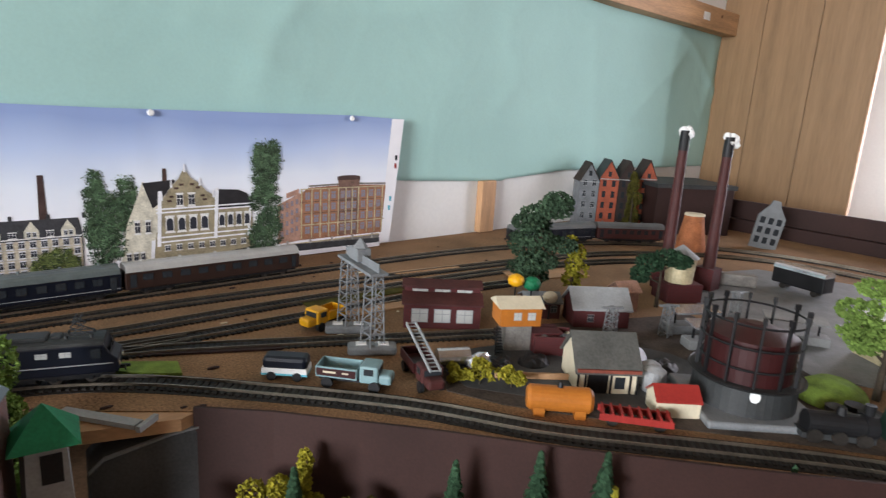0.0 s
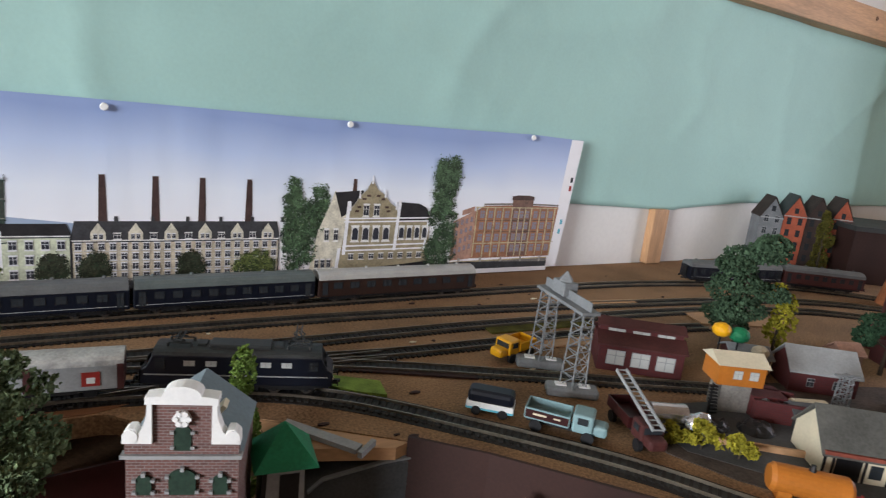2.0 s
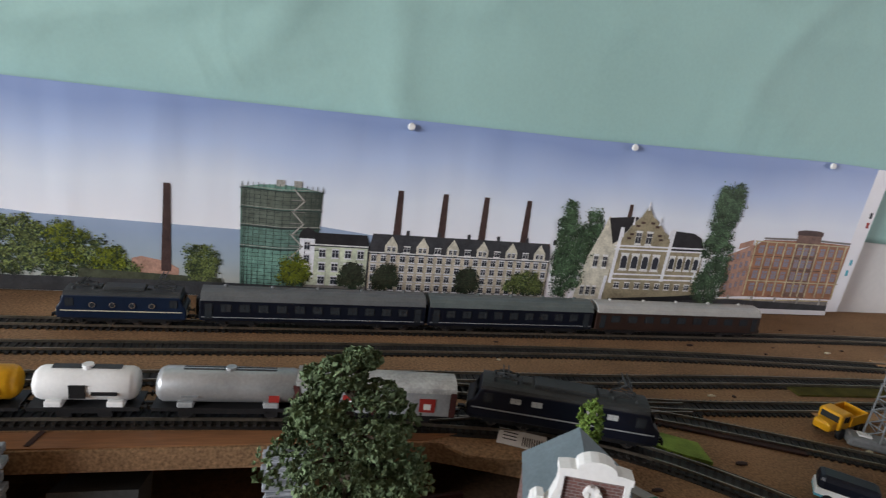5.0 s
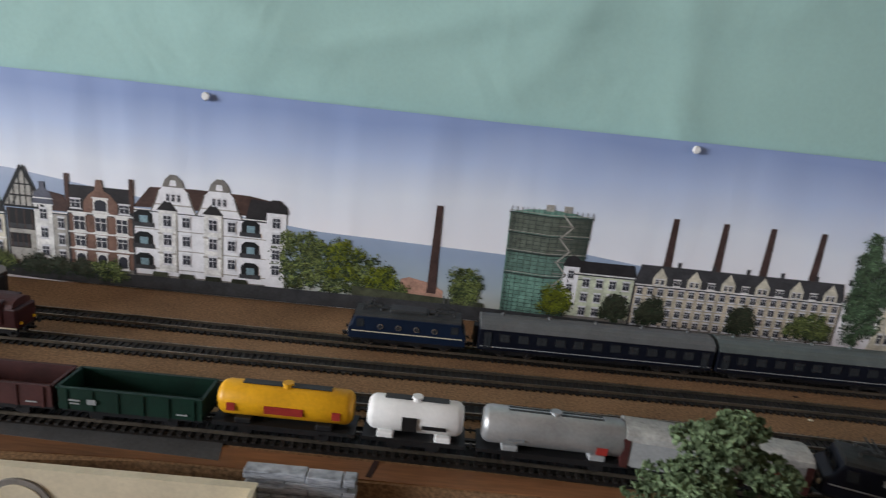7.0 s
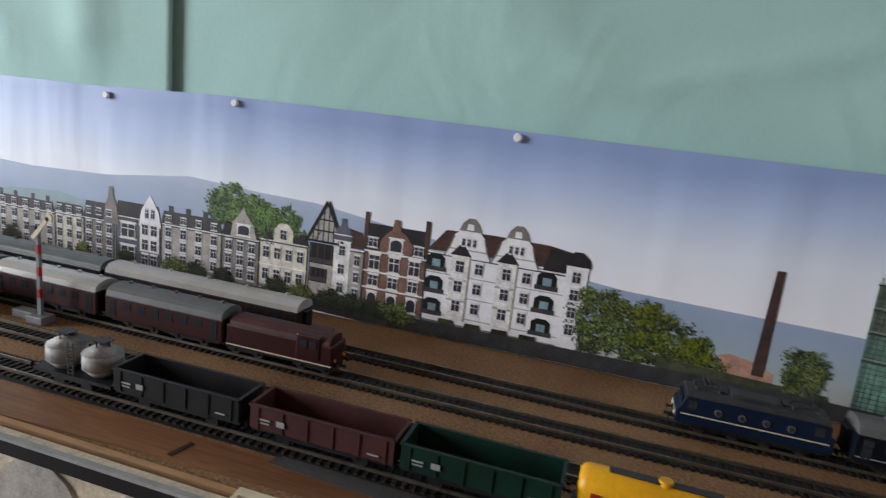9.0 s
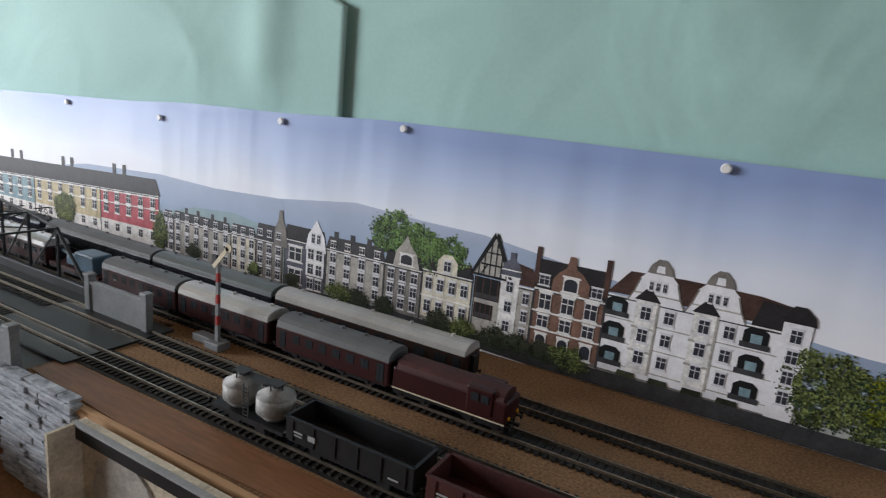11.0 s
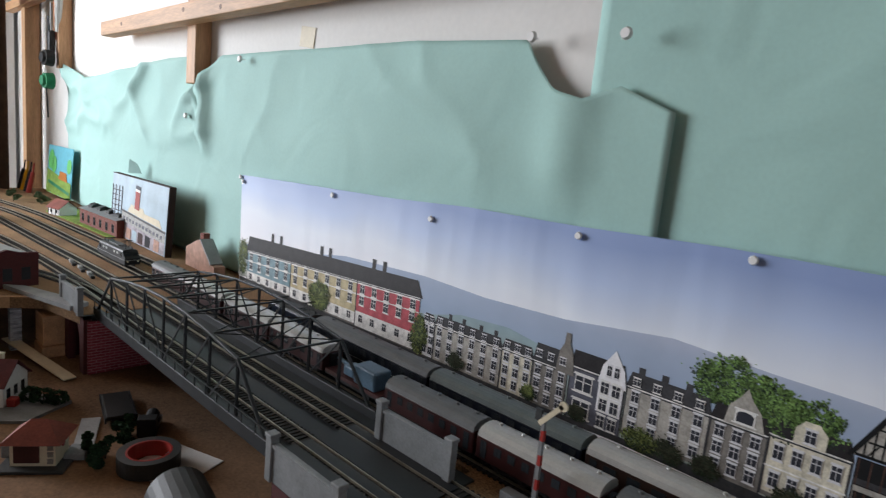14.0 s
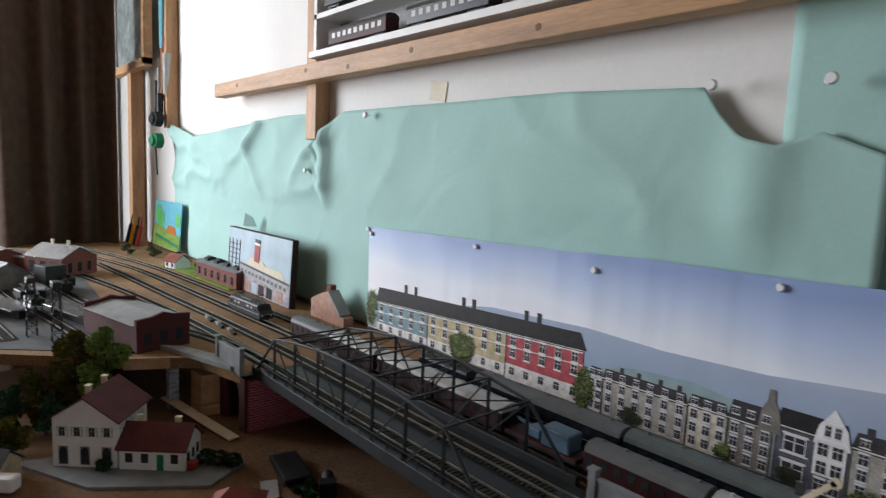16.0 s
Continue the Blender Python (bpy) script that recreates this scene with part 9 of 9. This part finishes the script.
# child's landscape picture
ls = thing("landscape_picture", "bright painted green landscape sheet on the wall", "painting", m=pose(-2.63, 0.868, Z, -4, 0, 0))
part("sheet", box(B(), 0, 0.004, 0.100, 0.30, 0.002, 0.170), M['skyblue'], ls)
paint(ls, [(-0.148, 0.016), (0.148, 0.016), (0.148, 0.070), (0.05, 0.080), (-0.148, 0.100)], M['leafl'], -4)
for cx, cz, r in ((-0.10, 0.135, 0.035), (-0.06, 0.120, 0.030), (0.12, 0.125, 0.025)):
    paint(ls, [(cx + r * math.cos(i * 0.6283), cz + r * math.sin(i * 0.6283)) for i in range(10)], mat("painted_green", (0.10, 0.42, 0.10), 0.6), -3)
paint(ls, [(0.0, 0.075), (0.11, 0.070), (0.09, 0.100), (0.02, 0.102)], M['orange'], -2)
paint(ls, [(-0.12, 0.050), (0.14, 0.030), (0.14, 0.040), (-0.12, 0.062)], M['hutgreen'], -2)

# ---- wall at the far end: curtain, frame, hanging things ----
vs, fs = [], []
NC, NR = 150, 8
for i in range(NC + 1):
    y = 0.34 + 0.45 * i / NC
    for j in range(NR + 1):
        z = 0.30 + 2.0 * j / NR
        k = 0.7 + 0.3 * noise.noise(Vector((y * 3, z * 0.6, 2)))
        vs.append((-2.99 + 0.045 * k * math.sin(y * 48 + 1.2 * math.sin(y * 9) + 0.3 * z) + 0.02 * math.sin(y * 17), y, z))
for i in range(NC):
    for j in range(NR):
        a = i * (NR + 1) + j
        fs.append((a, a + NR + 1, a + NR + 2, a + 1))
cu = new("curtain", mesh_of(vs, fs, "curtain", M['curtain']))
for p in cu.data.polygons:
    p.use_smooth = True
cu.modifiers.new("thickness", 'SOLIDIFY').thickness = 0.003
tagged(cu, "dark brown heavy curtain hanging in folds", "curtain")
tagged(part("wall_post", box(B(), -3.05, 0.888, 1.24, 0.05, 0.05, 0.75, bevel=0.002), M['pine_v'], None), "upright pine batten beside the curtain", "batten")
tagged(part("wall_post", box(B(), -2.62, 0.893, 1.62, 0.035, 0.04, 0.55, bevel=0.002), M['pine_v'], None), "upright pine batten with hanging things", "batten")
pf = thing("framed_picture", "grey city photograph in a pine frame", "picture", m=pose(-3.02, 0.86, 1.60))
part("print", box(B(), 0, 0.010, 0.16, 0.44, 0.004, 0.30), mat("city_photo", (0.26, 0.30, 0.29), 0.4, var=0.35, scale=14, fine=60), pf)
bm = box(B(), 0, 0, -0.012, 0.50, 0.03, 0.03)
box(bm, 0.235, 0, 0.16, 0.03, 0.03, 0.36)
part("frame", bm, M['pine'], pf)
hp = thing("headphones", "black and green headphones hanging by their cable", "headphones", m=pose(-2.640, 0.850, 1.30))
for z, c in ((0.075, 'black'), (0.0, 'hutgreen')):
    bm = cyl(B(), (0, 0.012, z), (0, -0.012, z), 0.044, 0.040, 24)
    cyl(bm, (0, -0.012, z), (0, -0.020, z), 0.030, 0.026, 24)
    bm.transform(Matrix.Translation((0, 0, z)) @ Matrix.Diagonal((1, 1, 0.62, 1)) @ Matrix.Translation((0, 0, -z)))
    part("ear_cup", bm, M[c], hp)
part("headband", box(B(), 0.0, 0.01, 0.13, 0.030, 0.02, 0.07, bevel=0.006), M['black'], hp)
part("cable", cyl(B(), (0.0, -0.005, -0.02), (0.02, -0.005, -0.12), 0.0025, 0.0025, 6), M['black'], hp)
for i, (x, z0, z1, c, r) in enumerate(((-2.66, 1.44, 1.66, 'orange', 0.006), (-2.635, 1.44, 1.66, 'red', 0.006), (-2.74, 1.40, 1.52, 'navy', 0.005), (-2.70, 1.42, 1.56, 'lgrey', 0.007), (-2.64, 1.62, 1.82, 'skyblue', 0.018), (-2.615, 1.46, 1.60, 'paleglass', 0.014))):
    bm = cyl(B(), (x, 0.875, z0), (x + 0.01, 0.875, z1), r * 0.7, r, 10)
    tagged(part("hanging_tool", bm, M[c], None), "thin coloured tool or cable hanging on the wall", "tool", "hanging tools")
for i, (x, c) in enumerate(((-2.98, 'navy'), (-2.93, 'yellow'), (-2.88, 'black'), (-2.84, 'red'))):
    bm = cyl(B(), (x, 0.83, Z), (x, 0.845, Z + 0.075), 0.009, 0.007, 10)
    cyl(bm, (x, 0.845, Z + 0.075), (x, 0.85, Z + 0.11), 0.003, 0.002, 8)
    tagged(part("screwdriver", bm, M[c], None), "coloured screwdriver standing by the wall", "screwdriver", "tools by the wall")
tagged(part("tape_patch", box(B(), -1.185, 0.9140, 1.372, 0.045, 0.0012, 0.035, ry=8), M['cream'], None), "patch of old tape on the white wall", "tape patch")
for x, z in ((-0.672, 1.338), (-0.552, 1.335), (-1.375, 1.336), (-1.62, 1.22)):
    p = thing("drawing_pin", "white plastic drawing pin in the mint paper", "pin", "pins of the paper", Matrix.Translation((x, 0.886, z)))
    bm = cyl(B(), (0, 0.0005, 0), (0, -0.004, 0), 0.0068, 0.0052, 16)
    cyl(bm, (0, 0.012, 0), (0, 0.0005, 0), 0.0006, 0.0006, 6)
    part("head", bm, M['white'], p)

# shelf with wagons above the lath
sf = thing("wall_shelf", "white shelf box fixed above the lath", "shelf", m=Matrix.Translation((-1.10, 0.885, 1.455)))
part("bottom", box(B(), 0, -0.012, 0.006, 0.84, 0.075, 0.012), M['white'], sf)
part("board", box(B(), 0, -0.008, 0.085, 0.84, 0.06, 0.010), M['white'], sf)
part("side", box(B(), -0.415, -0.008, 0.10, 0.010, 0.06, 0.20), M['white'], sf)
part("back", box(B(), 0, 0.022, 0.10, 0.84, 0.006, 0.20), M['cement'], sf)
for i, (x, z, c) in enumerate(((-1.36, 1.467, 'oxide'), (-1.10, 1.467, 'navy'), (-1.38, 1.546, 'dgrey'))):
    sw = thing("shelf_coach", "model coach displayed on the wall shelf", "coach", "coaches on the shelf", pose(x, 0.862, z))
    part("body", box(B(), 0, 0, 0.022, 0.20, 0.030, 0.026, bevel=0.001), M[c], sw)
    part("roof", prism(B(), [(-0.0158, 0.034)] + arc(0.0155, 0.0345, 0.043) + [(0.0158, 0.034)], 'x', -0.10, 0.10), M['dgrey'], sw)
    side_windows(sw, [-0.08 + k * 0.02 for k in range(9)], 0.020, 0.011, 0.010, 0.015, PALEPANE)
    for s in (-1, 1):
        bogie(sw, s * 0.07, 0.026)
